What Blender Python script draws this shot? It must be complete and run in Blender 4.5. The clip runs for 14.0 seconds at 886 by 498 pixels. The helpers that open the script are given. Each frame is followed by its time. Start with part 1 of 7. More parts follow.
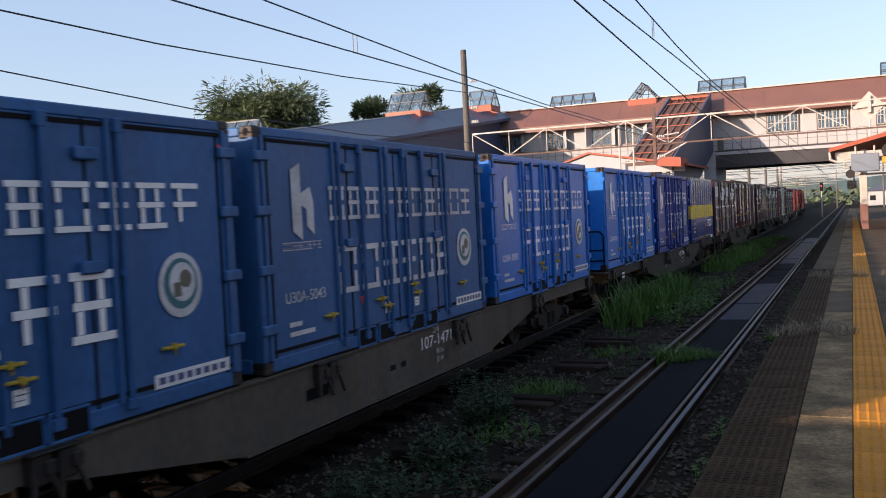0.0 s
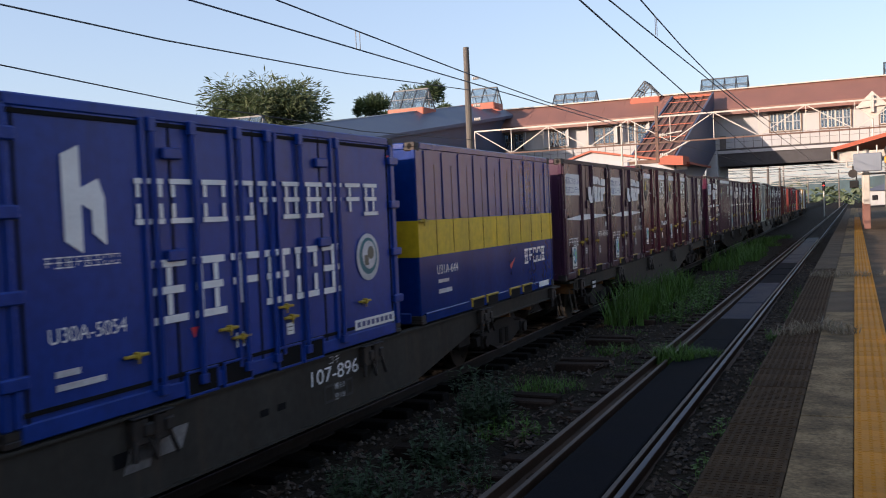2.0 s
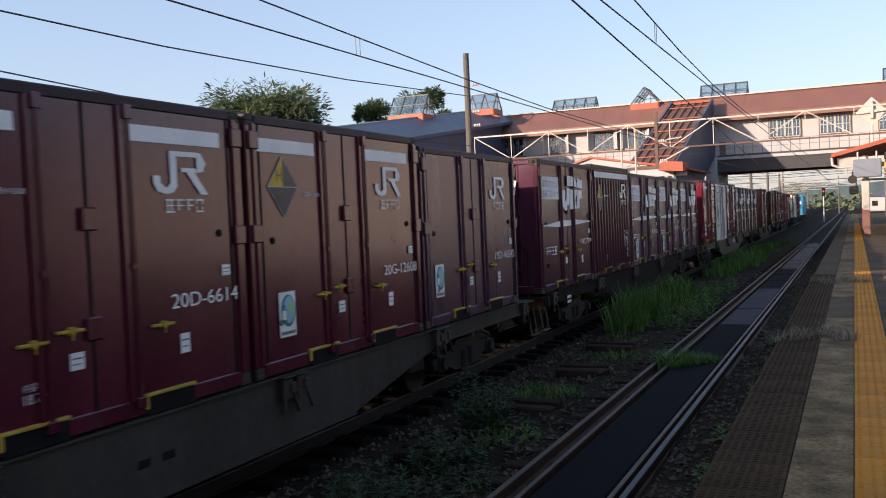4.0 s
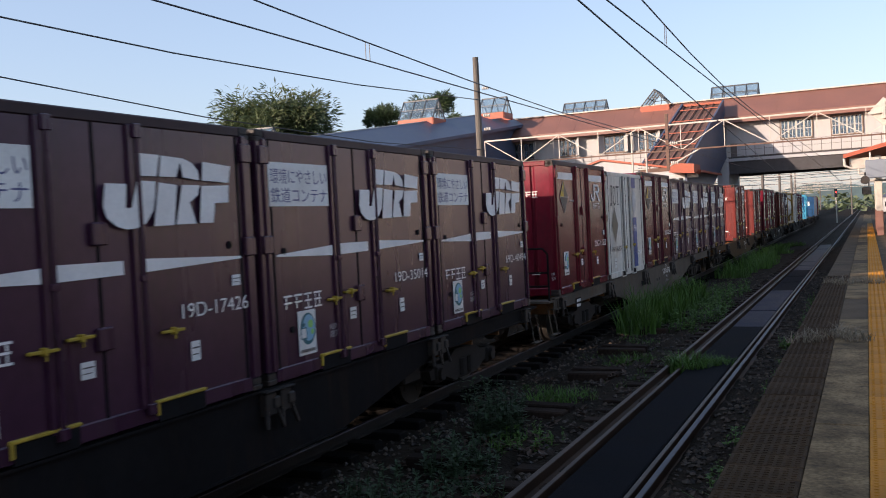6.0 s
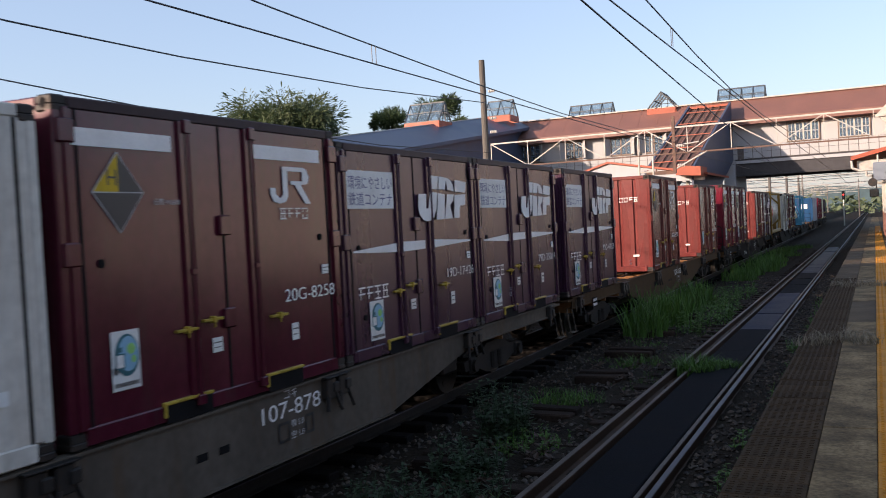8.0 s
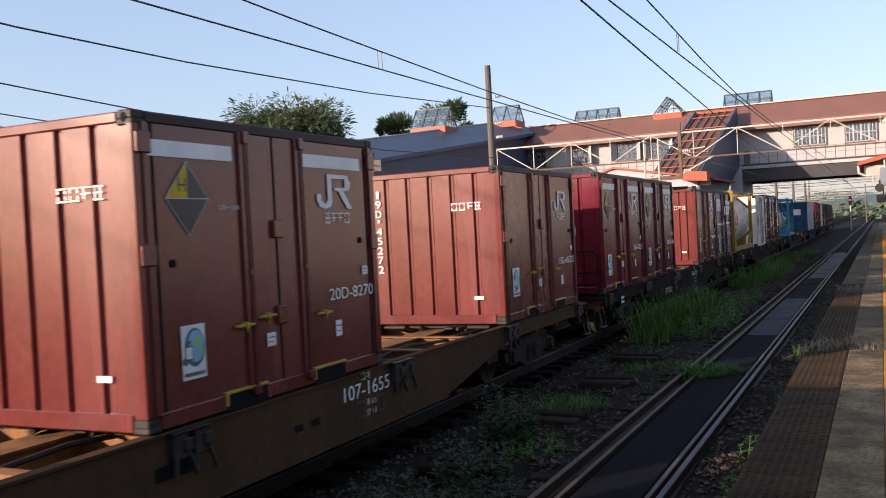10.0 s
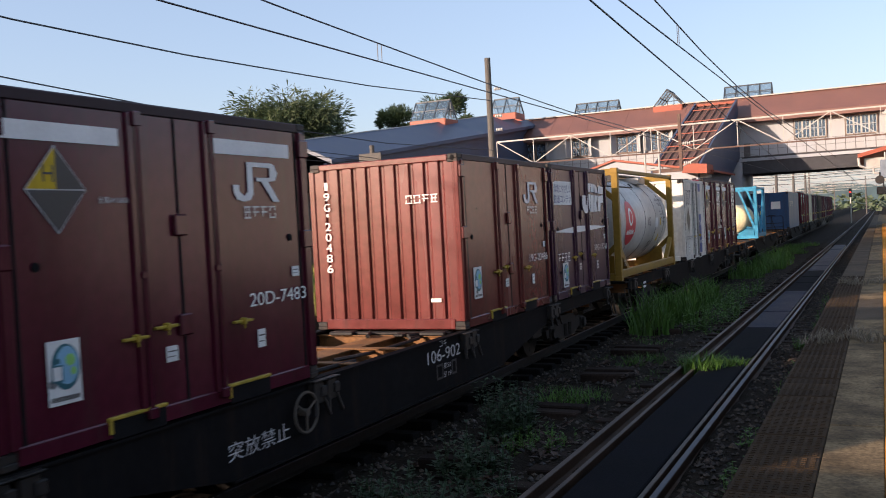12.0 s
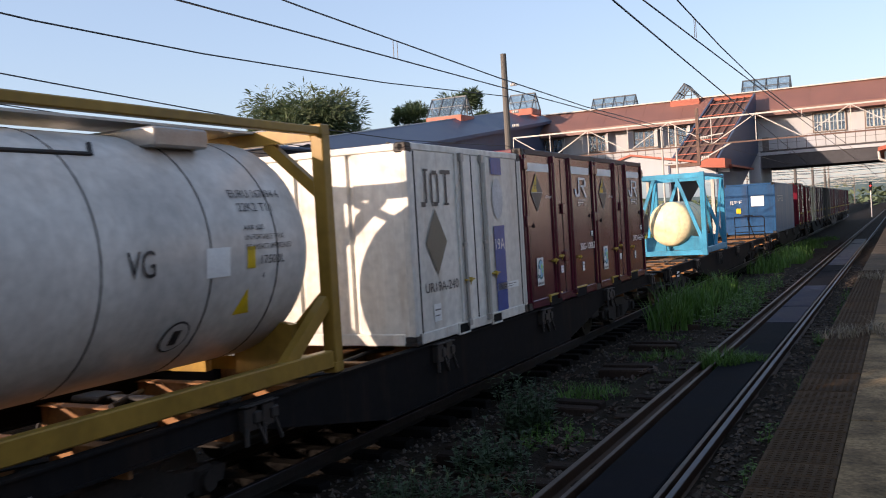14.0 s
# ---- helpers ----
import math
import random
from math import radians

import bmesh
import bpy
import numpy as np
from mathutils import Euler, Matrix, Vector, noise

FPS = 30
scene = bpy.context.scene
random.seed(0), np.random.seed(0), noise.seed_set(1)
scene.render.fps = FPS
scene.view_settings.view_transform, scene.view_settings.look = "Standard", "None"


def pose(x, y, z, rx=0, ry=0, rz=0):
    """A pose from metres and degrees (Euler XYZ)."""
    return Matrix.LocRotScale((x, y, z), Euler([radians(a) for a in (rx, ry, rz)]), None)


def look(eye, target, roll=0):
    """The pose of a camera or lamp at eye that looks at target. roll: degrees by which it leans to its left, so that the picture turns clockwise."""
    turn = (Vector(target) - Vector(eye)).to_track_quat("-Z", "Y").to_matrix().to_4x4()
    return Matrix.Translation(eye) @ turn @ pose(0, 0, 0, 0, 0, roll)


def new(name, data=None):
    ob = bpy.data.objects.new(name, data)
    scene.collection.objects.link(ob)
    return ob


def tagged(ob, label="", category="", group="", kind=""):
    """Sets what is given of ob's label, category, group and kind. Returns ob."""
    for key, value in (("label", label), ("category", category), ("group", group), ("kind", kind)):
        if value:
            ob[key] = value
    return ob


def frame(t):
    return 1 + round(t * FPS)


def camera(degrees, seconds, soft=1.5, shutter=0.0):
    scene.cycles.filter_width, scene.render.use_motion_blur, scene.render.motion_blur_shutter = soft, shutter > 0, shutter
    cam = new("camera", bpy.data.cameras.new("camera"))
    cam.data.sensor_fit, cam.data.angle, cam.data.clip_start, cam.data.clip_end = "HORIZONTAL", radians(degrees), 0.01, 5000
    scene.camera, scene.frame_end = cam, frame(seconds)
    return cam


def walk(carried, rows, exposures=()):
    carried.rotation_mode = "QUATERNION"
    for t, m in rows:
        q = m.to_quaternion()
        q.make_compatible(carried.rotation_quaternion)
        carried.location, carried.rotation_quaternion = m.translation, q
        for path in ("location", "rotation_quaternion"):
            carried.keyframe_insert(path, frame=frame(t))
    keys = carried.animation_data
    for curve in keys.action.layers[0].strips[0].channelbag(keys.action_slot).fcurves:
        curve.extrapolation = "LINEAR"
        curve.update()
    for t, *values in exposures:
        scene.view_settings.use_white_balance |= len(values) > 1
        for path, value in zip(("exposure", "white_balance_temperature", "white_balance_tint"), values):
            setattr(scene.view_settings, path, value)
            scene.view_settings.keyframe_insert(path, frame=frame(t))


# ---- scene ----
cam = camera(51.47, 14.0, soft=1.0, shutter=0.12)
EYE_H = 2.516
PATH = (
    (0.0, 87.92, 2.81, 24.00), (0.5, 87.87, 2.72, 24.05), (1.0, 87.76, 2.70, 24.04), (1.5, 87.73, 2.54, 24.06),
    (2.0, 87.76, 2.48, 24.11), (2.5, 88.08, 2.43, 24.01), (5.0, 88.21, 2.71, 24.36), (5.5, 88.29, 2.82, 24.59),
    (6.0, 88.41, 2.94, 24.78), (6.5, 88.48, 3.08, 25.14), (7.0, 88.46, 3.04, 25.16), (9.5, 88.95, 3.01, 25.34),
    (10.0, 88.95, 2.97, 25.54), (10.5, 88.92, 2.84, 25.67), (11.0, 88.89, 2.90, 25.76), (11.5, 88.80, 2.94, 25.47),
    (12.0, 88.50, 3.05, 25.54), (12.5, 88.39, 3.25, 25.93), (13.0, 88.31, 3.29, 26.26), (13.5, 88.38, 3.36, 26.48),
    (14.0, 88.34, 3.42, 26.59))
walk(cam, [(t, pose(0, 0, EYE_H, a, b, c)) for t, a, b, c in PATH],
     exposures=[(0.0, 0.72, 6450, 25), (10.5, 0.72, 6450, 25), (11.5, 0.58, 6450, 25), (12.3, 0.72, 6450, 25), (14.0, 0.72, 6450, 25)])

# ---- light: low sun from behind on the far side of the train, clear sky ----
SUN_EL, SUN_AZ = 15.0, 37.0          # height, and turn of the sun from straight behind
sun_dir = Vector((-math.sin(radians(SUN_AZ)) * math.cos(radians(SUN_EL)),
                  -math.cos(radians(SUN_AZ)) * math.cos(radians(SUN_EL)), math.sin(radians(SUN_EL))))
world = bpy.data.worlds.new("sky")
scene.world = world
world.use_nodes = True
sky = world.node_tree.nodes.new("ShaderNodeTexSky")
sky.sky_type, sky.sun_disc = "NISHITA", False
sky.sun_elevation, sky.sun_rotation = radians(SUN_EL), radians(180 + SUN_AZ)
sky.air_density, sky.dust_density, sky.ozone_density = 1.0, 1.6, 1.4
back = world.node_tree.nodes["Background"]
back.inputs["Strength"].default_value = 0.15
haze = world.node_tree.nodes.new("ShaderNodeMix")
haze.data_type = "RGBA"
haze.inputs[0].default_value = 0.4
haze.inputs[7].default_value = (2.1, 3.0, 3.65, 1)
world.node_tree.links.new(sky.outputs[0], haze.inputs[6])
world.node_tree.links.new(haze.outputs[2], back.inputs[0])
sun = new("sun", bpy.data.lights.new("sun", "SUN"))
sun.data.energy, sun.data.angle, sun.data.color = 5.0, radians(0.6), (1.0, 0.82, 0.6)
sun.matrix_world = look(sun_dir * 50, (0, 0, 0))


# ---- materials ----
def material(name, colour, rough=0.6, metal=0.0, vary=0.25, scale=3.0, grain=40.0, bump=0.1, dirt=None, dirt_amount=0.3,
             streak=False, rand=0.0, spec=0.5, bump_dist=0.01):
    """A painted or natural surface: colour varied at two scales, dirt in patches or runs, and a fine relief."""
    m = bpy.data.materials.new(name)
    m.use_nodes = True
    nt = m.node_tree
    n, l = nt.nodes, nt.links
    b = n["Principled BSDF"]
    tc = n.new("ShaderNodeTexCoord")
    mp = n.new("ShaderNodeMapping")
    l.new(tc.outputs["Object"], mp.inputs["Vector"])
    big = n.new("ShaderNodeTexNoise")
    big.inputs["Scale"].default_value, big.inputs["Detail"].default_value = scale, 5
    l.new(mp.outputs[0], big.inputs["Vector"])
    fine = n.new("ShaderNodeTexNoise")
    fine.inputs["Scale"].default_value, fine.inputs["Detail"].default_value = grain, 4
    l.new(tc.outputs["Object"], fine.inputs["Vector"])
    if streak:
        mp.inputs["Scale"].default_value = (1, 1, 0.12)
    r1 = n.new("ShaderNodeMapRange")
    r1.inputs["From Min"].default_value, r1.inputs["From Max"].default_value = 0.3, 0.7
    r1.inputs["To Min"].default_value, r1.inputs["To Max"].default_value = 1 - vary, 1 + vary
    l.new(big.outputs["Fac"], r1.inputs["Value"])
    r2 = n.new("ShaderNodeMapRange")
    r2.inputs["From Min"].default_value, r2.inputs["From Max"].default_value = 0.3, 0.7
    r2.inputs["To Min"].default_value, r2.inputs["To Max"].default_value = 1 - vary * 0.6, 1 + vary * 0.6
    l.new(fine.outputs["Fac"], r2.inputs["Value"])
    mul = n.new("ShaderNodeMath")
    mul.operation = "MULTIPLY"
    l.new(r1.outputs[0], mul.inputs[0])
    l.new(r2.outputs[0], mul.inputs[1])
    last = mul.outputs[0]
    if rand:
        oi = n.new("ShaderNodeObjectInfo")
        r3 = n.new("ShaderNodeMapRange")
        r3.inputs["To Min"].default_value, r3.inputs["To Max"].default_value = 1 - rand, 1 + rand
        l.new(oi.outputs["Random"], r3.inputs["Value"])
        mu2 = n.new("ShaderNodeMath")
        mu2.operation = "MULTIPLY"
        l.new(last, mu2.inputs[0])
        l.new(r3.outputs[0], mu2.inputs[1])
        last = mu2.outputs[0]
    hsv = n.new("ShaderNodeHueSaturation")
    hsv.inputs["Color"].default_value = (*colour, 1)
    l.new(last, hsv.inputs["Value"])
    col = hsv.outputs[0]
    if dirt:
        dn = n.new("ShaderNodeTexNoise")
        dn.inputs["Scale"].default_value, dn.inputs["Detail"].default_value = scale * 2.3, 8
        dn.inputs["Roughness"].default_value = 0.7
        l.new(mp.outputs[0], dn.inputs["Vector"])
        dr = n.new("ShaderNodeMapRange")
        dr.inputs["From Min"].default_value, dr.inputs["From Max"].default_value = 0.52, 0.75
        dr.inputs["To Max"].default_value = dirt_amount
        l.new(dn.outputs["Fac"], dr.inputs["Value"])
        mx = n.new("ShaderNodeMix")
        mx.data_type = "RGBA"
        l.new(dr.outputs[0], mx.inputs[0])
        l.new(col, mx.inputs[6])
        mx.inputs[7].default_value = (*dirt, 1)
        col = mx.outputs[2]
    l.new(col, b.inputs["Base Color"])
    rr = n.new("ShaderNodeMapRange")
    rr.inputs["To Min"].default_value, rr.inputs["To Max"].default_value = max(0.02, rough - 0.12), min(1, rough + 0.12)
    l.new(big.outputs["Fac"], rr.inputs["Value"])
    l.new(rr.outputs[0], b.inputs["Roughness"])
    b.inputs["Metallic"].default_value = metal
    b.inputs["Specular IOR Level"].default_value = spec
    if bump:
        bp = n.new("ShaderNodeBump")
        bp.inputs["Strength"].default_value, bp.inputs["Distance"].default_value = bump, bump_dist
        l.new(fine.outputs["Fac"], bp.inputs["Height"])
        l.new(bp.outputs[0], b.inputs["Normal"])
    return m


def leaf_material(name, colour, vary=0.35):
    """Thin leaves: varied from leaf to leaf, with some light through them."""
    m = bpy.data.materials.new(name)
    m.use_nodes = True
    n, l = m.node_tree.nodes, m.node_tree.links
    b = n["Principled BSDF"]
    g = n.new("ShaderNodeNewGeometry")
    r = n.new("ShaderNodeMapRange")
    r.inputs["To Min"].default_value, r.inputs["To Max"].default_value = 1 - vary, 1 + vary
    l.new(g.outputs["Random Per Island"], r.inputs["Value"])
    h = n.new("ShaderNodeHueSaturation")
    h.inputs["Color"].default_value = (*colour, 1)
    l.new(r.outputs[0], h.inputs["Value"])
    l.new(h.outputs[0], b.inputs["Base Color"])
    b.inputs["Roughness"].default_value = 0.6
    t = n.new("ShaderNodeBsdfTranslucent")
    l.new(h.outputs[0], t.inputs["Color"])
    mx = n.new("ShaderNodeMixShader")
    mx.inputs[0].default_value = 0.3
    l.new(b.outputs[0], mx.inputs[1])
    l.new(t.outputs[0], mx.inputs[2])
    l.new(mx.outputs[0], n["Material Output"].inputs["Surface"])
    return m


def paint(name, colour, **k):
    o = dict(rough=0.38, vary=0.2, scale=1.4, grain=9, bump=0.05, dirt=(0.05, 0.036, 0.033), dirt_amount=0.45, streak=True, spec=0.2)
    o.update(k)
    return material(name, colour, **o)


M = {
    "red": paint("wine_red_paint", (0.074, 0.008, 0.021), rough=0.2, spec=0.5),
    "red_bright": paint("brick_red_paint", (0.115, 0.0075, 0.0185), rough=0.2, spec=0.5),
    "red_faded": paint("faded_red_paint", (0.13, 0.027, 0.0245), rough=0.24, spec=0.45),
    "purple": paint("purple_brown_paint", (0.045, 0.0145, 0.036), dirt_amount=0.5, rough=0.28, spec=0.42),
    "brown": paint("red_brown_paint", (0.05, 0.009, 0.026), dirt_amount=0.5, rough=0.22, spec=0.45),
    "blue_dull": paint("faded_blue_paint", (0.024, 0.1, 0.25), rough=0.5, dirt=(0.13, 0.19, 0.26), dirt_amount=0.28),
    "blue": paint("blue_paint", (0.004, 0.145, 0.5), spec=0.3, dirt=(0.01, 0.07, 0.2)),
    "navy": paint("navy_paint", (0.0025, 0.036, 0.23), spec=0.28, dirt=(0.004, 0.02, 0.08)),
    "deep_blue": paint("deep_blue_paint", (0.0012, 0.025, 0.16), rough=0.22, spec=0.26, dirt=(0.004, 0.02, 0.07)),
    "mid_blue": paint("mid_blue_paint", (0.012, 0.06, 0.15)),
    "yellow_band": paint("yellow_paint", (0.62, 0.42, 0.015)),
    "white_box": paint("white_box_paint", (0.6, 0.585, 0.53), dirt=(0.32, 0.22, 0.12), dirt_amount=0.45),
    "cream": paint("cream_paint", (0.62, 0.55, 0.4)),
    "top_dark": paint("grimy_dark_paint", (0.035, 0.02, 0.024), rough=0.5),
    "seal": material("dark_rubber", (0.01, 0.01, 0.011), rough=0.8, spec=0.08),
    "steel": material("dark_steel", (0.018, 0.016, 0.015), rough=0.6, metal=0.3, dirt=(0.12, 0.06, 0.03), dirt_amount=0.4),
    "yellow_metal": paint("worn_yellow_metal", (0.42, 0.3, 0.04), dirt=(0.1, 0.06, 0.03), dirt_amount=0.6),
    "letter": material("white_lettering", (0.78, 0.78, 0.76), rough=0.5, vary=0.08, grain=30, bump=0.0),
    "letter_dim": material("worn_white_lettering", (0.5, 0.5, 0.5), rough=0.6, vary=0.25, grain=30, bump=0.0),
    "letter_dark": material("dark_lettering", (0.015, 0.015, 0.017), rough=0.5, vary=0.1, bump=0.0),
    "sign_blue": material("blue_lettering", (0.07, 0.08, 0.2), rough=0.5, vary=0.1, bump=0.0),
    "stripe_blue": paint("blue_stripe_paint", (0.03, 0.075, 0.28)),
    "label": material("white_label", (0.72, 0.74, 0.72), rough=0.5, vary=0.1, bump=0.0),
    "green_mark": material("green_print", (0.25, 0.6, 0.16), rough=0.5, vary=0.1, bump=0.0),
    "teal_mark": material("teal_print", (0.01, 0.12, 0.15), rough=0.5, vary=0.1, bump=0.0),
    "letter_faint": material("faded_white_lettering", (0.17, 0.165, 0.16), rough=0.6, vary=0.35, grain=30, bump=0.0),
    "blue_mark": material("pale_blue_print", (0.2, 0.45, 0.62), rough=0.5, vary=0.1, bump=0.0),
    "red_mark": material("red_print", (0.62, 0.04, 0.05), rough=0.45, vary=0.1, bump=0.0),
    "black_mark": material("black_print", (0.05, 0.045, 0.04), rough=0.5, vary=0.1, bump=0.0),
    "olive_mark": material("olive_print", (0.11, 0.1, 0.07), rough=0.5, vary=0.1, bump=0.0),
    "wagon_grey": paint("grey_wagon_paint", (0.1, 0.085, 0.07), spec=0.04, rough=0.7, dirt=(0.12, 0.07, 0.035), dirt_amount=0.75),
    "wagon_tan": paint("rust_brown_wagon_paint", (0.065, 0.04, 0.022), spec=0.05, rough=0.7, dirt=(0.09, 0.05, 0.025), dirt_amount=0.7),
    "wagon_dark": paint("dark_wagon_paint", (0.011, 0.0105, 0.011), spec=0.04, rough=0.75, dirt=(0.05, 0.03, 0.02), dirt_amount=0.4),
    "wagon_green": paint("grey_green_wagon_paint", (0.045, 0.042, 0.036), spec=0.06, rough=0.7, dirt=(0.1, 0.07, 0.05), dirt_amount=0.5),
    "deck_rust": material("rusty_deck_steel", (0.2, 0.088, 0.025), rough=0.75, dirt=(0.03, 0.018, 0.012), dirt_amount=0.9, vary=0.35),
    "bogie": material("brake_dust_and_shade_iron", (0.02, 0.0165, 0.014), spec=0.2, rough=0.8, vary=0.35),
    "tyre": material("worn_wheel_steel", (0.06, 0.055, 0.05), rough=0.45, metal=0.6),
    "tank_white": paint("white_tank_paint", (0.5, 0.485, 0.45), rough=0.32, dirt=(0.35, 0.3, 0.24), dirt_amount=0.35),
    "tank_cream": paint("cream_tank_paint", (0.72, 0.62, 0.38), rough=0.35),
    "frame_yellow": paint("yellow_frame_paint", (0.25, 0.15, 0.025), dirt=(0.16, 0.1, 0.05), dirt_amount=0.4),
    "frame_cyan": paint("light_blue_frame_paint", (0.035, 0.23, 0.37)),
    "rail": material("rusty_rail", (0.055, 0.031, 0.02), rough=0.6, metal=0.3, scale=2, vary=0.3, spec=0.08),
    "rail_head": material("polished_rail_head", (0.07, 0.068, 0.08), rough=0.5, metal=1.0, vary=0.15),
    "worn_rail": material("dull_worn_rail_head", (0.09, 0.068, 0.056), rough=0.55, metal=0.5, vary=0.3, scale=2, spec=0.2),
    # copy of the sleeper wood, darkened to hold the shade under the train
    "shade_sleeper": material("sleeper_in_painted_shade", (0.009, 0.008, 0.0075), rough=0.8, vary=0.4, scale=2, grain=30, bump=0.5, rand=0.3, spec=0.05),
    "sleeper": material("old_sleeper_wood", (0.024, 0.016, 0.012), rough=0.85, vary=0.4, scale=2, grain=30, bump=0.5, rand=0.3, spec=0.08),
    # darkened beyond its dirt, so that shade between the tracks goes near black
    "ground": material("dirty_shade_dark_ballast", (0.018, 0.013, 0.009), rough=0.95, vary=0.5, scale=1.3, grain=22, bump=0.9, dirt=(0.009, 0.011, 0.005), dirt_amount=0.7, bump_dist=0.04, spec=0.08),
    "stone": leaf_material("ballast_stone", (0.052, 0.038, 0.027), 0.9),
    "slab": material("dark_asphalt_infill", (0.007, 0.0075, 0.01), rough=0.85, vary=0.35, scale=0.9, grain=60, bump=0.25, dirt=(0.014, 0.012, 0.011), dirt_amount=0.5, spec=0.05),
    # bluish base colour stands in for the sky's reflection on the wet asphalt
    "wet": material("wet_asphalt_sky_tint", (0.008, 0.011, 0.027), rough=0.5, vary=0.45, scale=1.3, grain=60, bump=0.3, spec=0.035),
    "plate": material("dark_nonslip_tile", (0.044, 0.0285, 0.016), rough=0.85, vary=0.45, scale=3, grain=60, bump=0.3, rand=0.18, spec=0.08),
    "concrete": material("worn_concrete", (0.15, 0.108, 0.06), rough=0.88, vary=0.55, scale=2.6, grain=34, bump=0.5, dirt=(0.022, 0.019, 0.016), dirt_amount=0.9, spec=0.08),
    "asphalt": material("old_platform_asphalt", (0.075, 0.056, 0.037), rough=0.85, vary=0.45, scale=1.2, grain=70, bump=0.5, dirt=(0.09, 0.077, 0.062), dirt_amount=0.45, spec=0.08),
    "tactile": material("yellow_tactile_tile", (0.42, 0.18, 0.022), rough=0.65, vary=0.16, scale=3, grain=40, bump=0.1, dirt=(0.2, 0.08, 0.02), dirt_amount=0.6, rand=0.15, spec=0.08),
    "wall_cream": material("cream_wall_panel", (0.35, 0.36, 0.365), rough=0.7, vary=0.06, scale=1.0, dirt=(0.3, 0.26, 0.21), dirt_amount=0.35, streak=True),
    "wall_white": material("white_wall_panel", (0.36, 0.375, 0.395), rough=0.7, vary=0.06, scale=1.0, dirt=(0.28, 0.265, 0.24), dirt_amount=0.35, streak=True),
    "wall_pale": material("pale_reflection_wall", (0.52, 0.48, 0.44), rough=0.8, vary=0.1, scale=0.4, dirt=(0.4, 0.32, 0.24), dirt_amount=0.5, streak=True),
    "wall_dark": material("dark_sky_blocker", (0.05, 0.035, 0.028), rough=0.8, vary=0.2, scale=0.6, dirt=(0.03, 0.024, 0.02), dirt_amount=0.4, streak=True),
    # blue-grey tone carries the shade that lies on the pale wall
    "hall_wall": material("shade_grey_wall", (0.155, 0.185, 0.225), rough=0.7, vary=0.08, scale=1.0, dirt=(0.17, 0.16, 0.15), dirt_amount=0.4, streak=True),
    "slate_sheet": material("dark_slate_sheet", (0.006, 0.0072, 0.011), rough=0.6, spec=0.12, vary=0.15, scale=0.8),
    "litter": leaf_material("rusty_litter", (0.055, 0.03, 0.018)),
    "reed": leaf_material("brown_seed_heads", (0.2, 0.125, 0.055)),
    "joint": material("grey_joint", (0.1, 0.09, 0.085), rough=0.7),
    "roof_brown": material("brown_metal_roof", (0.17, 0.08, 0.062), rough=0.5, vary=0.12, scale=0.7, dirt=(0.15, 0.09, 0.06), dirt_amount=0.3),
    "roof_red": material("orange_red_roof", (0.3, 0.065, 0.03), rough=0.55, vary=0.12, scale=0.9),
    "roof_dark": material("slate_blue_roof", (0.045, 0.062, 0.105), rough=0.45, vary=0.2, scale=0.8),
    "dark_brown": material("dark_brown_fascia", (0.009, 0.0065, 0.006), rough=0.7, spec=0.08),
    "girder": material("dark_girder_steel", (0.03, 0.03, 0.035), rough=0.6),
    "white_steel": material("white_steel_paint", (0.4, 0.385, 0.35), rough=0.5, vary=0.12, dirt=(0.3, 0.2, 0.12), dirt_amount=0.45),
    "grey_steel": material("galvanised_steel", (0.33, 0.32, 0.3), rough=0.45, metal=0.5, vary=0.15),
    "rusty_steel": material("rusty_brown_steel", (0.1, 0.055, 0.04), rough=0.7, vary=0.3),
    "concrete_pole": material("grey_concrete_pole", (0.1, 0.092, 0.083), rough=0.85, vary=0.2, scale=1.5, streak=True),
    "wire": material("dark_wire", (0.03, 0.03, 0.033), rough=0.5, metal=0.5),
    "insulator": material("brown_porcelain", (0.5, 0.48, 0.44), rough=0.3),
    "window_frame": material("brown_window_frame", (0.13, 0.085, 0.06), rough=0.5),
    "sky_frame": material("grey_blue_frame", (0.03, 0.04, 0.05), rough=0.5),
    "bark": material("bark", (0.09, 0.065, 0.045), rough=0.9, vary=0.4, scale=4, bump=0.6),
    "leaf_dark": leaf_material("dark_tree_leaves", (0.075, 0.105, 0.045)),
    # leaf green paled, with a little far-off haze put into it
    "leaf_far": leaf_material("haze_pale_leaves", (0.1, 0.135, 0.07)),
    "leaf_pine": leaf_material("grey_green_tree_leaves", (0.045, 0.075, 0.03)),
    "weed": leaf_material("weed_green", (0.06, 0.14, 0.02)),
    "weed_grey": leaf_material("mugwort_green", (0.03, 0.06, 0.026)),
    "straw": leaf_material("dry_straw", (0.19, 0.165, 0.12)),
    "field": leaf_material("meadow_grass", (0.25, 0.23, 0.04)),
    "soil": material("meadow_soil", (0.1, 0.09, 0.04), rough=0.95, vary=0.4, scale=0.6),
    # blue cast of distance is mixed into the colour of the woods
    "hill": material("haze_blue_woods", (0.05, 0.085, 0.1), rough=1.0, vary=0.3, scale=0.05, bump=0),
    "screen": material("black_screen", (0.012, 0.012, 0.014), rough=0.2),
    "orange": material("orange_plastic", (0.6, 0.22, 0.03), rough=0.5),
}
glass = bpy.data.materials.new("window_glass")
glass.use_nodes = True
gn, gl = glass.node_tree.nodes, glass.node_tree.links
gb = gn["Principled BSDF"]
gb.inputs["Base Color"].default_value = (0.12, 0.19, 0.27, 1)
gb.inputs["Roughness"].default_value = 0.05
clear = gn.new("ShaderNodeBsdfTransparent")
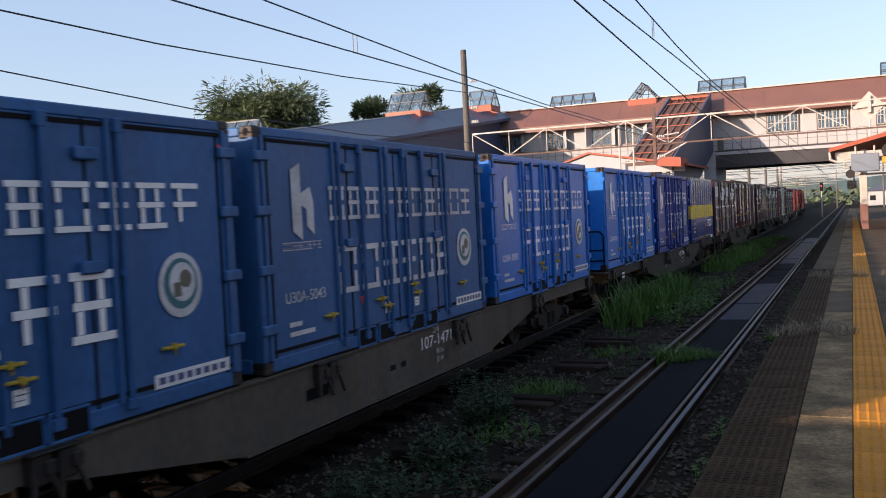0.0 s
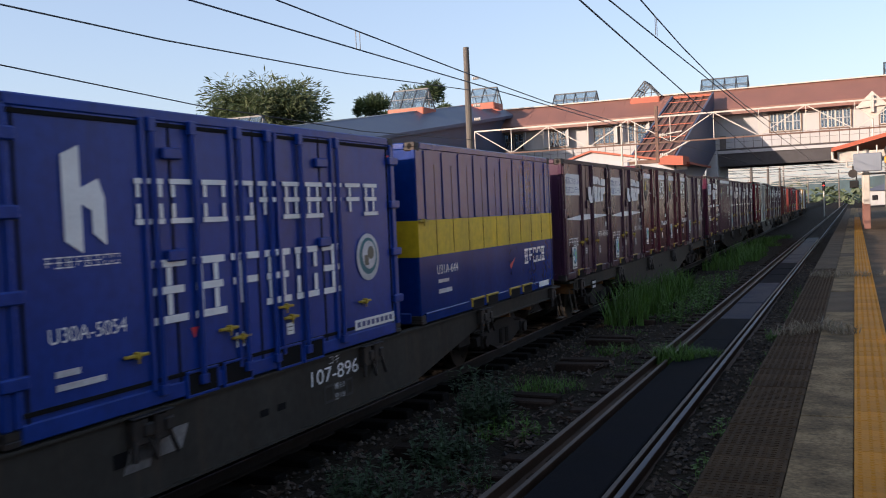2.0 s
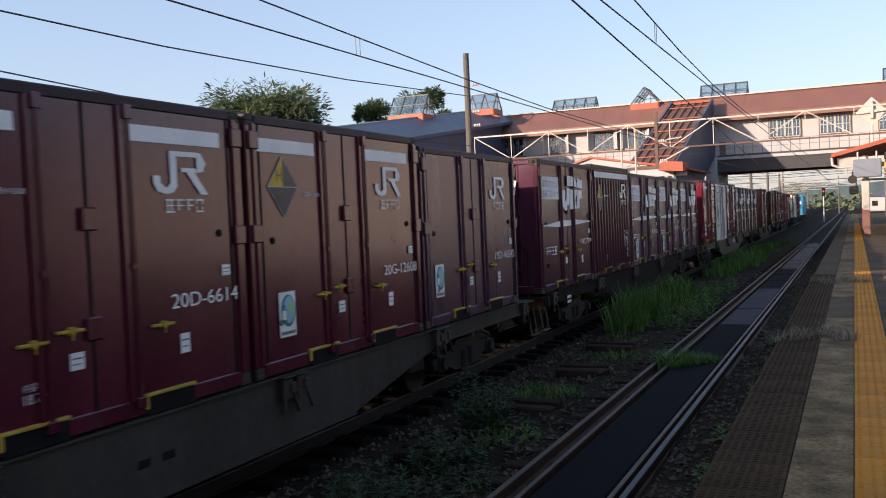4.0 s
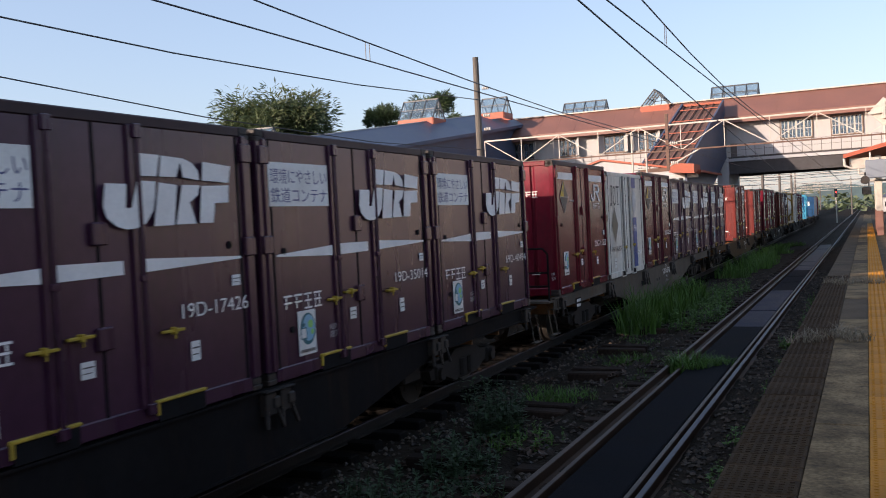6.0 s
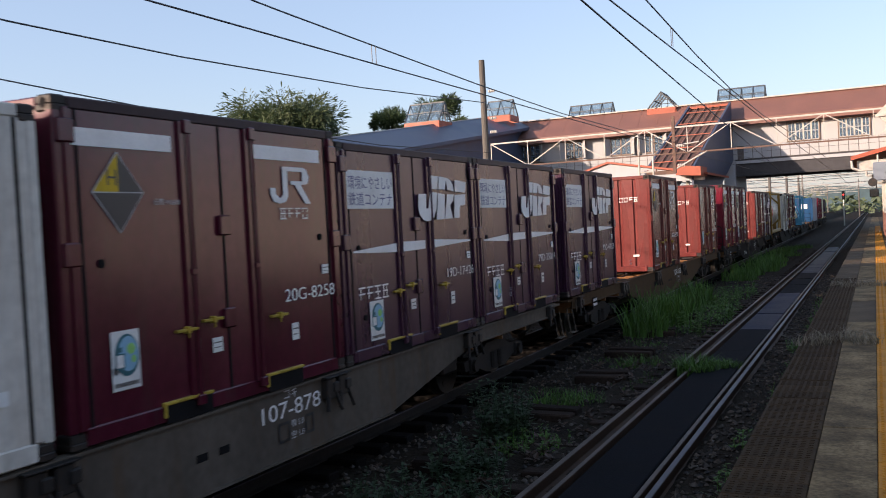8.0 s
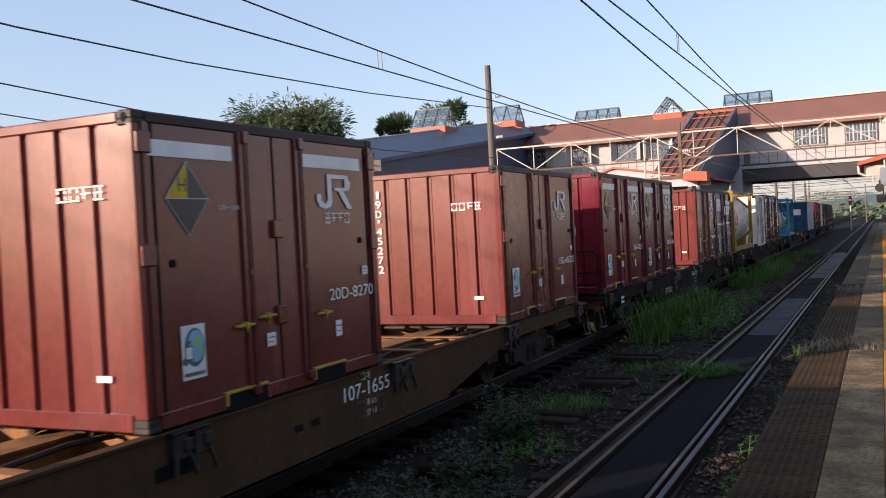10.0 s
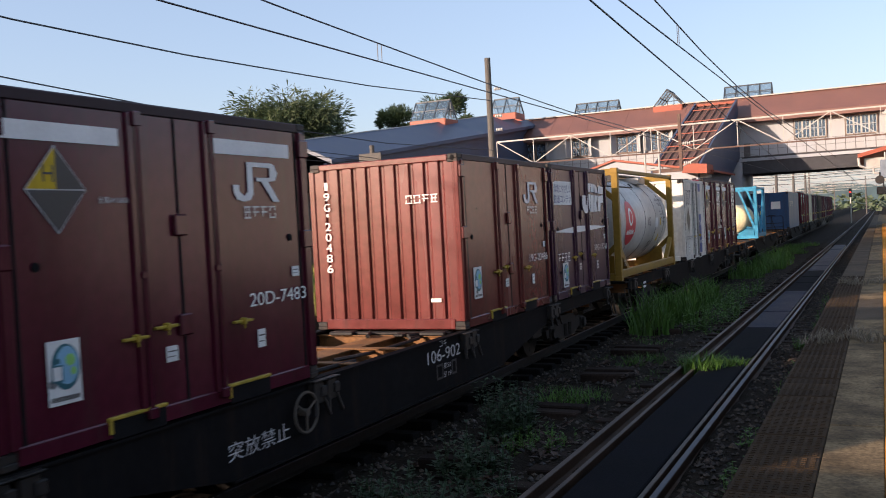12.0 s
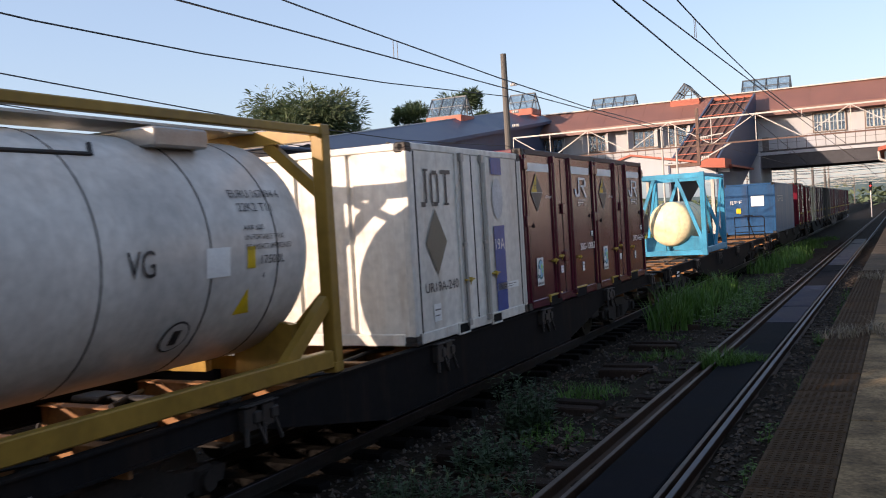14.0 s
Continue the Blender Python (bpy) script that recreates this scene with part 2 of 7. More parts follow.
clear.inputs["Color"].default_value = (0.86, 0.92, 0.96, 1)
gmix = gn.new("ShaderNodeMixShader")
gmix.inputs[0].default_value = 0.42
gl.new(clear.outputs[0], gmix.inputs[1])
gl.new(gb.outputs[0], gmix.inputs[2])
gl.new(gmix.outputs[0], gn["Material Output"].inputs["Surface"])
M["glass"] = glass
red_lamp = bpy.data.materials.new("red_signal_light")
red_lamp.use_nodes = True
rb = red_lamp.node_tree.nodes["Principled BSDF"]
rb.inputs["Base Color"].default_value = (0.5, 0.01, 0.01, 1)
rb.inputs["Emission Color"].default_value = (1, 0.03, 0.02, 1)
rb.inputs["Emission Strength"].default_value = 1.5
M["red_lamp"] = red_lamp


# ---- building helpers ----
def box(bm, x0, x1, y0, y1, z0, z1):
    v = [bm.verts.new(p) for p in ((x0, y0, z0), (x1, y0, z0), (x1, y1, z0), (x0, y1, z0), (x0, y0, z1), (x1, y0, z1), (x1, y1, z1), (x0, y1, z1))]
    for f in ((3, 2, 1, 0), (4, 5, 6, 7), (0, 1, 5, 4), (1, 2, 6, 5), (2, 3, 7, 6), (3, 0, 4, 7)):
        bm.faces.new([v[i] for i in f])


def chamfered(bm, x0, x1, y0, y1, z0, z1, r=0.01):
    """A box with its upright and level edges cut."""
    loops = []
    for z, d in ((z0, r), (z0 + r, 0), (z1 - r, 0), (z1, r)):
        a, b, c, e = x0 + d, x1 - d, y0 + d, y1 - d
        k = r
        pts = [(a + k, c), (b - k, c), (b, c + k), (b, e - k), (b - k, e), (a + k, e), (a, e - k), (a, c + k)]
        loops.append([bm.verts.new((px, py, z)) for px, py in pts])
    for p, q in zip(loops, loops[1:]):
        for i in range(8):
            j = (i + 1) % 8
            bm.faces.new((p[i], p[j], q[j], q[i]))
    bm.faces.new(loops[0][::-1])
    bm.faces.new(loops[-1])


def rod(bm, p, q, r, n=8, r2=None):
    """A round bar from p to q."""
    p, q = Vector(p), Vector(q)
    d = (q - p).normalized()
    u = d.orthogonal().normalized()
    w = d.cross(u)
    r2 = r if r2 is None else r2
    a = [bm.verts.new(p + (u * math.cos(2 * math.pi * i / n) + w * math.sin(2 * math.pi * i / n)) * r) for i in range(n)]
    b = [bm.verts.new(q + (u * math.cos(2 * math.pi * i / n) + w * math.sin(2 * math.pi * i / n)) * r2) for i in range(n)]
    for i in range(n):
        j = (i + 1) % n
        bm.faces.new((a[i], a[j], b[j], b[i]))
    bm.faces.new(a[::-1])
    bm.faces.new(b)


def strut(bm, p, q, w, h):
    """A square bar from p to q, w wide and h high."""
    p, q = Vector(p), Vector(q)
    d = (q - p).normalized()
    up = Vector((0, 0, 1)) if abs(d.z) < 0.95 else Vector((1, 0, 0))
    s = d.cross(up).normalized() * w / 2
    u = s.cross(d).normalized() * h / 2
    a = [bm.verts.new(p + o) for o in (-s - u, s - u, s + u, -s + u)]
    b = [bm.verts.new(q + o) for o in (-s - u, s - u, s + u, -s + u)]
    for i in range(4):
        j = (i + 1) % 4
        bm.faces.new((a[i], a[j], b[j], b[i]))
    bm.faces.new(a[::-1])
    bm.faces.new(b)


def prism(bm, pts, place, depth):
    """A flat outline, pts in its own plane, given thickness. place maps (u, v, depth) to a point."""
    a = [bm.verts.new(place(u, v, 0.0)) for u, v in pts]
    b = [bm.verts.new(place(u, v, depth)) for u, v in pts]
    n = len(pts)
    for i in range(n):
        j = (i + 1) % n
        bm.faces.new((a[i], a[j], b[j], b[i]))
    bm.faces.new(a[::-1])
    bm.faces.new(b)


def finish(name, bm, mat):
    bmesh.ops.recalc_face_normals(bm, faces=bm.faces[:])
    me = bpy.data.meshes.new(name)
    bm.to_mesh(me)
    bm.free()
    me.materials.append(M[mat] if isinstance(mat, str) else mat)
    return me


def part(name, bm, mat, parent, label=""):
    """Links a bmesh, or a mesh that others share, as one part of a thing."""
    me = finish(name, bm, mat) if isinstance(bm, bmesh.types.BMesh) else bm
    ob = new(name, me)
    ob.parent = parent
    if label:
        tagged(ob, label)
    return ob


def thing(name, label, category, at=None, group="", kind=""):
    ob = new(name)
    if at is not None:
        ob.matrix_basis = at
    return tagged(ob, label, category, group, kind)


def solo(name, bm, mat, label, category, group="", kind=""):
    return tagged(new(name, finish(name, bm, mat)), label, category, group, kind)


def smooth(me):
    for p in me.polygons:
        p.use_smooth = True


# lettering, made once from the built-in font
_font = bpy.data.curves.new("lettering", "FONT")
_font_ob = new("lettering", _font)
LETTERS = {}


def lettering(body):
    if body not in LETTERS:
        _font.body = body
        bpy.context.view_layer.update()
        me = bpy.data.meshes.new_from_object(_font_ob.evaluated_get(bpy.context.evaluated_depsgraph_get()))
        co = np.zeros(len(me.vertices) * 3)
        me.vertices.foreach_get("co", co)
        co = co.reshape(-1, 3)
        LETTERS[body] = (co - [co[:, 0].min(), co[:, 1].min(), 0], [tuple(p.vertices) for p in me.polygons])
        bpy.data.meshes.remove(me)
    return LETTERS[body]


WORDS = ["環境にやさしい", "鉄道コンテナ", "コキ", "全高H=2600", "内容積", "18.7m³", "突放禁止", "H", "W", "2", "VG", "EURU 167894 4", "22K2 T11",
         "17500L", "UN PORTABLE TANK", "TC IMPACT APPROVED", "AAR 600", "4", "19A",
         "107-1471", "107-896", "107-878", "107-1655", "106-902",
         "U30A-5043", "U30A-5031", "U30A-5054", "U31A-644", "U30A-5042", "U30A-5050", "5050", "積 5.0", "空 1.8", "19D-40545", "19D-46542", "20G-10545", "19D-35014", "19D-40494", "V19C-7719",
         "20G-11522", "UR19A-804", "20G-8258", "19D-17426", "19D-40559", "20D-8270", "19D-45272", "20D-7833", "20D-7483", "19G-20486",
         "19G-17748", "UR19A-240", "20G-12608", "20G-10862", "19G-15572", "20D-6614", "5042", "5043", "5031", "5054"]
for w_ in WORDS:
    lettering(w_)
for ch in "0123456789DGVC-":
    lettering(ch)
bpy.data.objects.remove(_font_ob)


def put_text(verts, faces, body, height, place, width=None, centre=False):
    """Adds a word to lists of vertices and faces. place maps (u, v) on the surface to a point."""
    co, polys = LETTERS[body]
    k = height / max(co[:, 1].max(), 1e-6)
    kx = k if width is None else width / co[:, 0].max()
    off = -co[:, 0].max() * kx / 2 if centre else 0
    base = len(verts)
    verts += [place(u * kx + off, v * k) for u, v, _ in co]
    faces += [tuple(i + base for i in p) for p in polys]


def text_part(name, body, height, place, mat, parent, width=None, centre=False, label=""):
    v, f = [], []
    put_text(v, f, body, height, place, width, centre)
    me = bpy.data.meshes.new(name)
    me.from_pydata(v, [], f)
    me.materials.append(M[mat])
    return part(name, me, mat, parent, label)
TRACK_X = -6.495          # middle of the train's track beside the camera
DRIFT = 0.00628           # how far it leads away from the platform, metre by metre


# ---- ground, tracks and platforms ----
def bend(y, x=0.0):
    """How far the tracks have turned aside at y."""
    return x - (y - 125.0) ** 2 / 1200.0 if y > 125 else x


def ground_height(x, y):
    h = -0.24 + 0.05 * noise.noise((x * 0.8, y * 0.5, 3.1)) + 0.03 * noise.noise((x * 2.6, y * 2.1, 9.0))
    if -5.2 < x < -3.8:
        h += 0.05
    if -1.95 < x < -0.8:
        h += 0.11
    if -3.9 < x < -3.0:
        h += 0.07
    if x < -8.5:
        h += min(1.2, (-8.5 - x) * 1.3) - min(0.45, max(0.0, (-11 - x) * 0.12))
    return h


def grid_lines(parts):
    out = []
    for a, b, n in parts:
        out += [a + (b - a) * i / n for i in range(n)]
    return out + [parts[-1][1]]


gx = grid_lines(((-1500, -120, 6), (-120, -40, 8), (-40, -9, 24), (-9, -0.8, 60), (-0.8, 12, 8), (12, 60, 6), (60, 1500, 6)))
gy = grid_lines(((-600, -40, 6), (-40, 3, 10), (3, 32, 120), (32, 130, 50), (130, 400, 14), (400, 3000, 8)))
verts = [(x, y, ground_height(x, y)) for y in gy for x in gx]
nx = len(gx)
faces = [(j * nx + i, j * nx + i + 1, (j + 1) * nx + i + 1, (j + 1) * nx + i) for j in range(len(gy) - 1) for i in range(nx - 1)]
me = bpy.data.meshes.new("ground")
me.from_pydata(verts, [], faces)
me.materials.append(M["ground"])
smooth(me)
tagged(new("ground", me), "dirty ballast and earth between the tracks, darkened to deepen shade", "ground", kind="structure")


def sweep(bm, outline, x, y0, y1, straight=False, drift=0.0):
    """A rail: the outline carried along the track."""
    ys = [y0, 60, 125] + [125 + 12 * i for i in range(1, 26)]
    ys = [y for y in ys if y0 <= y <= y1]
    rings = [[bm.verts.new(((x + u if straight else bend(y, x + u)) - drift * y, y, v)) for u, v in outline] for y in ys]
    n = len(outline)
    for a, b in zip(rings, rings[1:]):
        for i in range(n):
            j = (i + 1) % n
            bm.faces.new((a[i], a[j], b[j], b[i]))
    bm.faces.new(rings[0][::-1])
    bm.faces.new(rings[-1])


RAIL = [(-0.064, -0.15), (0.064, -0.15), (0.06, -0.138), (0.01, -0.12), (0.008, -0.045), (0.033, -0.034), (0.033, -0.006), (-0.033, -0.006), (-0.033, -0.034), (-0.008, -0.045), (-0.01, -0.12), (-0.06, -0.138)]
HEAD = [(-0.031, -0.008), (0.031, -0.008), (0.027, 0.0), (-0.027, 0.0)]


def track(xc, label, y0=-30, y1=420, check=False, drift=0.0):
    t = thing("track", label, "railway track", kind="structure")
    for s in (-1, 1):
        bm = bmesh.new()
        sweep(bm, RAIL, xc + s * 0.565, y0, y1, check, drift)
        # rails under the train take the near-black iron in place of shade
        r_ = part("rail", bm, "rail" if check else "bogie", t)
        bm = bmesh.new()
        sweep(bm, HEAD, xc + s * 0.565, y0, y1, check, drift)
        part("rail_head", bm, "rail_head" if s > 0 or not check else "worn_rail", r_)
        if check:
            bm = bmesh.new()
            sweep(bm, [(u * 0.8, v - 0.02) for u, v in RAIL], xc + s * 0.565 - (0.12 if s > 0 else -0.215), 4.0, 60)
            cr = part("check_rail", bm, "rail", t)
            bm = bmesh.new()
            sweep(bm, [(u * 0.8, v - 0.019) for u, v in HEAD], xc + s * 0.565 - (0.12 if s > 0 else -0.215), 4.0, 60)
            part("rail_head", bm, "worn_rail", cr)
    return t


near_track = track(-2.497, "rusty narrow-gauge track beside the platform with asphalt between its rails", check=True)
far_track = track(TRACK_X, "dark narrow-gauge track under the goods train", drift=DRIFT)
sl = bmesh.new()
chamfered(sl, -1.02, 1.02, -0.11, 0.11, -0.27, -0.135, 0.015)
sleeper_mesh = finish("sleeper", sl, "sleeper")
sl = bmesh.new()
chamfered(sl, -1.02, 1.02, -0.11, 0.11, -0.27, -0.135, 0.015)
shade_sleeper_mesh = finish("sleeper", sl, "shade_sleeper")
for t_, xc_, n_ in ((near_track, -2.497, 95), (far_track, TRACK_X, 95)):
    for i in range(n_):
        p = part("sleeper", sleeper_mesh if t_ is near_track else shade_sleeper_mesh, None, t_)
        p.matrix_basis = pose(xc_ + random.uniform(-0.03, 0.03) - (DRIFT * (3.0 + i * 0.62) if t_ is far_track else 0.0), 3.0 + i * 0.62, random.uniform(-0.012, 0.006), 0, 0, random.uniform(-1.5, 1.5))
# asphalt infill between the rails, in lengths
y = 2.0
k = 0
while y < 60:
    ln = 15.5 if k == 0 else 3.2 if k % 3 else 2.6
    bm = bmesh.new()
    chamfered(bm, -2.497 - 0.27, -2.497 + 0.38, y, y + ln - 0.03, -0.14, -0.045 + random.uniform(-0.012, 0.008), 0.015)
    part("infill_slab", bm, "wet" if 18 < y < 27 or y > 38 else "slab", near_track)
    y += ln
    k += 1

# loose stones
sv, sf = [], []
rng = random.Random(5)
for i in range(9500):
    u = rng.random()
    if u < 0.32:
        x = rng.uniform(-1.85, -0.98)
    elif u < 0.9:
        x = rng.uniform(-5.6, -3.15)
    else:
        x = rng.uniform(-8.4, -5.6)
    yy = 3.2 + 36 * rng.random() ** 1.7
    r = rng.uniform(0.014, 0.045)
    z = ground_height(x, yy) + r * 0.3
    b = len(sv)
    a0 = rng.random() * 6.28
    for kk in range(4):
        a = a0 + kk * 1.571
        sv.append((x + r * math.cos(a) * rng.uniform(0.7, 1.3), yy + r * math.sin(a) * rng.uniform(0.7, 1.3), z + rng.uniform(-0.2, 0.2) * r))
    sv += [(x + rng.uniform(-0.3, 0.3) * r, yy + rng.uniform(-0.3, 0.3) * r, z + r * rng.uniform(0.5, 0.9)), (x, yy, z - r * 0.7)]
    for kk in range(4):
        sf += [(b + kk, b + (kk + 1) % 4, b + 4), (b + (kk + 1) % 4, b + kk, b + 5)]
me = bpy.data.meshes.new("ballast")
me.from_pydata(sv, [], sf)
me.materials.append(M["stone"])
tagged(new("ballast", me), "loose grey ballast stones beside the rails", "ballast", kind="stuff")


def timber(x, y, w, d, turn):
    """A short stack of old timbers left in the ballast."""
    c = thing("old_timber", "rotten brown crossing timbers lying in the ballast", "timber", pose(x, y, -0.22, 0, 0, turn), group="old timbers")
    for i in range(2):
        bm = bmesh.new()
        chamfered(bm, -w / 2, w / 2, i * d * 0.52 - d / 2, i * d * 0.52 - d / 2 + d * 0.48, 0.0, 0.15 + 0.03 * i, 0.02)
        part("beam", bm, "sleeper", c)


for x_, y_, w_, d_, a_ in ((-4.35, 9.3, 0.9, 0.5, 3), (-4.15, 11.9, 0.8, 0.5, -4), (-4.2, 14.9, 0.85, 0.55, 2), (-4.4, 17.6, 0.9, 0.5, -2), (-4.6, 20.7, 0.9, 0.5, 4), (-4.7, 24.0, 0.9, 0.5, 0)):
    timber(x_, y_, w_, d_, a_)

# platform beside the camera
PZ = 0.85
plat = thing("platform", "old station platform with nonslip tiles, concrete strip and a yellow tactile line", "platform", kind="structure")
bm = bmesh.new()
chamfered(bm, -0.84, 7.5, -30, 130, -0.4, PZ - 0.03, 0.02)
part("platform_body", bm, "concrete", plat)
bm = bmesh.new()
box(bm, 0.31, 7.45, -30, 129, PZ - 0.032, PZ)
part("asphalt_top", bm, "asphalt", plat)
# uneven strips of concrete and patched asphalt
y, k = 2.0, 0
while y < 129:
    ln = (2.4, 3.1, 1.7, 2.8)[k % 4] if y < 60 else 12
    bm = bmesh.new()
    chamfered(bm, -0.42, -0.045, y, y + ln - 0.008, PZ - 0.04, PZ - 0.004 + random.uniform(-0.006, 0.003), 0.006)
    part("concrete_strip", bm, "concrete" if k % 5 else "asphalt", plat)
    y += ln
    k += 1


def stud_plate(bm):
    chamfered(bm, 0, 0.48, 0, 0.295, -0.05, -0.004, 0.008)
    for i in range(8):
        for j in range(5):
            box(bm, 0.03 + i * 0.056, 0.062 + i * 0.056, 0.03 + j * 0.052, 0.058 + j * 0.052, -0.006, 0.001)


bm = bmesh.new()
stud_plate(bm)
plate_mesh = finish("nonslip_tile", bm, "plate")
for i in range(70):
    part("nonslip_tile", plate_mesh, None, plat).matrix_basis = pose(-0.905, 2.0 + i * 0.3, PZ + random.uniform(-0.004, 0.003), 0, 0, random.uniform(-0.3, 0.3))
bm = bmesh.new()
chamfered(bm, -0.905, -0.425, 23.0, 129, PZ - 0.06, PZ - 0.006, 0.01)
part("edge_strip", bm, "asphalt", plat)


def dome_tile(bm):
    chamfered(bm, 0, 0.345, 0, 0.296, -0.03, 0.0, 0.004)
    for i in range(5):
        for j in range(5):
            cx, cy = 0.035 + i * 0.069, 0.03 + j * 0.059
            lo = [bm.verts.new((cx + 0.016 * math.cos(a), cy + 0.016 * math.sin(a), 0.0)) for a in (0, 1.05, 2.09, 3.14, 4.19, 5.24)]
            hi = [bm.verts.new((cx + 0.009 * math.cos(a), cy + 0.009 * math.sin(a), 0.006)) for a in (0, 1.05, 2.09, 3.14, 4.19, 5.24)]
            for q in range(6):
                bm.faces.new((lo[q], lo[(q + 1) % 6], hi[(q + 1) % 6], hi[q]))
            bm.faces.new(hi)


bm = bmesh.new()
dome_tile(bm)
tile_mesh = finish("tactile_tile", bm, "tactile")
for i in range(250):
    part("tactile_tile", tile_mesh, None, plat).matrix_basis = pose(-0.042, 2.0 + i * 0.3, PZ + random.uniform(-0.002, 0.003), 0, 0, random.uniform(-0.3, 0.3))


# ---- plants ----
def blades(n, spread, height, lean, seed, width=0.012, segs=2):
    """Grass blades: narrow strips that taper and bend over."""
    r = random.Random(seed)
    v, f = [], []
    for _ in range(n):
        a, d = r.random() * 6.283, spread * math.sqrt(r.random())
        x, y = d * math.cos(a), d * math.sin(a)
        h = height * r.uniform(0.45, 1.05) * (1 - 0.35 * d / max(spread, 0.01))
        la, ll = r.random() * 6.283, lean * r.uniform(0.2, 1.2) * h
        w = width * r.uniform(0.6, 1.4)
        px, py = math.cos(la + 1.57) * w, math.sin(la + 1.57) * w
        b = len(v)
        for s in range(segs + 1):
            t = s / segs
            k = 1 - 0.85 * t
            ox, oy = math.cos(la) * ll * t * t, math.sin(la) * ll * t * t
            z = h * (t - 0.25 * lean * t * t)
            v += [(x + ox - px * k, y + oy - py * k, z), (x + ox + px * k, y + oy + py * k, z)]
        for s in range(segs):
            f.append((b + 2 * s, b + 2 * s + 1, b + 2 * s + 3, b + 2 * s + 2))
    return v, f


def leafy(n_stems, spread, height, seed, leaf=0.09):
    """Broad-leaved weeds: stems with leaves set round them."""
    r = random.Random(seed)
    v, f = [], []
    for _ in range(n_stems):
        a, d = r.random() * 6.283, spread * math.sqrt(r.random())
        x, y = d * math.cos(a), d * math.sin(a)
        h = height * r.uniform(0.5, 1.05)
        lx, ly = r.uniform(-0.25, 0.25) * h, r.uniform(-0.25, 0.25) * h
        b = len(v)
        v += [(x - 0.006, y, 0), (x + 0.006, y, 0), (x + lx + 0.002, y + ly, h), (x + lx - 0.002, y + ly, h)]
        f.append((b, b + 1, b + 2, b + 3))
        for k in range(int(9 + h * 16)):
            t = r.uniform(0.1, 1.0)
            cx, cy, cz = x + lx * t, y + ly * t, h * t
            aa = r.random() * 6.283
            L = leaf * r.uniform(0.6, 1.4) * (1.2 - 0.6 * t)
            ux, uy, uz = math.cos(aa) * L, math.sin(aa) * L, r.uniform(-0.2, 0.6) * L
            wx, wy = -math.sin(aa) * L * 0.25, math.cos(aa) * L * 0.25
            b = len(v)
            v += [(cx, cy, cz), (cx + ux * 0.5 + wx, cy + uy * 0.5 + wy, cz + uz * 0.7), (cx + ux, cy + uy, cz + uz), (cx + ux * 0.5 - wx, cy + uy * 0.5 - wy, cz + uz * 0.7)]
            f.append((b, b + 1, b + 2, b + 3))
    return v, f


def plant(name, label, data, mat, x, y, z=-0.2, group="weeds"):
    me = bpy.data.meshes.new(name)
    me.from_pydata(data[0], [], data[1])
    me.materials.append(M[mat])
    ob = tagged(new(name, me), label, "weeds", group, "stuff")
    ob.matrix_basis = pose(x, y, z)
    return ob


G = "tufts of green grass growing in the ballast"
B = "leafy green mugwort growing between the tracks"
plant("grass_tuft", G, blades(380, 0.36, 0.52, 0.75, 1, 0.011), "weed", -2.75, 15.3, -0.12)
plant("grass_tuft", G, blades(260, 0.3, 0.3, 0.9, 2, 0.01), "weed", -2.35, 15.7, -0.1)
plant("weed", B, leafy(60, 0.35, 0.75, 3, 0.1), "weed_grey", -4.35, 10.7)
plant("weed", B, leafy(45, 0.4, 0.5, 4, 0.09), "weed_grey", -4.1, 9.0)
plant("weed", B, leafy(40, 0.45, 0.4, 5, 0.08), "weed_grey", -4.3, 7.6)
plant("weed", B, leafy(40, 0.55, 0.28, 6, 0.07), "weed_grey", -3.8, 8.4)
plant("weed", B, leafy(34, 0.45, 0.25, 7, 0.06), "weed", -3.75, 10.2)
plant("grass_tuft", G, blades(300, 0.55, 0.35, 0.8, 8, 0.01), "weed", -4.2, 12.9)
plant("grass_tuft", G, blades(160, 0.4, 0.3, 0.8, 9, 0.009), "weed", -4.0, 16.6)
for i in range(8):
    yy = 21.0 + i * 0.95
    plant("tall_grass", "tall green grass between the two tracks", blades(170, 0.5, random.uniform(0.85, 1.5), 0.5, 20 + i, 0.019, 3), "weed", -4.75 + random.uniform(-0.35, 0.3), yy + random.uniform(-0.4, 0.4))
for i in range(12):
    yy = 37.5 + i * 2.6
    plant("tall_grass", "tall green grass between the two tracks", blades(160, 0.7, random.uniform(0.75, 1.15) if i < 5 else random.uniform(0.35, 0.6), 0.5, 60 + i, 0.022, 2), "weed", -4.8 + random.uniform(-0.4, 0.4), yy)
for i in range(7):
    plant("weed", B, leafy(24, 0.5, 0.5, 100 + i, 0.1), "weed", -3.9 + random.uniform(-0.3, 0.3), 21 + i * 1.6)
for i in range(30):
    yy = 6.0 + i * 0.95 + random.uniform(-0.3, 0.3)
    plant("grass_tuft", G, blades(90, 0.22, 0.36, 0.9, 140 + i, 0.009), "weed", -1.15 + random.uniform(-0.12, 0.25), yy, -0.15)
for i in range(24):
    plant("grass_tuft", G, blades(40, 0.3, 0.16, 0.9, 180 + i, 0.007), "weed", random.uniform(-5.1, -3.3), 6.5 + random.random() * 16, -0.2)
for i, (x_, y_) in enumerate(((-0.6, 12.3), (-0.35, 12.5), (-0.15, 12.2), (-0.75, 12.0), (-0.5, 20.5), (-0.2, 20.9), (0.1, 20.6), (0.6, 20.8), (0.9, 20.4), (-0.7, 21.0))):
    plant("dry_grass", "dry straw-coloured grass in the platform's joints", blades(70, 0.22, 0.3, 1.2, 220 + i, 0.006), "straw", x_, y_, PZ - 0.02)

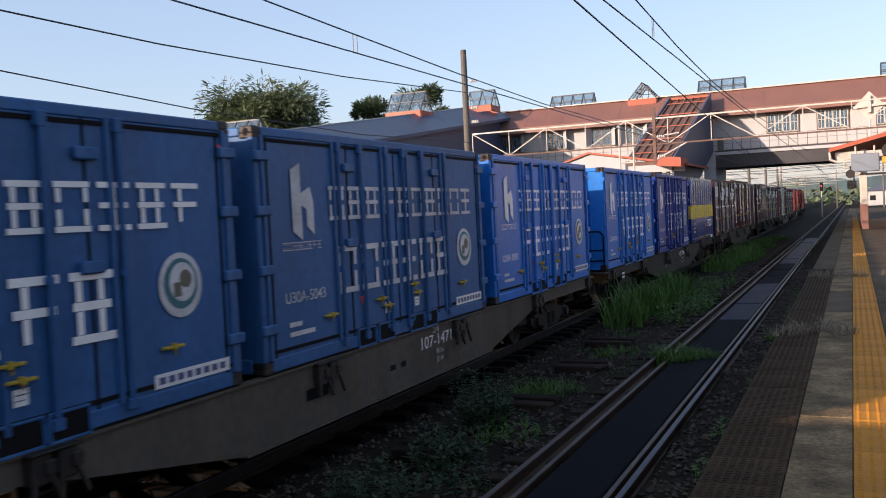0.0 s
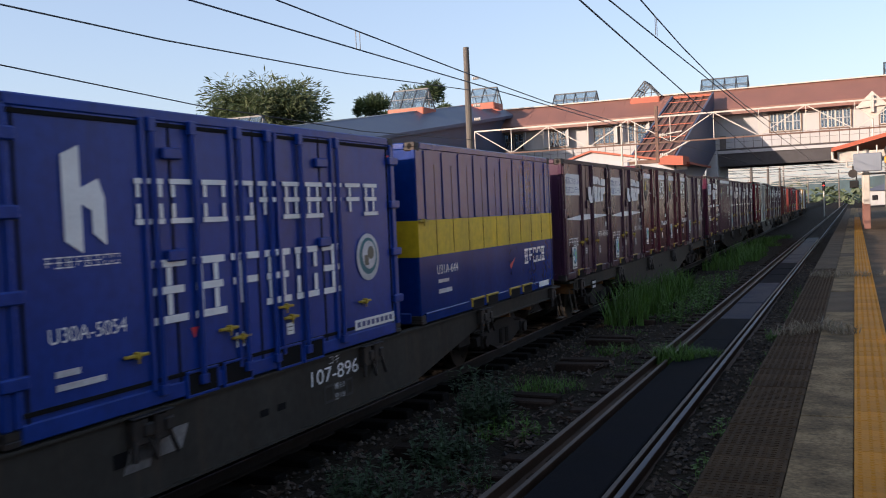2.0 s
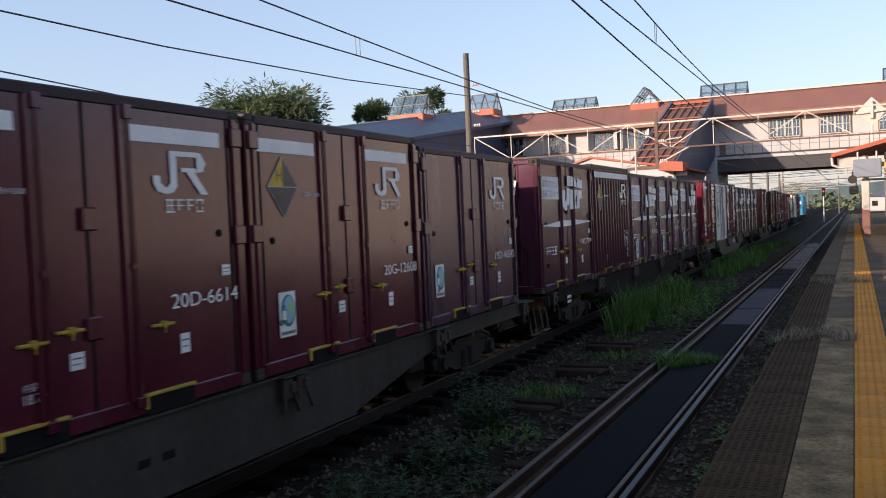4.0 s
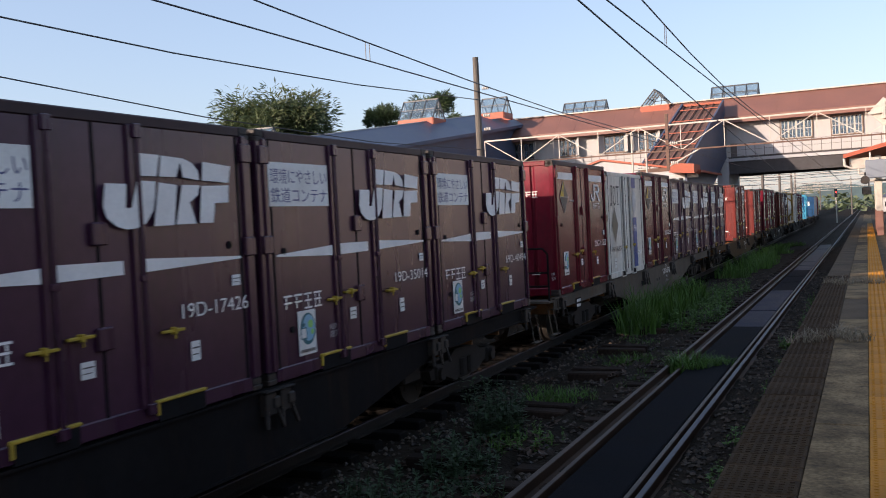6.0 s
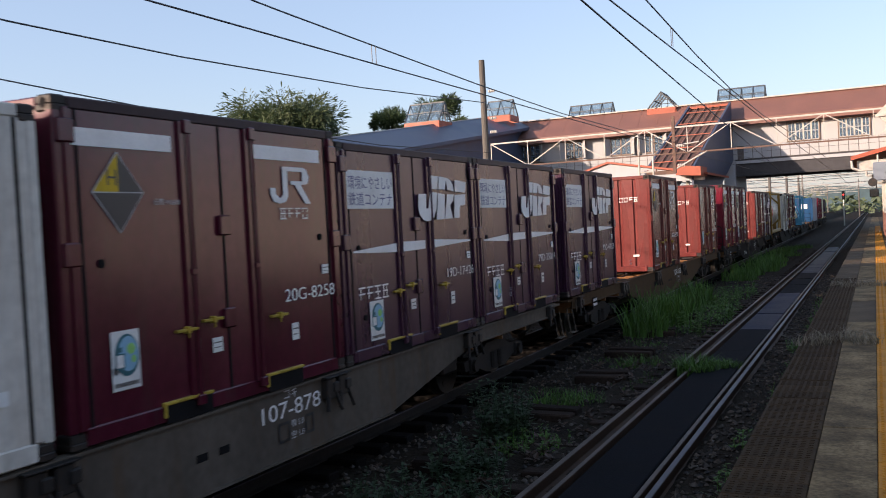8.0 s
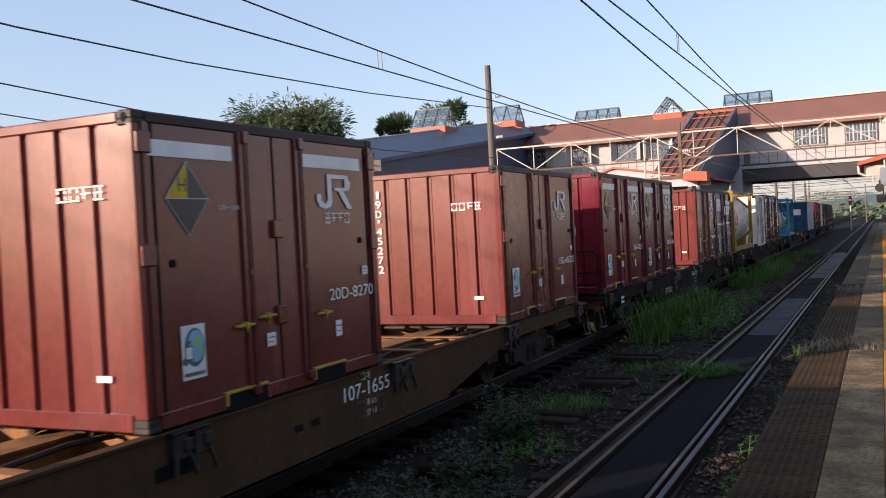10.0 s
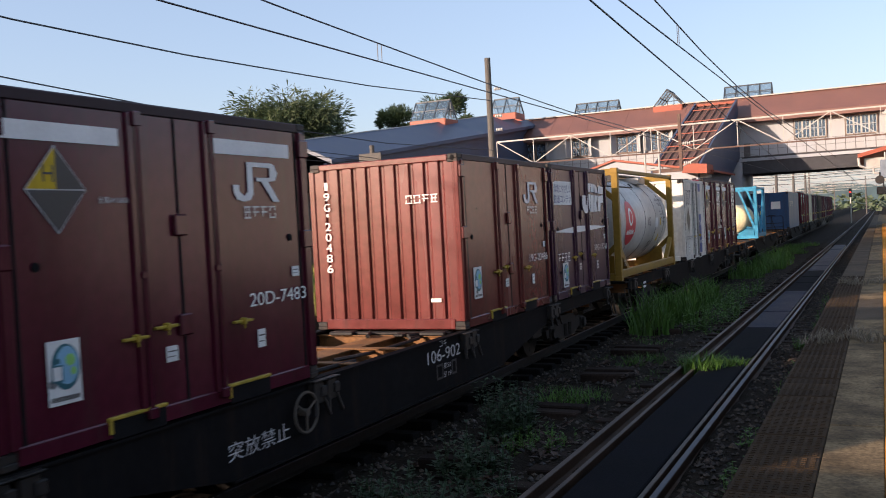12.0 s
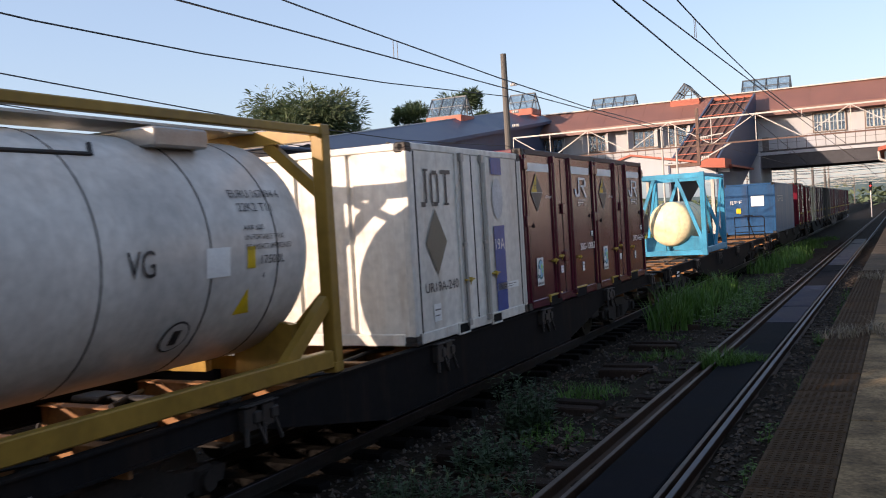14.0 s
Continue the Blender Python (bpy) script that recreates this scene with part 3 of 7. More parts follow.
for i in range(16):
    plant("weed", "small green weeds along the platform wall", leafy(10, 0.3, 0.28, 300 + i, 0.07), "weed", -1.2 + random.uniform(-0.15, 0.2), 9 + i * 1.5, -0.15)
for i in range(26):
    x_, y_ = -21.5 - random.random() * 9, 24.0 + random.uniform(-1.2, 1.5)
    plant("dry_reed", "dry brown seed heads standing in the long grass", leafy(9, 0.4, 1.15, 330 + i, 0.11), "reed", x_, y_, ground_height(x_, y_))
for i in range(45):
    x_, y_ = random.uniform(-5.2, -3.3), 5.5 + 18 * random.random() ** 1.4
    plant("debris", "scraps of rusty brown litter in the ballast", leafy(3, 0.25, 0.05, 400 + i, 0.11), "litter", x_, y_, ground_height(x_, y_) + 0.01)

# meadow behind the train
mv, mf = [], []
r = random.Random(77)
for i in range(38000):
    y = 6 + 38 * r.random() ** 1.2
    x = -9.4 - r.random() * (8 + y * 1.1)
    if i >= 26000:
        x, y = r.uniform(-11.2, -9.3), r.uniform(-26, 45)
    z = ground_height(x, y)
    patch = noise.noise((x * 0.25, y * 0.25, 1.0))
    h = (0.42 + 0.3 * patch) * r.uniform(0.5, 1.2) * (1.0 if i >= 26000 else 0.85)
    a = r.random() * 6.283
    w = 0.012 + 0.0005 * y
    lx, ly = r.uniform(-0.9, 0.9) * h, r.uniform(-0.9, 0.9) * h
    b = len(mv)
    px, py = math.cos(a) * w, math.sin(a) * w
    mv += [(x - px, y - py, z), (x + px, y + py, z), (x + lx * 0.4 + px * 0.7, y + ly * 0.4 + py * 0.7, z + h * 0.6), (x + lx * 0.4 - px * 0.7, y + ly * 0.4 - py * 0.7, z + h * 0.6), (x + lx, y + ly, z + h)]
    mf += [(b, b + 1, b + 2, b + 3), (b + 3, b + 2, b + 4)]
me = bpy.data.meshes.new("meadow")
me.from_pydata(mv, [], mf)
me.materials.append(M["field"])
me.materials.append(M["weed"])
for q_ in range(0, len(mf), 2):
    if (q_ // 2) % 5 < 2:
        me.polygons[q_].material_index = me.polygons[q_ + 1].material_index = 1
tagged(new("meadow", me), "sunlit yellow-green long grass behind the train", "grass", kind="stuff")
for i in range(26):
    plant("dry_weed", "tall brown seeded weeds standing in the meadow", blades(60, 0.5, random.uniform(0.9, 1.4), 0.4, 300 + i, 0.014, 3), "straw",
          -16 - random.random() * 16, 14 + random.random() * 16, 0.55, "meadow weeds")


def tree(x, y, base, top, width, seed, mat, droop=0.3, n=5200, leaf=0.34, clumps=30, twigs=0):
    """A tapered trunk with limbs, and a crown of many long leaves gathered in clumps."""
    r = random.Random(seed)
    c = thing("tree", "dense dark green tree with drooping twigs behind the station roof", "tree", pose(x, y, base))
    H = top - base
    bm = bmesh.new()
    rod(bm, (0, 0, -0.4), (0.1, 0, H * 0.55), 0.3, 10, 0.16)
    centres = []
    for i in range(clumps):
        a, z = r.random() * 6.283, H * r.uniform(0.38, 0.93)
        k = math.sqrt(max(0.05, 1 - ((z / H - 0.6) / 0.42) ** 2))
        d = width / 2 * k * r.uniform(0.35, 0.9)
        p = (d * math.cos(a), d * math.sin(a), z)
        centres.append((p, width * r.uniform(0.07, 0.15)))
        if i % 2 == 0:
            rod(bm, (0.05, 0, H * r.uniform(0.25, 0.5)), p, 0.08, 6, 0.02)
    part("trunk", bm, "bark", c)
    v, f = [], []
    for i in range(n):
        (cx, cy, cz), rad = r.choice(centres)
        while True:
            q = Vector((r.uniform(-1, 1), r.uniform(-1, 1), r.uniform(-1, 1)))
            if q.length < 1:
                break
        p = Vector((cx, cy, cz)) + q * rad * Vector((1, 1, 0.8)).length / 1.4
        dvec = Vector((q.x + r.uniform(-0.5, 0.5), q.y + r.uniform(-0.5, 0.5), r.uniform(-0.6, 0.7) - droop)).normalized()
        up = max(0.0, p.z / H - 0.6)
        dvec = (dvec + Vector((p.x, p.y, 0)).normalized() * 0.5 + Vector((0, 0, 2.2 * up))).normalized()
        L = leaf * r.uniform(0.6, 1.9)
        sd = dvec.orthogonal().normalized()
        sd.rotate(Matrix.Rotation(r.random() * 6.283, 3, dvec))
        w = L * r.uniform(0.05, 0.12)
        b = len(v)
        tip = p + dvec * L + Vector((0, 0, -droop * L * 0.4))
        v += [tuple(p), tuple(p + dvec * L * 0.5 + sd * w), tuple(tip), tuple(p + dvec * L * 0.5 - sd * w)]
        f.append((b, b + 1, b + 2, b + 3))
    # long twigs that rise out of the crown and bow over, leafy all along
    for i in range(twigs):
        (cx, cy, cz), rad = r.choice(centres)
        p = Vector((cx, cy, cz))
        a = math.atan2(cy, cx) + r.uniform(-0.9, 0.9)
        rise = r.uniform(0.2, 1.3) * (cz / H)
        step = Vector((math.cos(a), math.sin(a), rise)).normalized() * r.uniform(0.16, 0.26)
        for k in range(12):
            q = p + step
            for sgn in (-1, 1):
                d = (step.normalized() + Vector((-math.sin(a) * sgn, math.cos(a) * sgn, r.uniform(-0.7, 0.3))) * r.uniform(0.3, 0.9)).normalized()
                L = leaf * r.uniform(0.45, 1.0)
                sd = d.orthogonal().normalized()
                sd.rotate(Matrix.Rotation(r.random() * 6.283, 3, d))
                w = L * 0.11
                b = len(v)
                v += [tuple(p), tuple(p + d * L * 0.5 + sd * w), tuple(p + d * L), tuple(p + d * L * 0.5 - sd * w)]
                f.append((b, b + 1, b + 2, b + 3))
            p = q
            step.z -= 0.022 + 0.01 * k * droop
    me = bpy.data.meshes.new("crown")
    me.from_pydata(v, [], f)
    me.materials.append(M[mat])
    part("crown", me, None, c)


tree(-49.8, 72, 0.2, 15.1, 13.8, 3, "leaf_dark", 0.3, 52000, 0.46, 120, 1000)
tree(-41.9, 78, 0.2, 15.0, 4.8, 4, "leaf_pine", 0.1, 9000, 0.4, 24)
tree(-36.5, 78, 0.2, 15.2, 5.6, 5, "leaf_pine", 0.15, 9000, 0.4, 24)


# ---- footbridge building over the tracks ----
BY = 66.0
bridge = thing("footbridge_building", "cream station bridge building with a brown metal roof spanning the tracks", "station bridge")
bm = bmesh.new()
box(bm, -25.0, 34.0, BY, BY + 0.15, 6.05, 8.5)
box(bm, -25.0, 34.0, BY + 5.6, BY + 5.75, 6.05, 8.5)
box(bm, -25.0, -24.85, BY + 0.15, BY + 5.6, 6.05, 8.5)
part("wall", bm, "wall_cream", bridge)
bm = bmesh.new()
box(bm, -24.9, 34.0, BY + 0.02, BY + 5.7, 5.85, 6.05)
part("floor_slab", bm, "girder", bridge)
for yy in (BY + 0.1, BY + 5.3):
    bm = bmesh.new()
    box(bm, -9.2, 9.0, yy, yy + 0.25, 4.88, 5.85)
    part("girder", bm, "girder", bridge)
for i in range(13):
    bm = bmesh.new()
    box(bm, -9.0 + i * 1.45, -8.85 + i * 1.45, BY + 0.35, BY + 5.3, 5.3, 5.8)
    part("cross_girder", bm, "girder", bridge)
bm = bmesh.new()
box(bm, -9.2, 9.0, BY - 0.02, BY + 0.1, 5.75, 5.95)
part("girder_edge", bm, "wall_white", bridge)
bm = bmesh.new()
prism(bm, [(-0.75, 8.35), (-0.75, 8.75), (1.4, 10.25), (4.4, 10.25), (6.5, 8.75), (6.5, 8.35)], lambda u, v, d: (-25.4 + d, BY + u, v), 59.8)
part("roof", bm, "roof_brown", bridge, "brown metal mansard roof")
for i in range(25):
    bm = bmesh.new()
    strut(bm, (-24.9 + i * 1.4, BY - 0.755, 8.4), (-24.9 + i * 1.4, BY - 0.755, 8.75), 0.03, 0.02)
    strut(bm, (-24.9 + i * 1.4, BY - 0.752, 8.75), (-24.9 + i * 1.4, BY + 1.395, 10.252), 0.03, 0.015)
    part("roof_seam", bm, "roof_brown", bridge)
bm = bmesh.new()
box(bm, -25.4, 9.2, BY + 1.25, BY + 1.45, 10.25, 10.33)
part("ridge_flashing", bm, "white_steel", bridge)
# grid of panels under the windows
for r_ in range(2):
    for i in range(56):
        x0 = -24.8 + i * 0.6
        if -12.6 < x0 < -8.4:
            continue
        bm = bmesh.new()
        chamfered(bm, x0 + 0.02, x0 + 0.58, BY - 0.03, BY + 0.01, 6.08 + r_ * 0.44, 6.5 + r_ * 0.44, 0.008)
        part("panel", bm, "wall_cream" if x0 > -3.9 or x0 < -12 else "wall_white", bridge)
bm = bmesh.new()
box(bm, -24.9, -12.6, BY - 0.012, BY - 0.004, 6.05, 6.96)
box(bm, -8.4, 8.9, BY - 0.012, BY - 0.004, 6.05, 6.96)
part("panel_backing", bm, "joint", bridge)


def bridge_window(x0, x1, z0, z1, leaves, open_to=0.0):
    w = part("window", bm_box(x0, x1, BY - 0.035, BY - 0.005, z0, z1), "screen", bridge, "brown-framed casement window")
    fr = bmesh.new()
    for a, b, c, d in ((x0 - 0.06, x1 + 0.06, z0 - 0.06, z0), (x0 - 0.06, x1 + 0.06, z1, z1 + 0.06), (x0 - 0.06, x0, z0, z1), (x1, x1 + 0.06, z0, z1)):
        box(fr, a, b, BY - 0.09, BY - 0.001, c, d)
    part("window_frame", fr, "window_frame", w)
    n = leaves
    for i in range(n):
        a, b = x0 + (x1 - x0) * i / n, x0 + (x1 - x0) * (i + 1) / n
        lf = bmesh.new()
        for p, q, s, t in ((a, b, z0, z0 + 0.05), (a, b, z1 - 0.05, z1), (a, a + 0.05, z0, z1), (b - 0.05, b, z0, z1), (a, b, (z0 + z1) / 2 - 0.02, (z0 + z1) / 2 + 0.02), ((a + b) / 2 - 0.018, (a + b) / 2 + 0.018, z0, z1)):
            box(lf, p, q, BY - 0.075, BY - 0.045, s, t)
        part("sash", lf, "white_steel" if n > 2 else "window_frame", w)
        part("pane", bm_box(a + 0.02, b - 0.02, BY - 0.062, BY - 0.056, z0 + 0.02, z1 - 0.02), "glass", w)
    if open_to:
        for xx, sg in ((x0, -1), (x1, 1)):
            lf = bmesh.new()
            for p, q in ((0.0, 0.05), (0.55, 0.6)):
                strut(lf, (xx + sg * p * 0.55, BY - 0.1 - p * 0.8, z0), (xx + sg * p * 0.55, BY - 0.1 - p * 0.8, z1), 0.05, 0.05)
            for zz in (z0, z1, (z0 + z1) / 2):
                strut(lf, (xx, BY - 0.1, zz), (xx + sg * 0.33, BY - 0.58, zz), 0.05, 0.05)
            op = part("open_sash", lf, "white_steel", w, "sash standing open")
            pn = bmesh.new()
            strut(pn, (xx, BY - 0.1, (z0 + z1) / 2), (xx + sg * 0.33, BY - 0.58, (z0 + z1) / 2), 0.01, z1 - z0)
            part("pane", pn, "wall_white", op)


def bm_box(*a):
    bm = bmesh.new()
    box(bm, *a)
    return bm


for x0, x1, n_, o_ in ((-24.2, -22.6, 2, 1), (-20.6, -19.3, 2, 1), (-17.2, -15.7, 2, 1), (-14.7, -13.4, 2, 1), (-5.1, -3.15, 4, 0), (-1.95, -0.1, 4, 0), (1.6, 3.4, 4, 0)):
    bridge_window(x0, x1, 7.02, 8.25, n_, o_)


def skylight(x, y, z, L, along_x=True, h=1.3, red=True, w=1.6, slope=0.0, lab="glazed ridge skylight with grey bars on the station roof"):
    """A small glazed gable on the roof: frame bars and panes, on a red kerb."""
    c = thing("skylight", lab, "skylight", pose(x, y, z, 0, 0, 0 if along_x else 90), group="skylights")
    P = lambda u, v, t: (u, v, t + slope * u)
    bm = bmesh.new()
    k = 0.45 if red else 0.1
    for s in (-1, 1):
        strut(bm, P(-L / 2, s * w / 2, k / 2), P(L / 2, s * w / 2, k / 2), 0.1, k)
        strut(bm, P(s * L / 2, -w / 2, k / 2), P(s * L / 2, w / 2, k / 2), 0.1, k)
    part("kerb", bm, "roof_red" if red else "sky_frame", c)
    n = max(2, int(L / 0.75))
    for i in range(n + 1):
        u = -L / 2 + L * i / n
        bm = bmesh.new()
        for s in (-1, 1):
            strut(bm, P(u, s * w / 2, k), P(u, 0, k + h), 0.07, 0.07)
        part("rafter", bm, "sky_frame", c)
    bm = bmesh.new()
    strut(bm, P(-L / 2, 0, k + h), P(L / 2, 0, k + h), 0.09, 0.09)
    for s in (-1, 1):
        for q in (0.02, 0.5):
            strut(bm, P(-L / 2, s * w / 2 * (1 - q), k + h * q), P(L / 2, s * w / 2 * (1 - q), k + h * q), 0.06, 0.06)
    part("ridge_bar", bm, "sky_frame", c)
    for s in (-1, 1):
        bm = bmesh.new()
        q = [bm.verts.new(p) for p in (P(-L / 2, s * w / 2, k), P(L / 2, s * w / 2, k), P(L / 2, 0.0, k + h), P(-L / 2, 0.0, k + h))]
        bm.faces.new(q)
        g_ = part("pane", bm, "glass", c)
        g_.visible_shadow = False
    for s in (-1, 1):
        bm = bmesh.new()
        strut(bm, P(s * L / 2, 0, k), P(s * L / 2, 0, k + h), 0.05, 0.05)
        strut(bm, P(s * L / 2, -w * 0.25, k + h * 0.5), P(s * L / 2, w * 0.25, k + h * 0.5), 0.05, 0.05)
        part("gable_bar", bm, "sky_frame", c)


skylight(-19.3, BY + 2.9, 10.15, 3.3, True, 1.0, False, 1.6)
skylight(-8.3, BY + 2.9, 10.15, 3.2, True, 1.05, False, 1.6)
skylight(3.6, BY + 2.9, 10.15, 3.2, True, 1.05, False, 1.6)
skylight(-13.6, BY + 2.0, 9.75, 2.4, False, 1.15, True, 2.0)

# stairs' enclosure coming down towards the camera from the bridge
st = thing("stair_roof", "dark stair enclosure with a ribbed red-brown roof under the bridge", "stair roof")
bm = bmesh.new()
prism(bm, [(-11.4, 9.75), (-8.8, 9.75), (-8.8, 9.55), (-11.4, 9.55)], lambda u, v, d: (u - 0.9 * d / 10.5, BY - 0.4 - d, v - d * 0.44), 10.5)
part("roof", bm, "rusty_steel", st)
for i in range(6):
    bm = bmesh.new()
    x_ = -11.3 + i * 0.49
    strut(bm, (x_, BY - 0.5, 9.8), (x_ - 0.9, BY - 10.9, 5.2), 0.06, 0.06)
    part("roof_rib", bm, "roof_brown", st)
for i in range(5):
    bm = bmesh.new()
    t_ = 0.1 + i * 0.2
    strut(bm, (-11.4 - 0.9 * t_, BY - 0.5 - 10.4 * t_, 9.86 - 4.6 * t_), (-8.8 - 0.9 * t_, BY - 0.5 - 10.4 * t_, 9.86 - 4.6 * t_), 0.06, 0.05)
    part("snow_bar", bm, "roof_red", st)
bm = bmesh.new()
for x_ in (-11.5, -8.75):
    prism(bm, [(0.0, 10.0), (0.0, 6.0), (10.5, 1.2), (10.5, 5.2)], lambda u, v, d, x_=x_: (x_ - 0.9 * u / 10.5 + d, BY - 0.4 - u, v), 0.12)
part("side_wall", bm, "roof_dark", st)
bm = bmesh.new()
box(bm, -11.4, -8.8, BY - 0.55, BY - 0.3, 9.75, 9.9)
part("head_flashing", bm, "roof_red", st)
bm = bmesh.new()
box(bm, -9.3, -8.55, BY - 0.4, BY + 5.5, -0.2, 6.0)
part("pier", bm, "wall_white", st, "pale concrete pier")

# island platform with its canopy, beyond the train
isl = thing("island_platform", "concrete island platform beyond the goods train", "platform", kind="structure")
bm = bmesh.new()
chamfered(bm, -17.5, -8.9, 44, 124, -0.3, PZ, 0.03)
part("platform_body", bm, "concrete", isl)
can = thing("platform_canopy", "low orange-red roofed canopy with white gable on the island platform", "canopy")
bm = bmesh.new()
for (xa, za), (xb, zb) in (((-17.0, 5.1), (-14.6, 5.82)), ((-14.6, 5.82), (-8.7, 4.75))):
    prism(bm, [(xa, za), (xb, zb), (xb, zb + 0.12), (xa, za + 0.12)], lambda u, v, d: (u, 55 + d, v), 8.5)
part("roof", bm, "roof_red", can)
bm = bmesh.new()
prism(bm, [(-16.9, 4.6), (-8.9, 4.45), (-8.9, 4.74), (-14.6, 5.8), (-16.9, 5.08)], lambda u, v, d: (u, 55.15 + d, v), 0.1)
part("gable", bm, "wall_white", can)
for x_ in (-15.5, -10.0):
    for y_ in (55.8, 62.5):
        bm = bmesh.new()
        chamfered(bm, x_ - 0.1, x_ + 0.1, y_ - 0.1, y_ + 0.1, PZ, 4.9, 0.02)
        part("column", bm, "white_steel", can)
bm = bmesh.new()
prism(bm, [(-10.3, 4.78), (-8.9, 4.66), (-8.9, 5.2), (-10.3, 5.32)], lambda u, v, d: (u, 53.8 + d, v), 2.2)
part("stair_head", bm, "roof_red", can)

# station hall and its long sloping roof, far side
hall = thing("station_hall", "white-walled station hall toned blue-grey for shade, with a dark flat fascia", "station building")
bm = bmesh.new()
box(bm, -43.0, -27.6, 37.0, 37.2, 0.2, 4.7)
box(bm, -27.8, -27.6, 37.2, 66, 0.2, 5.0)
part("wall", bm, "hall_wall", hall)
bm = bmesh.new()
chamfered(bm, -45.4, -27.3, 36.2, 52.0, 4.6, 5.65, 0.05)
part("fascia", bm, "dark_brown", hall)
bm = bmesh.new()
chamfered(bm, -45.45, -27.25, 36.15, 52.0, 5.65, 6.6, 0.05)
part("upper_fascia", bm, "slate_sheet", hall)
for i in range(9):
    bm = bmesh.new()
    box(bm, -44.6 + i * 1.9, -44.57 + i * 1.9, 36.13, 36.15, 4.7, 6.55)
    part("fascia_joint", bm, "dark_brown", hall)
bm = bmesh.new()
box(bm, -43.0, -27.6, 36.98, 37.0, 2.55, 2.58)
part("wall_joint", bm, "joint", hall)
bm = bmesh.new()
chamfered(bm, -45.6, -27.1, 36.0, 52.2, 6.58, 6.75, 0.05)
part("roof", bm, "roof_dark", hall)
bm = bmesh.new()
chamfered(bm, -38.3, -33.5, 47.0, 49.6, 6.7, 7.61, 0.04)
part("roof_kerb", bm, "roof_dark", hall)
bm = bmesh.new()
chamfered(bm, -45.6, -42.6, 36.1, 42.0, 6.15, 7.4, 0.05)
part("roof_box", bm, "dark_brown", hall)
for i in range(8, 17):
    bm = bmesh.new()
    box(bm, -59.0 + i * 1.9, -58.97 + i * 1.9, 36.985, 37.0, 0.9, 4.45)
    part("wall_joint", bm, "joint", hall)
bm = bmesh.new()
for x_ in (-43.3, -42.9):
    chamfered(bm, x_ - 0.09, x_ + 0.09, 36.3, 36.5, 0.2, 4.5, 0.02)
part("yellow_post", bm, "yellow_metal", hall)
ramp = thing("stair_hall_roof", "long dark slate-blue roof rising from the hall to the bridge", "roof")
bm = bmesh.new()
for (xa, za), (xb, zb) in (((-29.8, 0.0), (-27.6, 0.35)), ((-27.6, 0.35), (-25.2, -0.75))):
    prism(bm, [(xa, za), (xb, zb), (xb, zb - 0.22), (xa, za - 0.22)], lambda u, v, d: (u + d * 0.06, 40 + d, v + 6.9 + d * 0.135), 27.5)
part("roof", bm, "roof_dark", ramp)
bm = bmesh.new()
prism(bm, [(40, 0.2), (67, 0.2), (67, 9.6), (40, 6.0)], lambda u, v, d: (-25.7 + (u - 40) * 0.055 + d, u, v), 0.2)
part("side_wall", bm, "roof_dark", ramp)
bm = bmesh.new()
strut(bm, (-27.7, 40, 7.28), (-26.0, 67.5, 10.98), 0.14, 0.06)
part("ridge_flashing", bm, "white_steel", ramp)
skylight(-35.9, 48.3, 7.6, 4.4, True, 1.4, False, 2.2)
skylight(-27.5, 57.0, 9.2, 2.6, True, 1.35, True, 2.0)
skylight(-25.2, 65.0, 10.1, 2.0, True, 1.2, True, 1.8)
fence = thing("fence", "white railing fence before the station hall", "fence")
for i in range(5):
    bm = bmesh.new()
    box(bm, -58 + i * 3.4, -57.92 + i * 3.4, 34.9, 34.98, 0.2, 1.75)
    part("post", bm, "white_steel", fence)
for i in range(6):
    bm = bmesh.new()
    box(bm, -58, -44.36, 34.92, 34.96, 0.5 + i * 0.22, 0.54 + i * 0.22)
    part("rail", bm, "white_steel", fence)
sign = thing("post_box_sign", "small beige board on a single post before the hall", "sign board", pose(-40.2, 36.3, 0.2))
bm = bmesh.new()
chamfered(bm, -0.42, 0.42, -0.05, 0.05, 1.25, 1.65, 0.02)
part("board", bm, "cream", sign)
bm = bmesh.new()
rod(bm, (0, 0, 0), (0, 0, 1.27), 0.04, 8)
part("post", bm, "girder", sign)
bm = bmesh.new()
chamfered(bm, -0.5, 0.5, -0.2, 0.2, 0, 0.25, 0.02)
part("base", bm, "girder", sign)
pole = thing("thin_pole", "thin dark steel pole before the hall wall", "pole", pose(-37.6, 36.4, 0.2))
bm = bmesh.new()
rod(bm, (0, 0, 0), (0, 0, 3.1), 0.05, 8)
part("shaft", bm, "girder", pole)
bm = bmesh.new()
chamfered(bm, -60, -27.6, 33.2, 36.98, -1.0, 0.2, 0.03)
me_ = finish("low_platform", bm, "concrete")
tagged(new("low_platform", me_), "low weathered concrete platform before the hall", "platform", kind="structure")

# plain walls added beyond the platform, outside the view, to shape the light
# pale wall stands in for sunlit buildings mirrored in the container sides
bm = bmesh.new()
chamfered(bm, 9.6, 62, 62.0, 62.4, -0.3, 10.5, 0.03)
solo("reflection_wall", bm, "wall_pale", "plain pale wall added beside the bridge, unseen, for reflections", "wall", kind="structure")
# dark wall keeps skylight off the near containers and ballast
bm = bmesh.new()
chamfered(bm, 12.0, 12.4, -40, 21.5, -0.3, 6.5, 0.03)
solo("sky_blocker_wall", bm, "wall_dark", "plain dark wall added out of view to block skylight", "wall", kind="structure")

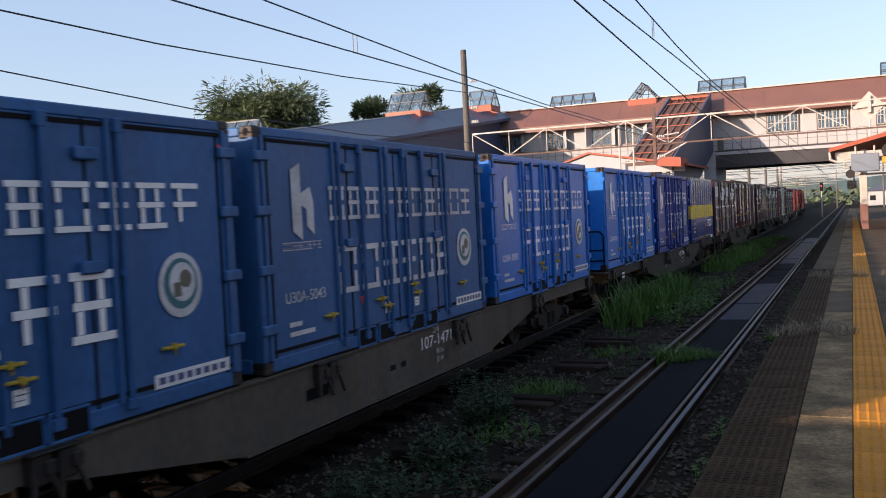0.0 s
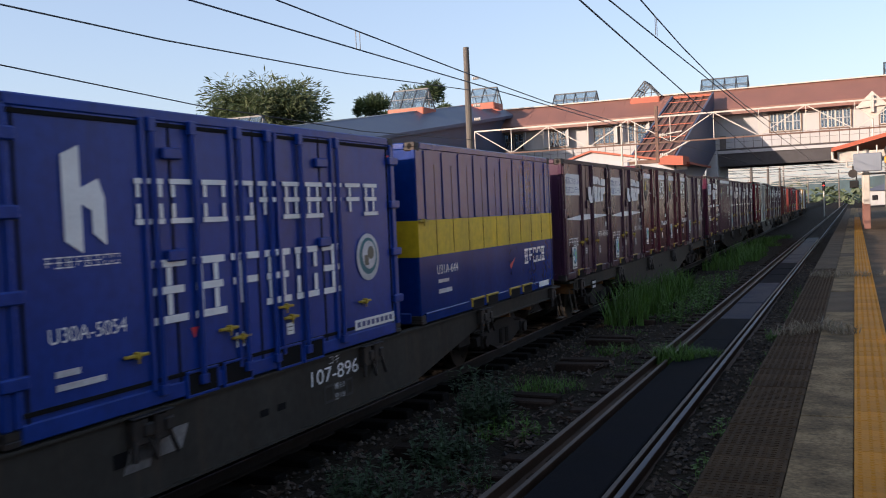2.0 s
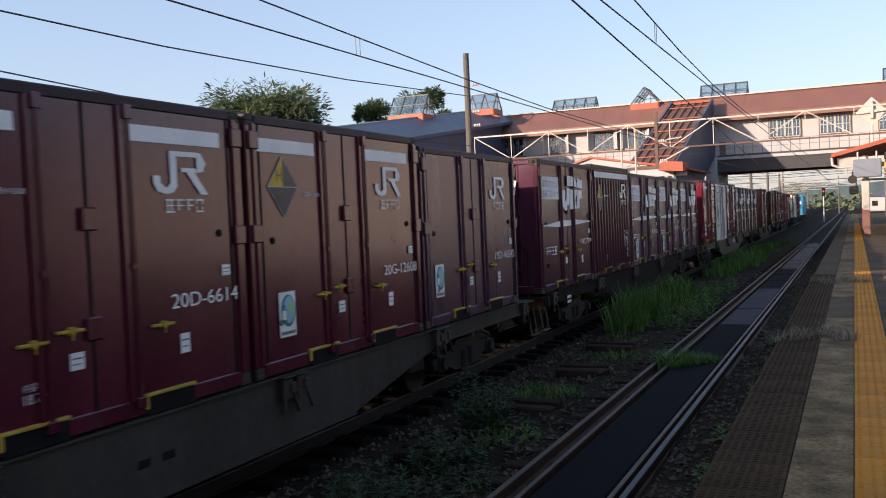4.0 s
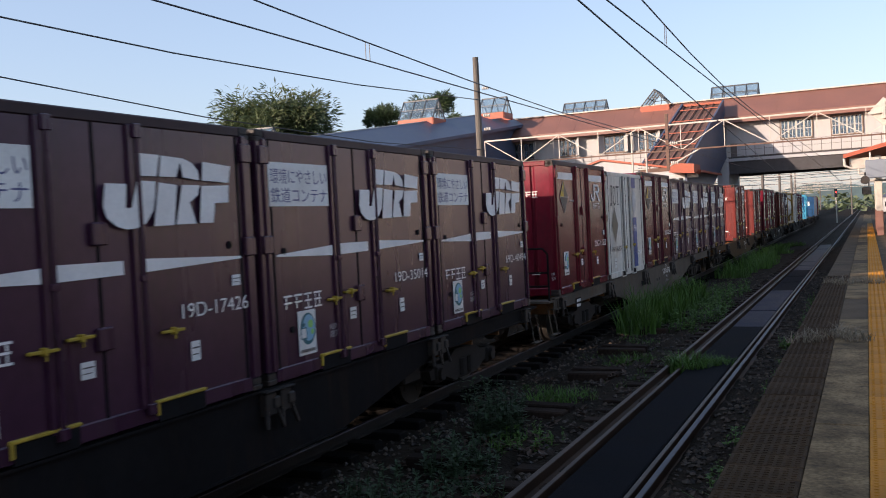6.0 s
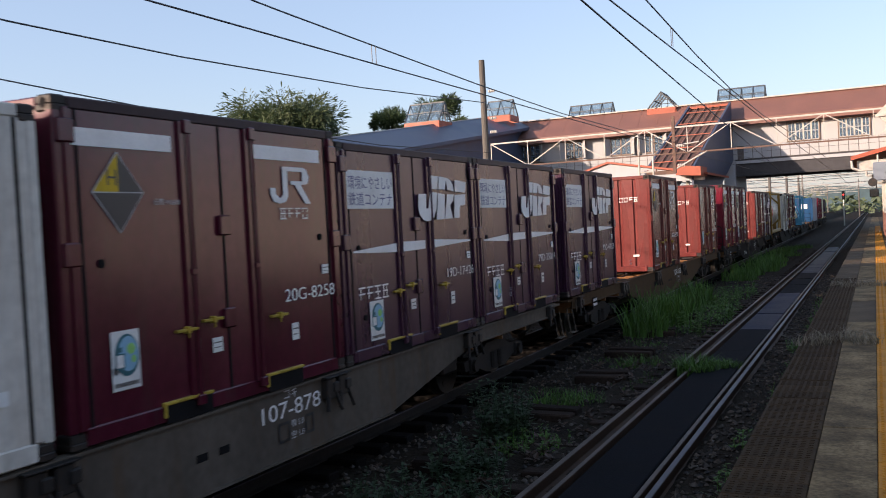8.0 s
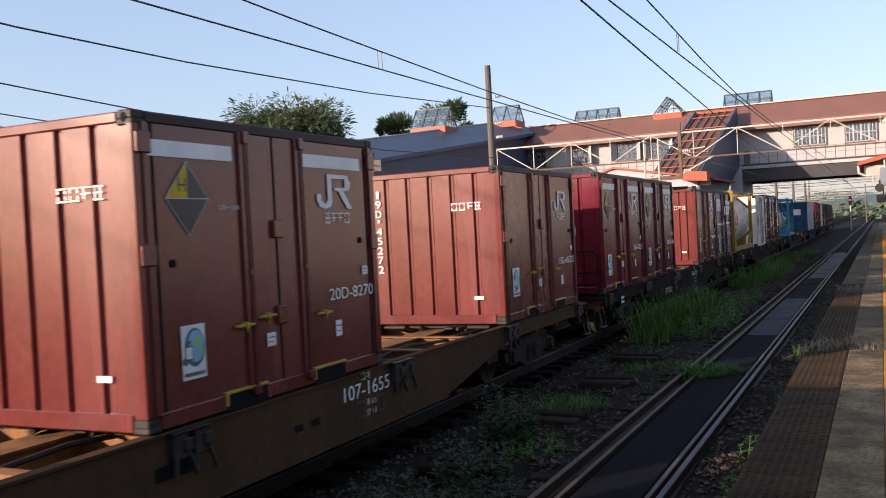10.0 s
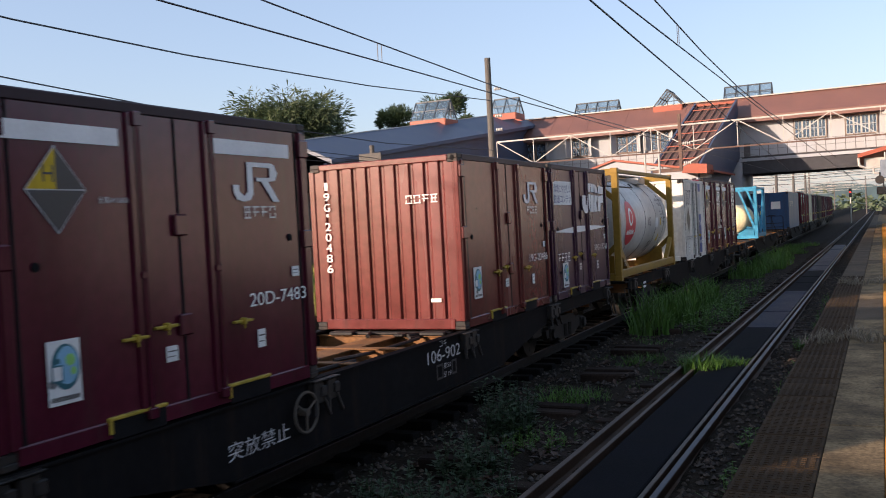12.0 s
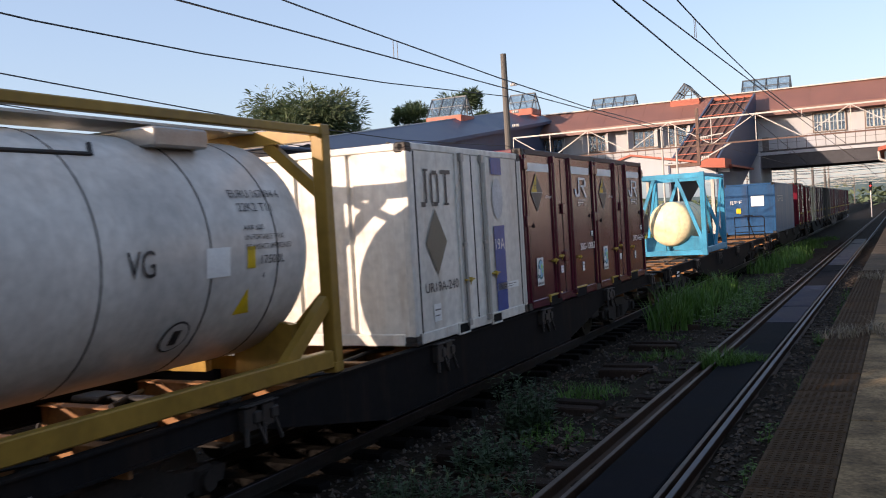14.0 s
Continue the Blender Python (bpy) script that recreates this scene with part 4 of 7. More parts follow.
# ---- canopy on the near platform ----
nc = thing("platform_canopy", "red-roofed platform canopy on white columns with brown feet", "canopy")
bm = bmesh.new()
prism(bm, [(-0.95, 4.62), (3.0, 5.55), (7.0, 4.6), (7.0, 4.78), (3.0, 5.75), (-0.95, 4.8)], lambda u, v, d: (u, 47.5 + d, v), 17.5)
part("roof", bm, "roof_red", nc)
bm = bmesh.new()
box(bm, -0.7, 6.8, 47.9, 48.05, 4.1, 4.6)
part("soffit_beam", bm, "white_steel", nc)
for i, (x_, y_) in enumerate(((0.55, 49.5), (0.55, 54.5), (0.55, 60.0), (1.9, 49.5), (1.9, 56), (4.5, 49.5))):
    bm = bmesh.new()
    chamfered(bm, x_ - 0.14, x_ + 0.14, y_ - 0.14, y_ + 0.14, PZ + 1.2, 4.75, 0.02)
    col = part("column", bm, "white_steel", nc)
    bm = bmesh.new()
    chamfered(bm, x_ - 0.15, x_ + 0.15, y_ - 0.15, y_ + 0.15, PZ, PZ + 1.2, 0.02)
    part("column_foot", bm, "roof_brown", col)
bm = bmesh.new()
pts = [(-0.92, 47.6, 4.62), (-0.9, 47.6, 4.25), (-0.6, 47.6, 4.12), (0.5, 47.6, 4.15)]
for a, b in zip(pts, pts[1:]):
    rod(bm, a, b, 0.06, 8)
rod(bm, (-0.3, 47.6, 3.85), (0.5, 47.6, 3.85), 0.05, 8)
rod(bm, (-0.3, 47.6, 3.85), (-0.3, 47.6, 4.1), 0.05, 8)
part("gutter_pipe", bm, "white_steel", nc)
bm = bmesh.new()
for z_ in (3.5, 4.2):
    rod(bm, (-0.1, 48.0, z_), (3.0, 48.0, z_), 0.05, 8)
part("cross_bar", bm, "white_steel", nc)
eq = thing("equipment_box", "grey steel cabinet hung under the canopy edge", "cabinet")
bm = bmesh.new()
chamfered(bm, -0.02, 1.2, 47.2, 47.5, 3.6, 4.45, 0.04)
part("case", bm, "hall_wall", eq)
bm = bmesh.new()
rod(bm, (0.2, 47.35, 4.45), (0.2, 47.35, 4.8), 0.04, 8)
rod(bm, (1.0, 47.35, 4.45), (1.0, 47.35, 4.8), 0.04, 8)
part("hanger", bm, "white_steel", eq)
sp = thing("loudspeaker", "dark round loudspeaker under the canopy", "loudspeaker")
bm = bmesh.new()
rod(bm, (-0.05, 46.9, 3.52), (-0.05, 47.3, 3.52), 0.2, 16, 0.1)
rod(bm, (-0.05, 47.2, 3.52), (-0.05, 47.2, 3.9), 0.03, 6)
part("horn", bm, "steel", sp)
mon = thing("platform_monitor", "small black monitor hanging under the canopy", "monitor")
bm = bmesh.new()
chamfered(bm, -0.2, 0.2, 47.1, 47.35, 2.85, 3.2, 0.03)
part("case", bm, "screen", mon)
bm = bmesh.new()
rod(bm, (0.1, 47.25, 3.2), (0.1, 47.25, 3.62), 0.03, 6)
part("hanger", bm, "steel", mon)
od = thing("hanging_sign", "orange-lit round sign under the canopy", "sign")
bm = bmesh.new()
chamfered(bm, 1.3, 1.95, 47.25, 47.4, 3.95, 4.25, 0.03)
part("panel", bm, "orange", od)
bm = bmesh.new()
rod(bm, (1.6, 47.2, 4.55), (1.6, 47.6, 4.55), 0.3, 18)
rod(bm, (1.6, 47.55, 4.7), (1.6, 47.55, 5.35), 0.04, 8)
part("ring", bm, "steel", od)
dia = thing("diamond_board", "white diamond-shaped board on a post beside the bridge", "sign board")
bm = bmesh.new()
prism(bm, [(1.05, 6.8), (1.85, 7.62), (1.05, 8.45), (0.25, 7.62)], lambda u, v, d: (u, 58.5 + d, v), 0.12)
part("board", bm, "white_steel", dia)
bm = bmesh.new()
chamfered(bm, 0.95, 1.15, 58.3, 58.5, 7.2, 8.2, 0.03)
strut(bm, (0.2, 58.4, 7.55), (3.0, 58.4, 7.75), 0.1, 0.14)
rod(bm, (1.05, 58.56, 5.2), (1.05, 58.56, 6.85), 0.06, 8)
part("post", bm, "white_steel", dia)


# ---- overhead line ----
def gantry(y, x0, x1, zl, zu, bays, detailed=True, posts=(), mat="white_steel"):
    c = thing("catenary_gantry", "steel lattice gantry carrying the overhead line", "gantry", group="gantries")
    bm = bmesh.new()
    strut(bm, (x0, y, zu), (x1, y, zu), 0.06, 0.06)
    part("upper_chord", bm, mat, c)
    bm = bmesh.new()
    strut(bm, (x0, y, zl), (x1, y, zl), 0.06, 0.06)
    part("lower_chord", bm, "rusty_steel" if detailed else mat, c)
    n = bays
    for i in range(n):
        a, b = x0 + (x1 - x0) * i / n, x0 + (x1 - x0) * (i + 1) / n
        bm = bmesh.new()
        if i % 2:
            strut(bm, (a, y, zl), (b, y, zu), 0.035, 0.035)
        else:
            strut(bm, (a, y, zu), (b, y, zl), 0.035, 0.035)
        strut(bm, (a, y, zl), (a, y, zu), 0.03, 0.03)
        part("diagonal", bm, mat, c)
    for x_, top in posts:
        bm = bmesh.new()
        rod(bm, (x_, y, -0.3), (x_, y, top), 0.17, 12, 0.13)
        part("post", bm, "concrete_pole", c)
    return c


g1 = gantry(38.0, -15.3, 5.2, 5.0, 6.05, 12, True, ((-15.55, 9.8), (5.3, 6.4)))
for x_, zt in ((-7.3, 6.5),):
    bm = bmesh.new()
    strut(bm, (x_, 38.0, 4.2), (x_, 38.0, zt), 0.12, 0.12)
    part("drop_post", bm, "rusty_steel", g1)
    bm = bmesh.new()
    rod(bm, (x_, 38, 4.35), (x_ + 1.3, 38, 5.0), 0.035, 8)
    rod(bm, (x_, 38, 5.3), (x_ + 1.0, 38, 5.4), 0.03, 8)
    part("bracket_arm", bm, "white_steel", g1)
for x_, z_ in ((-7.3, 4.5), (-7.3, 5.3), (-15.4, 8.4), (-15.4, 7.2), (-15.4, 6.6)):
    bm = bmesh.new()
    for i in range(4):
        rod(bm, (x_ + 0.12 + i * 0.08, 38, z_), (x_ + 0.16 + i * 0.08, 38, z_), 0.07, 10)
    part("insulator", bm, "insulator", g1)
bm = bmesh.new()
for x_ in (-10.6, -9.9):
    rod(bm, (x_, 46.0, PZ - 0.02), (x_, 46.0, 6.6), 0.05, 8)
rod(bm, (-10.6, 46, 4.7), (-9.9, 46, 4.7), 0.04, 8)
solo("white_pipe_frame", bm, "white_steel", "white pipe frame standing above the island platform", "pipe frame")
for y_, d_ in ((98, 0), (118, 1), (140, 0), (165, 0), (195, 0), (230, 0), (270, 0)):
    b_ = bend(y_)
    gantry(y_, -24 + b_, 6 + b_, 5.6, 6.6, 12, False, ((-24 + b_, 8.5), (-9.5 + b_, 8.0), (6 + b_, 8.5)), "white_steel")


def line(name, label, pts, r=0.012):
    bm = bmesh.new()
    for a, b in zip(pts, pts[1:]):
        rod(bm, a, b, r, 5)
    return solo(name, bm, "wire", label, "overhead wire", "overhead wires")


def sagging(x, y0, y1, z0, z1, sag, n=14):
    return [(x, y0 + (y1 - y0) * i / n, z0 + (z1 - z0) * i / n - sag * 4 * (i / n) * (1 - i / n)) for i in range(n + 1)]


for x_, zc_, hung in ((-6.6, 4.98, ((-15, 6.2), (9.7, 5.3), (15.85, 5.13), (21, 5.04), (30, 5.08), (50, 5.5), (66, 5.8))),
                      (-2.62, 5.0, ((-15, 6.55), (12.7, 5.33), (16, 5.17), (20, 5.06), (26, 5.05), (40, 5.3), (66, 5.6)))):
    line("contact_wire", "thin contact wire over the track", [(x_, -15, zc_), (x_ - 0.06, 38, zc_), (x_, 66, zc_), (x_, 98, zc_), (bend(165, x_), 165, zc_)], 0.011)
    line("messenger_wire", "carrying wire hung in a curve above the contact wire", [(x_, y_, z_) for y_, z_ in hung], 0.011)
    for yy in (-2.0, 5.0, 11.9 if x_ < -5 else 13.8):
        zt = np.interp(yy, [q[0] for q in hung], [q[1] for q in hung])
        bm = bmesh.new()
        rod(bm, (x_, yy, zc_), (x_, yy, zt), 0.006, 4)
        rod(bm, (x_, yy + 0.12, zc_), (x_, yy + 0.12, zt), 0.006, 4)
        solo("dropper", bm, "wire", "short dropper between the two wires", "overhead wire", "overhead wires")
line("feeder_wire", "dark feeder cable beside the track", [(-1.7, -15, 5.0), (-2.95, 10.76, 5.0), (-3.48, 21.8, 5.0), (-4.26, 38, 5.0), (-5.6, 66, 5.0)], 0.013)
line("feeder_wire", "dark feeder cable along the poles", [(-15.4, -20, 8.3), (-15.4, 0, 7.4), (-15.4, 13, 7.04), (-15.4, 18, 7.06), (-15.4, 27, 7.32), (-15.4, 38, 7.9)], 0.02)
line("feeder_wire", "dark feeder cable along the poles", [(-15.4, -20, 7.6), (-15.4, 0, 6.5), (-15.4, 13.3, 5.83), (-15.4, 19.1, 5.57), (-15.4, 28, 5.45), (-15.4, 38, 5.7)], 0.016)
for dz_, dx_ in ((0.0, 0.0), (-0.28, -0.3), (-0.6, -0.5)):
    line("feeder_wire", "dark cable along the poles", [(-20 + dx_, -10, 7.6 + dz_), (-20 + dx_, 16, 6.1 + dz_), (-20 + dx_, 24, 5.75 + dz_ * 0.6), (-20 + dx_, 35.5, 5.6 + dz_ * 0.4)], 0.016)
bm = bmesh.new()
rod(bm, (-20.3, 35.6, 0.3), (-20.3, 35.6, 6.2), 0.14, 10, 0.11)
strut(bm, (-20.9, 35.5, 5.6), (-19.8, 35.5, 5.6), 0.08, 0.5)
solo("cable_pole", bm, "concrete_pole", "short concrete pole carrying cables", "pole")

for i, (y_, z_) in enumerate(((80, 6.4), (86, 5.7), (98, 7.2), (106, 5.9), (112, 6.8), (128, 6.2), (134, 7.0), (150, 6.0), (160, 7.4), (175, 6.6))):
    line("span_wire", "thin cross-span wire over the tracks", [(bend(y_, -26), y_, z_ + 1.0), (bend(y_, -18), y_, z_), (bend(y_, -8), y_, z_ - 0.25), (bend(y_, 2), y_, z_), (bend(y_, 8), y_, z_ + 0.8)], 0.035)
for i in range(8):
    line("far_wire", "overhead wire running on beyond the bridge", [(-22 + i * 3.2, 72, 5.3 + (i % 3) * 0.6), (-22 + i * 3.2, 98, 5.2 + (i % 2) * 0.7), (bend(140, -22 + i * 3.2), 140, 5.3 + (i % 3) * 0.5), (bend(195, -22 + i * 3.2), 195, 5.3)], 0.025)
# a signal and the distance
sg = thing("railway_signal", "distant signal post with a red light lit", "signal", pose(bend(135, -3.7), 135, -0.2))
bm = bmesh.new()
rod(bm, (0, 0, 0), (0, 0, 4.6), 0.08, 8)
part("post", bm, "grey_steel", sg)
bm = bmesh.new()
chamfered(bm, -0.2, 0.2, -0.1, 0.1, 3.5, 4.7, 0.06)
part("head", bm, "screen", sg)
bm = bmesh.new()
rod(bm, (0, -0.11, 4.2), (0, -0.16, 4.2), 0.1, 14)
part("lamp", bm, "red_lamp", sg)

wv, wf = [], []
r = random.Random(9)
for i in range(9000):
    a = r.uniform(-1.15, 0.9)
    d = r.uniform(260, 420)
    x, y = d * math.sin(a), d * math.cos(a)
    if y < 60:
        continue
    hgt = 3.0 + 3.5 * (0.5 + noise.noise((x * 0.03, y * 0.03, 4.0)))
    z = r.uniform(0, 1) ** 0.7 * hgt
    s = r.uniform(0.8, 1.8)
    b = len(wv)
    q = [Vector((r.uniform(-1, 1), r.uniform(-1, 1), r.uniform(-0.7, 0.7))) * s for _ in range(4)]
    wv += [(x + e.x, y + e.y, z + e.z) for e in q]
    wf += [(b, b + 1, b + 2), (b, b + 2, b + 3)]
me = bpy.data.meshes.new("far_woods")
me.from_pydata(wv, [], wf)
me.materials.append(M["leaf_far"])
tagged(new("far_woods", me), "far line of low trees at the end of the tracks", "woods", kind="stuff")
for i, (x_, y_, w_, d_, h_) in enumerate(((18, 200, 10, 8, 6), (-30, 230, 12, 8, 6), (-62, 210, 12, 9, 6), (9, 250, 14, 8, 6))):
    h = thing("far_house", "distant pale house with a dark roof", "house", pose(x_, y_, -0.2), group="far houses")
    bm = bmesh.new()
    box(bm, -w_ / 2, w_ / 2, 0, d_, 0, h_ * 0.62)
    part("wall", bm, "wall_cream", h)
    bm = bmesh.new()
    prism(bm, [(-w_ / 2 - 0.4, h_ * 0.6), (w_ / 2 + 0.4, h_ * 0.6), (0, h_)], lambda u, v, d: (u, -0.4 + d, v), d_ + 0.8)
    part("roof", bm, "roof_dark", h)
    for k in range(3):
        bm = bmesh.new()
        box(bm, -w_ * 0.36 + k * w_ * 0.28, -w_ * 0.36 + k * w_ * 0.28 + 1.3, -0.03, 0.0, h_ * 0.22, h_ * 0.42)
        part("window", bm, "screen", h)
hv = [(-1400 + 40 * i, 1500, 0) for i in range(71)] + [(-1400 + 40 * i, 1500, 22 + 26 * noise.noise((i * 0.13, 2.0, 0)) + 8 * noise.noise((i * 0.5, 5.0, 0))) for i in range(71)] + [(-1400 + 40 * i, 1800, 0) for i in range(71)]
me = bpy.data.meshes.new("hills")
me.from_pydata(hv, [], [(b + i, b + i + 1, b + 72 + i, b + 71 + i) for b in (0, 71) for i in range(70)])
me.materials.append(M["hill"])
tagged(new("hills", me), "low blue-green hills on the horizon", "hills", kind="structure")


# ---- the train ----
CURVE_Y, CURVE_R = 125.0, 600.0


def run(t):
    """Metres that the train has come since the start: it slows down from 12 to 9 m/s."""
    u = t / 14.0
    return sum(k * u ** (i + 1) for i, k in enumerate(RUN))


RUN = (170.7893, -20.2122, -61.6179, 89.4334, -34.7848)
W2 = 1.2285               # half a container's width
MOVERS = []               # (thing, place along the train, height)


def riding(ob, s, z):
    MOVERS.append((ob, s, z))
    ob.matrix_basis = pose(TRACK_X, s, z)
    return ob


def side(y0, z0):
    """A place on a container's near side, u along it and v up."""
    return lambda u, v: (W2 + 0.006, y0 + u, z0 + v)


def end(x0, z0, L):
    return lambda u, v: (x0 + u, -L / 2 - 0.006, z0 + v)


def flat_shape(name, polys, place, mat, parent, label=""):
    """Thin plain shapes lying on a surface."""
    v, f = [], []
    for pts in polys:
        b = len(v)
        v += [place(u, w) for u, w in pts]
        f.append(tuple(range(b, b + len(pts))))
    me = bpy.data.meshes.new(name)
    me.from_pydata(v, [], f)
    me.materials.append(M[mat])
    return part(name, me, mat, parent, label)


def rect(u0, v0, u1, v1):
    return [(u0, v0), (u1, v0), (u1, v1), (u0, v1)]


def disc(cu, cv, r, n=20, ry=None):
    return [(cu + r * math.cos(2 * math.pi * i / n), cv + (ry or r) * math.sin(2 * math.pi * i / n)) for i in range(n)]


def bars(n, size, seed, pitch=1.12, stroke=0.12):
    """Plain bars in the size of n written signs."""
    rng = random.Random(seed)
    out = []
    t = size * stroke
    for i in range(n):
        u, w = i * size * pitch, size * pitch * 0.82
        k = rng.choice((0, 1, 2, 3))
        out.append(rect(u, size - t, u + w, size))
        if k != 1:
            out.append(rect(u + w * 0.05, size * 0.52 - t / 2, u + w * 0.92, size * 0.52 + t / 2))
        if k != 2:
            out.append(rect(u, 0.0, u + w, t))
        for c in ((0.5,), (0.12, 0.88), (0.3,), (0.7, 0.2))[k]:
            c = u + w * c
            out.append(rect(c - t / 2, t + 0.004, c + t / 2, size * 0.52 - t / 2 - 0.004))
            out.append(rect(c - t / 2, size * 0.52 + t / 2 + 0.004, c + t / 2, size - t - 0.004))
    return out


def slanted_mark(u, v, w, h):
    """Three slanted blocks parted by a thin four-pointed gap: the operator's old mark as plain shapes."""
    P = lambda *q: [(u + a * w, v + b * h) for a, b in q]
    return [P((.02, .59), (0, .3), (.02, .15), (.085, .04), (.15, 0), (.22, .014), (.29, .08), (.345, .24), (.366, .47), (.373, .63), (.24, .64), (.19, .28), (.15, .28), (.165, .59)),
            P((.264, .70), (.383, .70), (.41, .99), (.255, 1)),
            P((.345, .03), (.5, .04), (.535, .59), (.395, .62)),
            P((.403, .70), (.535, .70), (.57, .92), (.585, .70), (.72, .665), (.712, .8), (.665, .91), (.59, .965), (.424, .986)),
            P((.515, .045), (.68, .05), (.632, .35), (.7, .45), (.722, .595), (.575, .595)),
            P((.705, .055), (.824, .055), (.845, .34), (.966, .35), (.976, .605), (.735, .585)),
            P((.74, .665), (.976, .64), (1, .89), (.755, .935))]


def hooked_mark(u, v, h):
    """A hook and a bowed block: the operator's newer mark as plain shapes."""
    P = lambda a, b: (u + a * h * 1.9, v + b * h)
    return [[P(0.0, 0.42), P(0.0, 0.24), P(0.07, 0.06), P(0.22, 0.0), P(0.36, 0.05), P(0.42, 0.2), P(0.42, 1.0), P(0.3, 1.0), P(0.3, 0.26), P(0.22, 0.14), P(0.12, 0.26), P(0.12, 0.42)],
            [P(0.42, 0.88), P(0.8, 0.88), P(0.9, 0.97), P(0.82, 1.0), P(0.42, 1.0)],
            [P(0.8, 0.52), P(0.93, 0.55), P(0.98, 0.75), P(0.9, 0.97), P(0.8, 0.88)],
            [P(0.5, 0.52), P(0.8, 0.52), P(0.84, 0.62), P(0.5, 0.62)],
            [P(0.6, 0.52), P(0.86, 0.0), P(1.0, 0.0), P(0.76, 0.52)]]


def corrugated(bm, L, H, w, ends=True, ribs=5):
    """The shell of a box: walls with upright grooves in both ends, floor and roof."""
    y0, y1 = -L / 2 + 0.02, L / 2 - 0.02
    x0, x1 = -w + 0.035, w - 0.04
    prof = []
    n = ribs + 1
    step = (x1 - x0) / n
    for i in range(n):
        a = x0 + i * step
        if i:
            prof += [(a - 0.045, 0.0), (a - 0.03, 0.04), (a + 0.012, 0.04), (a + 0.05, 0.0)]
    front = [(x0, y0)] + [(x, y0 + d) for x, d in prof] + [(x1, y0)]
    rear = [(x1, y1)] + [(x, y1 - d) for x, d in prof[::-1]] + [(x0, y1)]
    loop = front + rear
    lo = [bm.verts.new((x, y, 0.1)) for x, y in loop]
    hi = [bm.verts.new((x, y, H - 0.06)) for x, y in loop]
    m = len(loop)
    for i in range(m):
        j = (i + 1) % m
        bm.faces.new((lo[i], lo[j], hi[j], hi[i]))
    box(bm, x0 + 0.03, x1 - 0.005, y0 + 0.05, y1 - 0.05, 0.08, 0.14)
    box(bm, x0, x1, y0, y1, H - 0.07, H - 0.025)


SHARED = {}


def shared(key, build, mat):
    if key not in SHARED:
        bm = bmesh.new()
        build(bm)
        SHARED[key] = finish(key[0], bm, mat)
    return SHARED[key]


def frame_parts(c, L, H, paint_name, w=W2):
    """Posts, rails and corner castings."""
    def post(bm):
        chamfered(bm, -0.07, 0.0, 0, 0.09, 0.12, H - 0.1, 0.012)
        chamfered(bm, -0.1, -0.06, 0.012, 0.06, 0.12, H - 0.1, 0.008)
    pm = shared(("corner_post", H, paint_name), post, paint_name)
    for sx, sy in ((1, -1), (1, 1), (-1, -1), (-1, 1)):
        p = part("corner_post", pm, None, c)
        p.matrix_basis = pose(sx * w, sy * L / 2, 0, 0, 0, 0 if (sx, sy) == (1, -1) else 180 if (sx, sy) == (-1, 1) else 0) if sx * sy < 0 else \
            pose(sx * (w - (0 if sx > 0 else 0.0)) - (0.0 if sx > 0 else -0.07), sy * L / 2 - (0.09 if sy > 0 else 0), 0)
    cm = shared(("corner_casting", "all"), lambda bm: (chamfered(bm, -0.085, 0.085, -0.075, 0.075, 0, 0.06, 0.012), chamfered(bm, -0.08, 0.08, -0.072, 0.072, 0.05, 0.125, 0.012)), paint_name if paint_name in ("white_box", "cream", "frame_yellow", "frame_cyan", "blue") else "steel")
    for sx in (-1, 1):
        for sy in (-1, 1):
            for z in (0.0, H - 0.125):
                part("corner_casting", cm, None, c).matrix_basis = pose(sx * (w - 0.083), sy * (L / 2 - 0.075), z)
                if sx > 0 and z > 0 and sy < 0:
                    flat_shape("casting_hole", [disc(0, 0, 0.03, 10, 0.042)], lambda u, v: (w - 0.083 + u, -L / 2 - 0.004, H - 0.06 + v), "seal", c)
    top = shared(("top_rail", L, H, paint_name), lambda bm: chamfered(bm, -0.08, 0, -L / 2 + 0.15, L / 2 - 0.15, H - 0.1, H - 0.005, 0.012), "top_dark" if paint_name in ("red", "red_bright", "red_faded", "purple", "brown") else paint_name)
    bot = shared(("bottom_rail", L, paint_name), lambda bm: chamfered(bm, -0.08, 0.004, -L / 2 + 0.15, L / 2 - 0.15, 0.01, 0.15, 0.012), paint_name)
    for sx in (1, -1):
        part("top_rail", top, None, c).matrix_basis = pose(w if sx > 0 else -w + 0.08, 0, 0)
        part("bottom_rail", bot, None, c).matrix_basis = pose(w if sx > 0 else -w + 0.08, 0, 0)
    et = shared(("end_rail", H, paint_name), lambda bm: (chamfered(bm, -w + 0.16, w - 0.16, 0, 0.07, H - 0.1, H - 0.01, 0.012)), paint_name)
    eb = shared(("end_sill", paint_name), lambda bm: (chamfered(bm, -w + 0.16, w - 0.16, 0, 0.07, 0.01, 0.16, 0.012)), paint_name)
    for me, nm in ((et, "end_rail"), (eb, "end_sill")):
        part(nm, me, None, c).matrix_basis = pose(0, -L / 2, 0)
        part(nm, me, None, c).matrix_basis = pose(0, L / 2 - 0.07, 0)


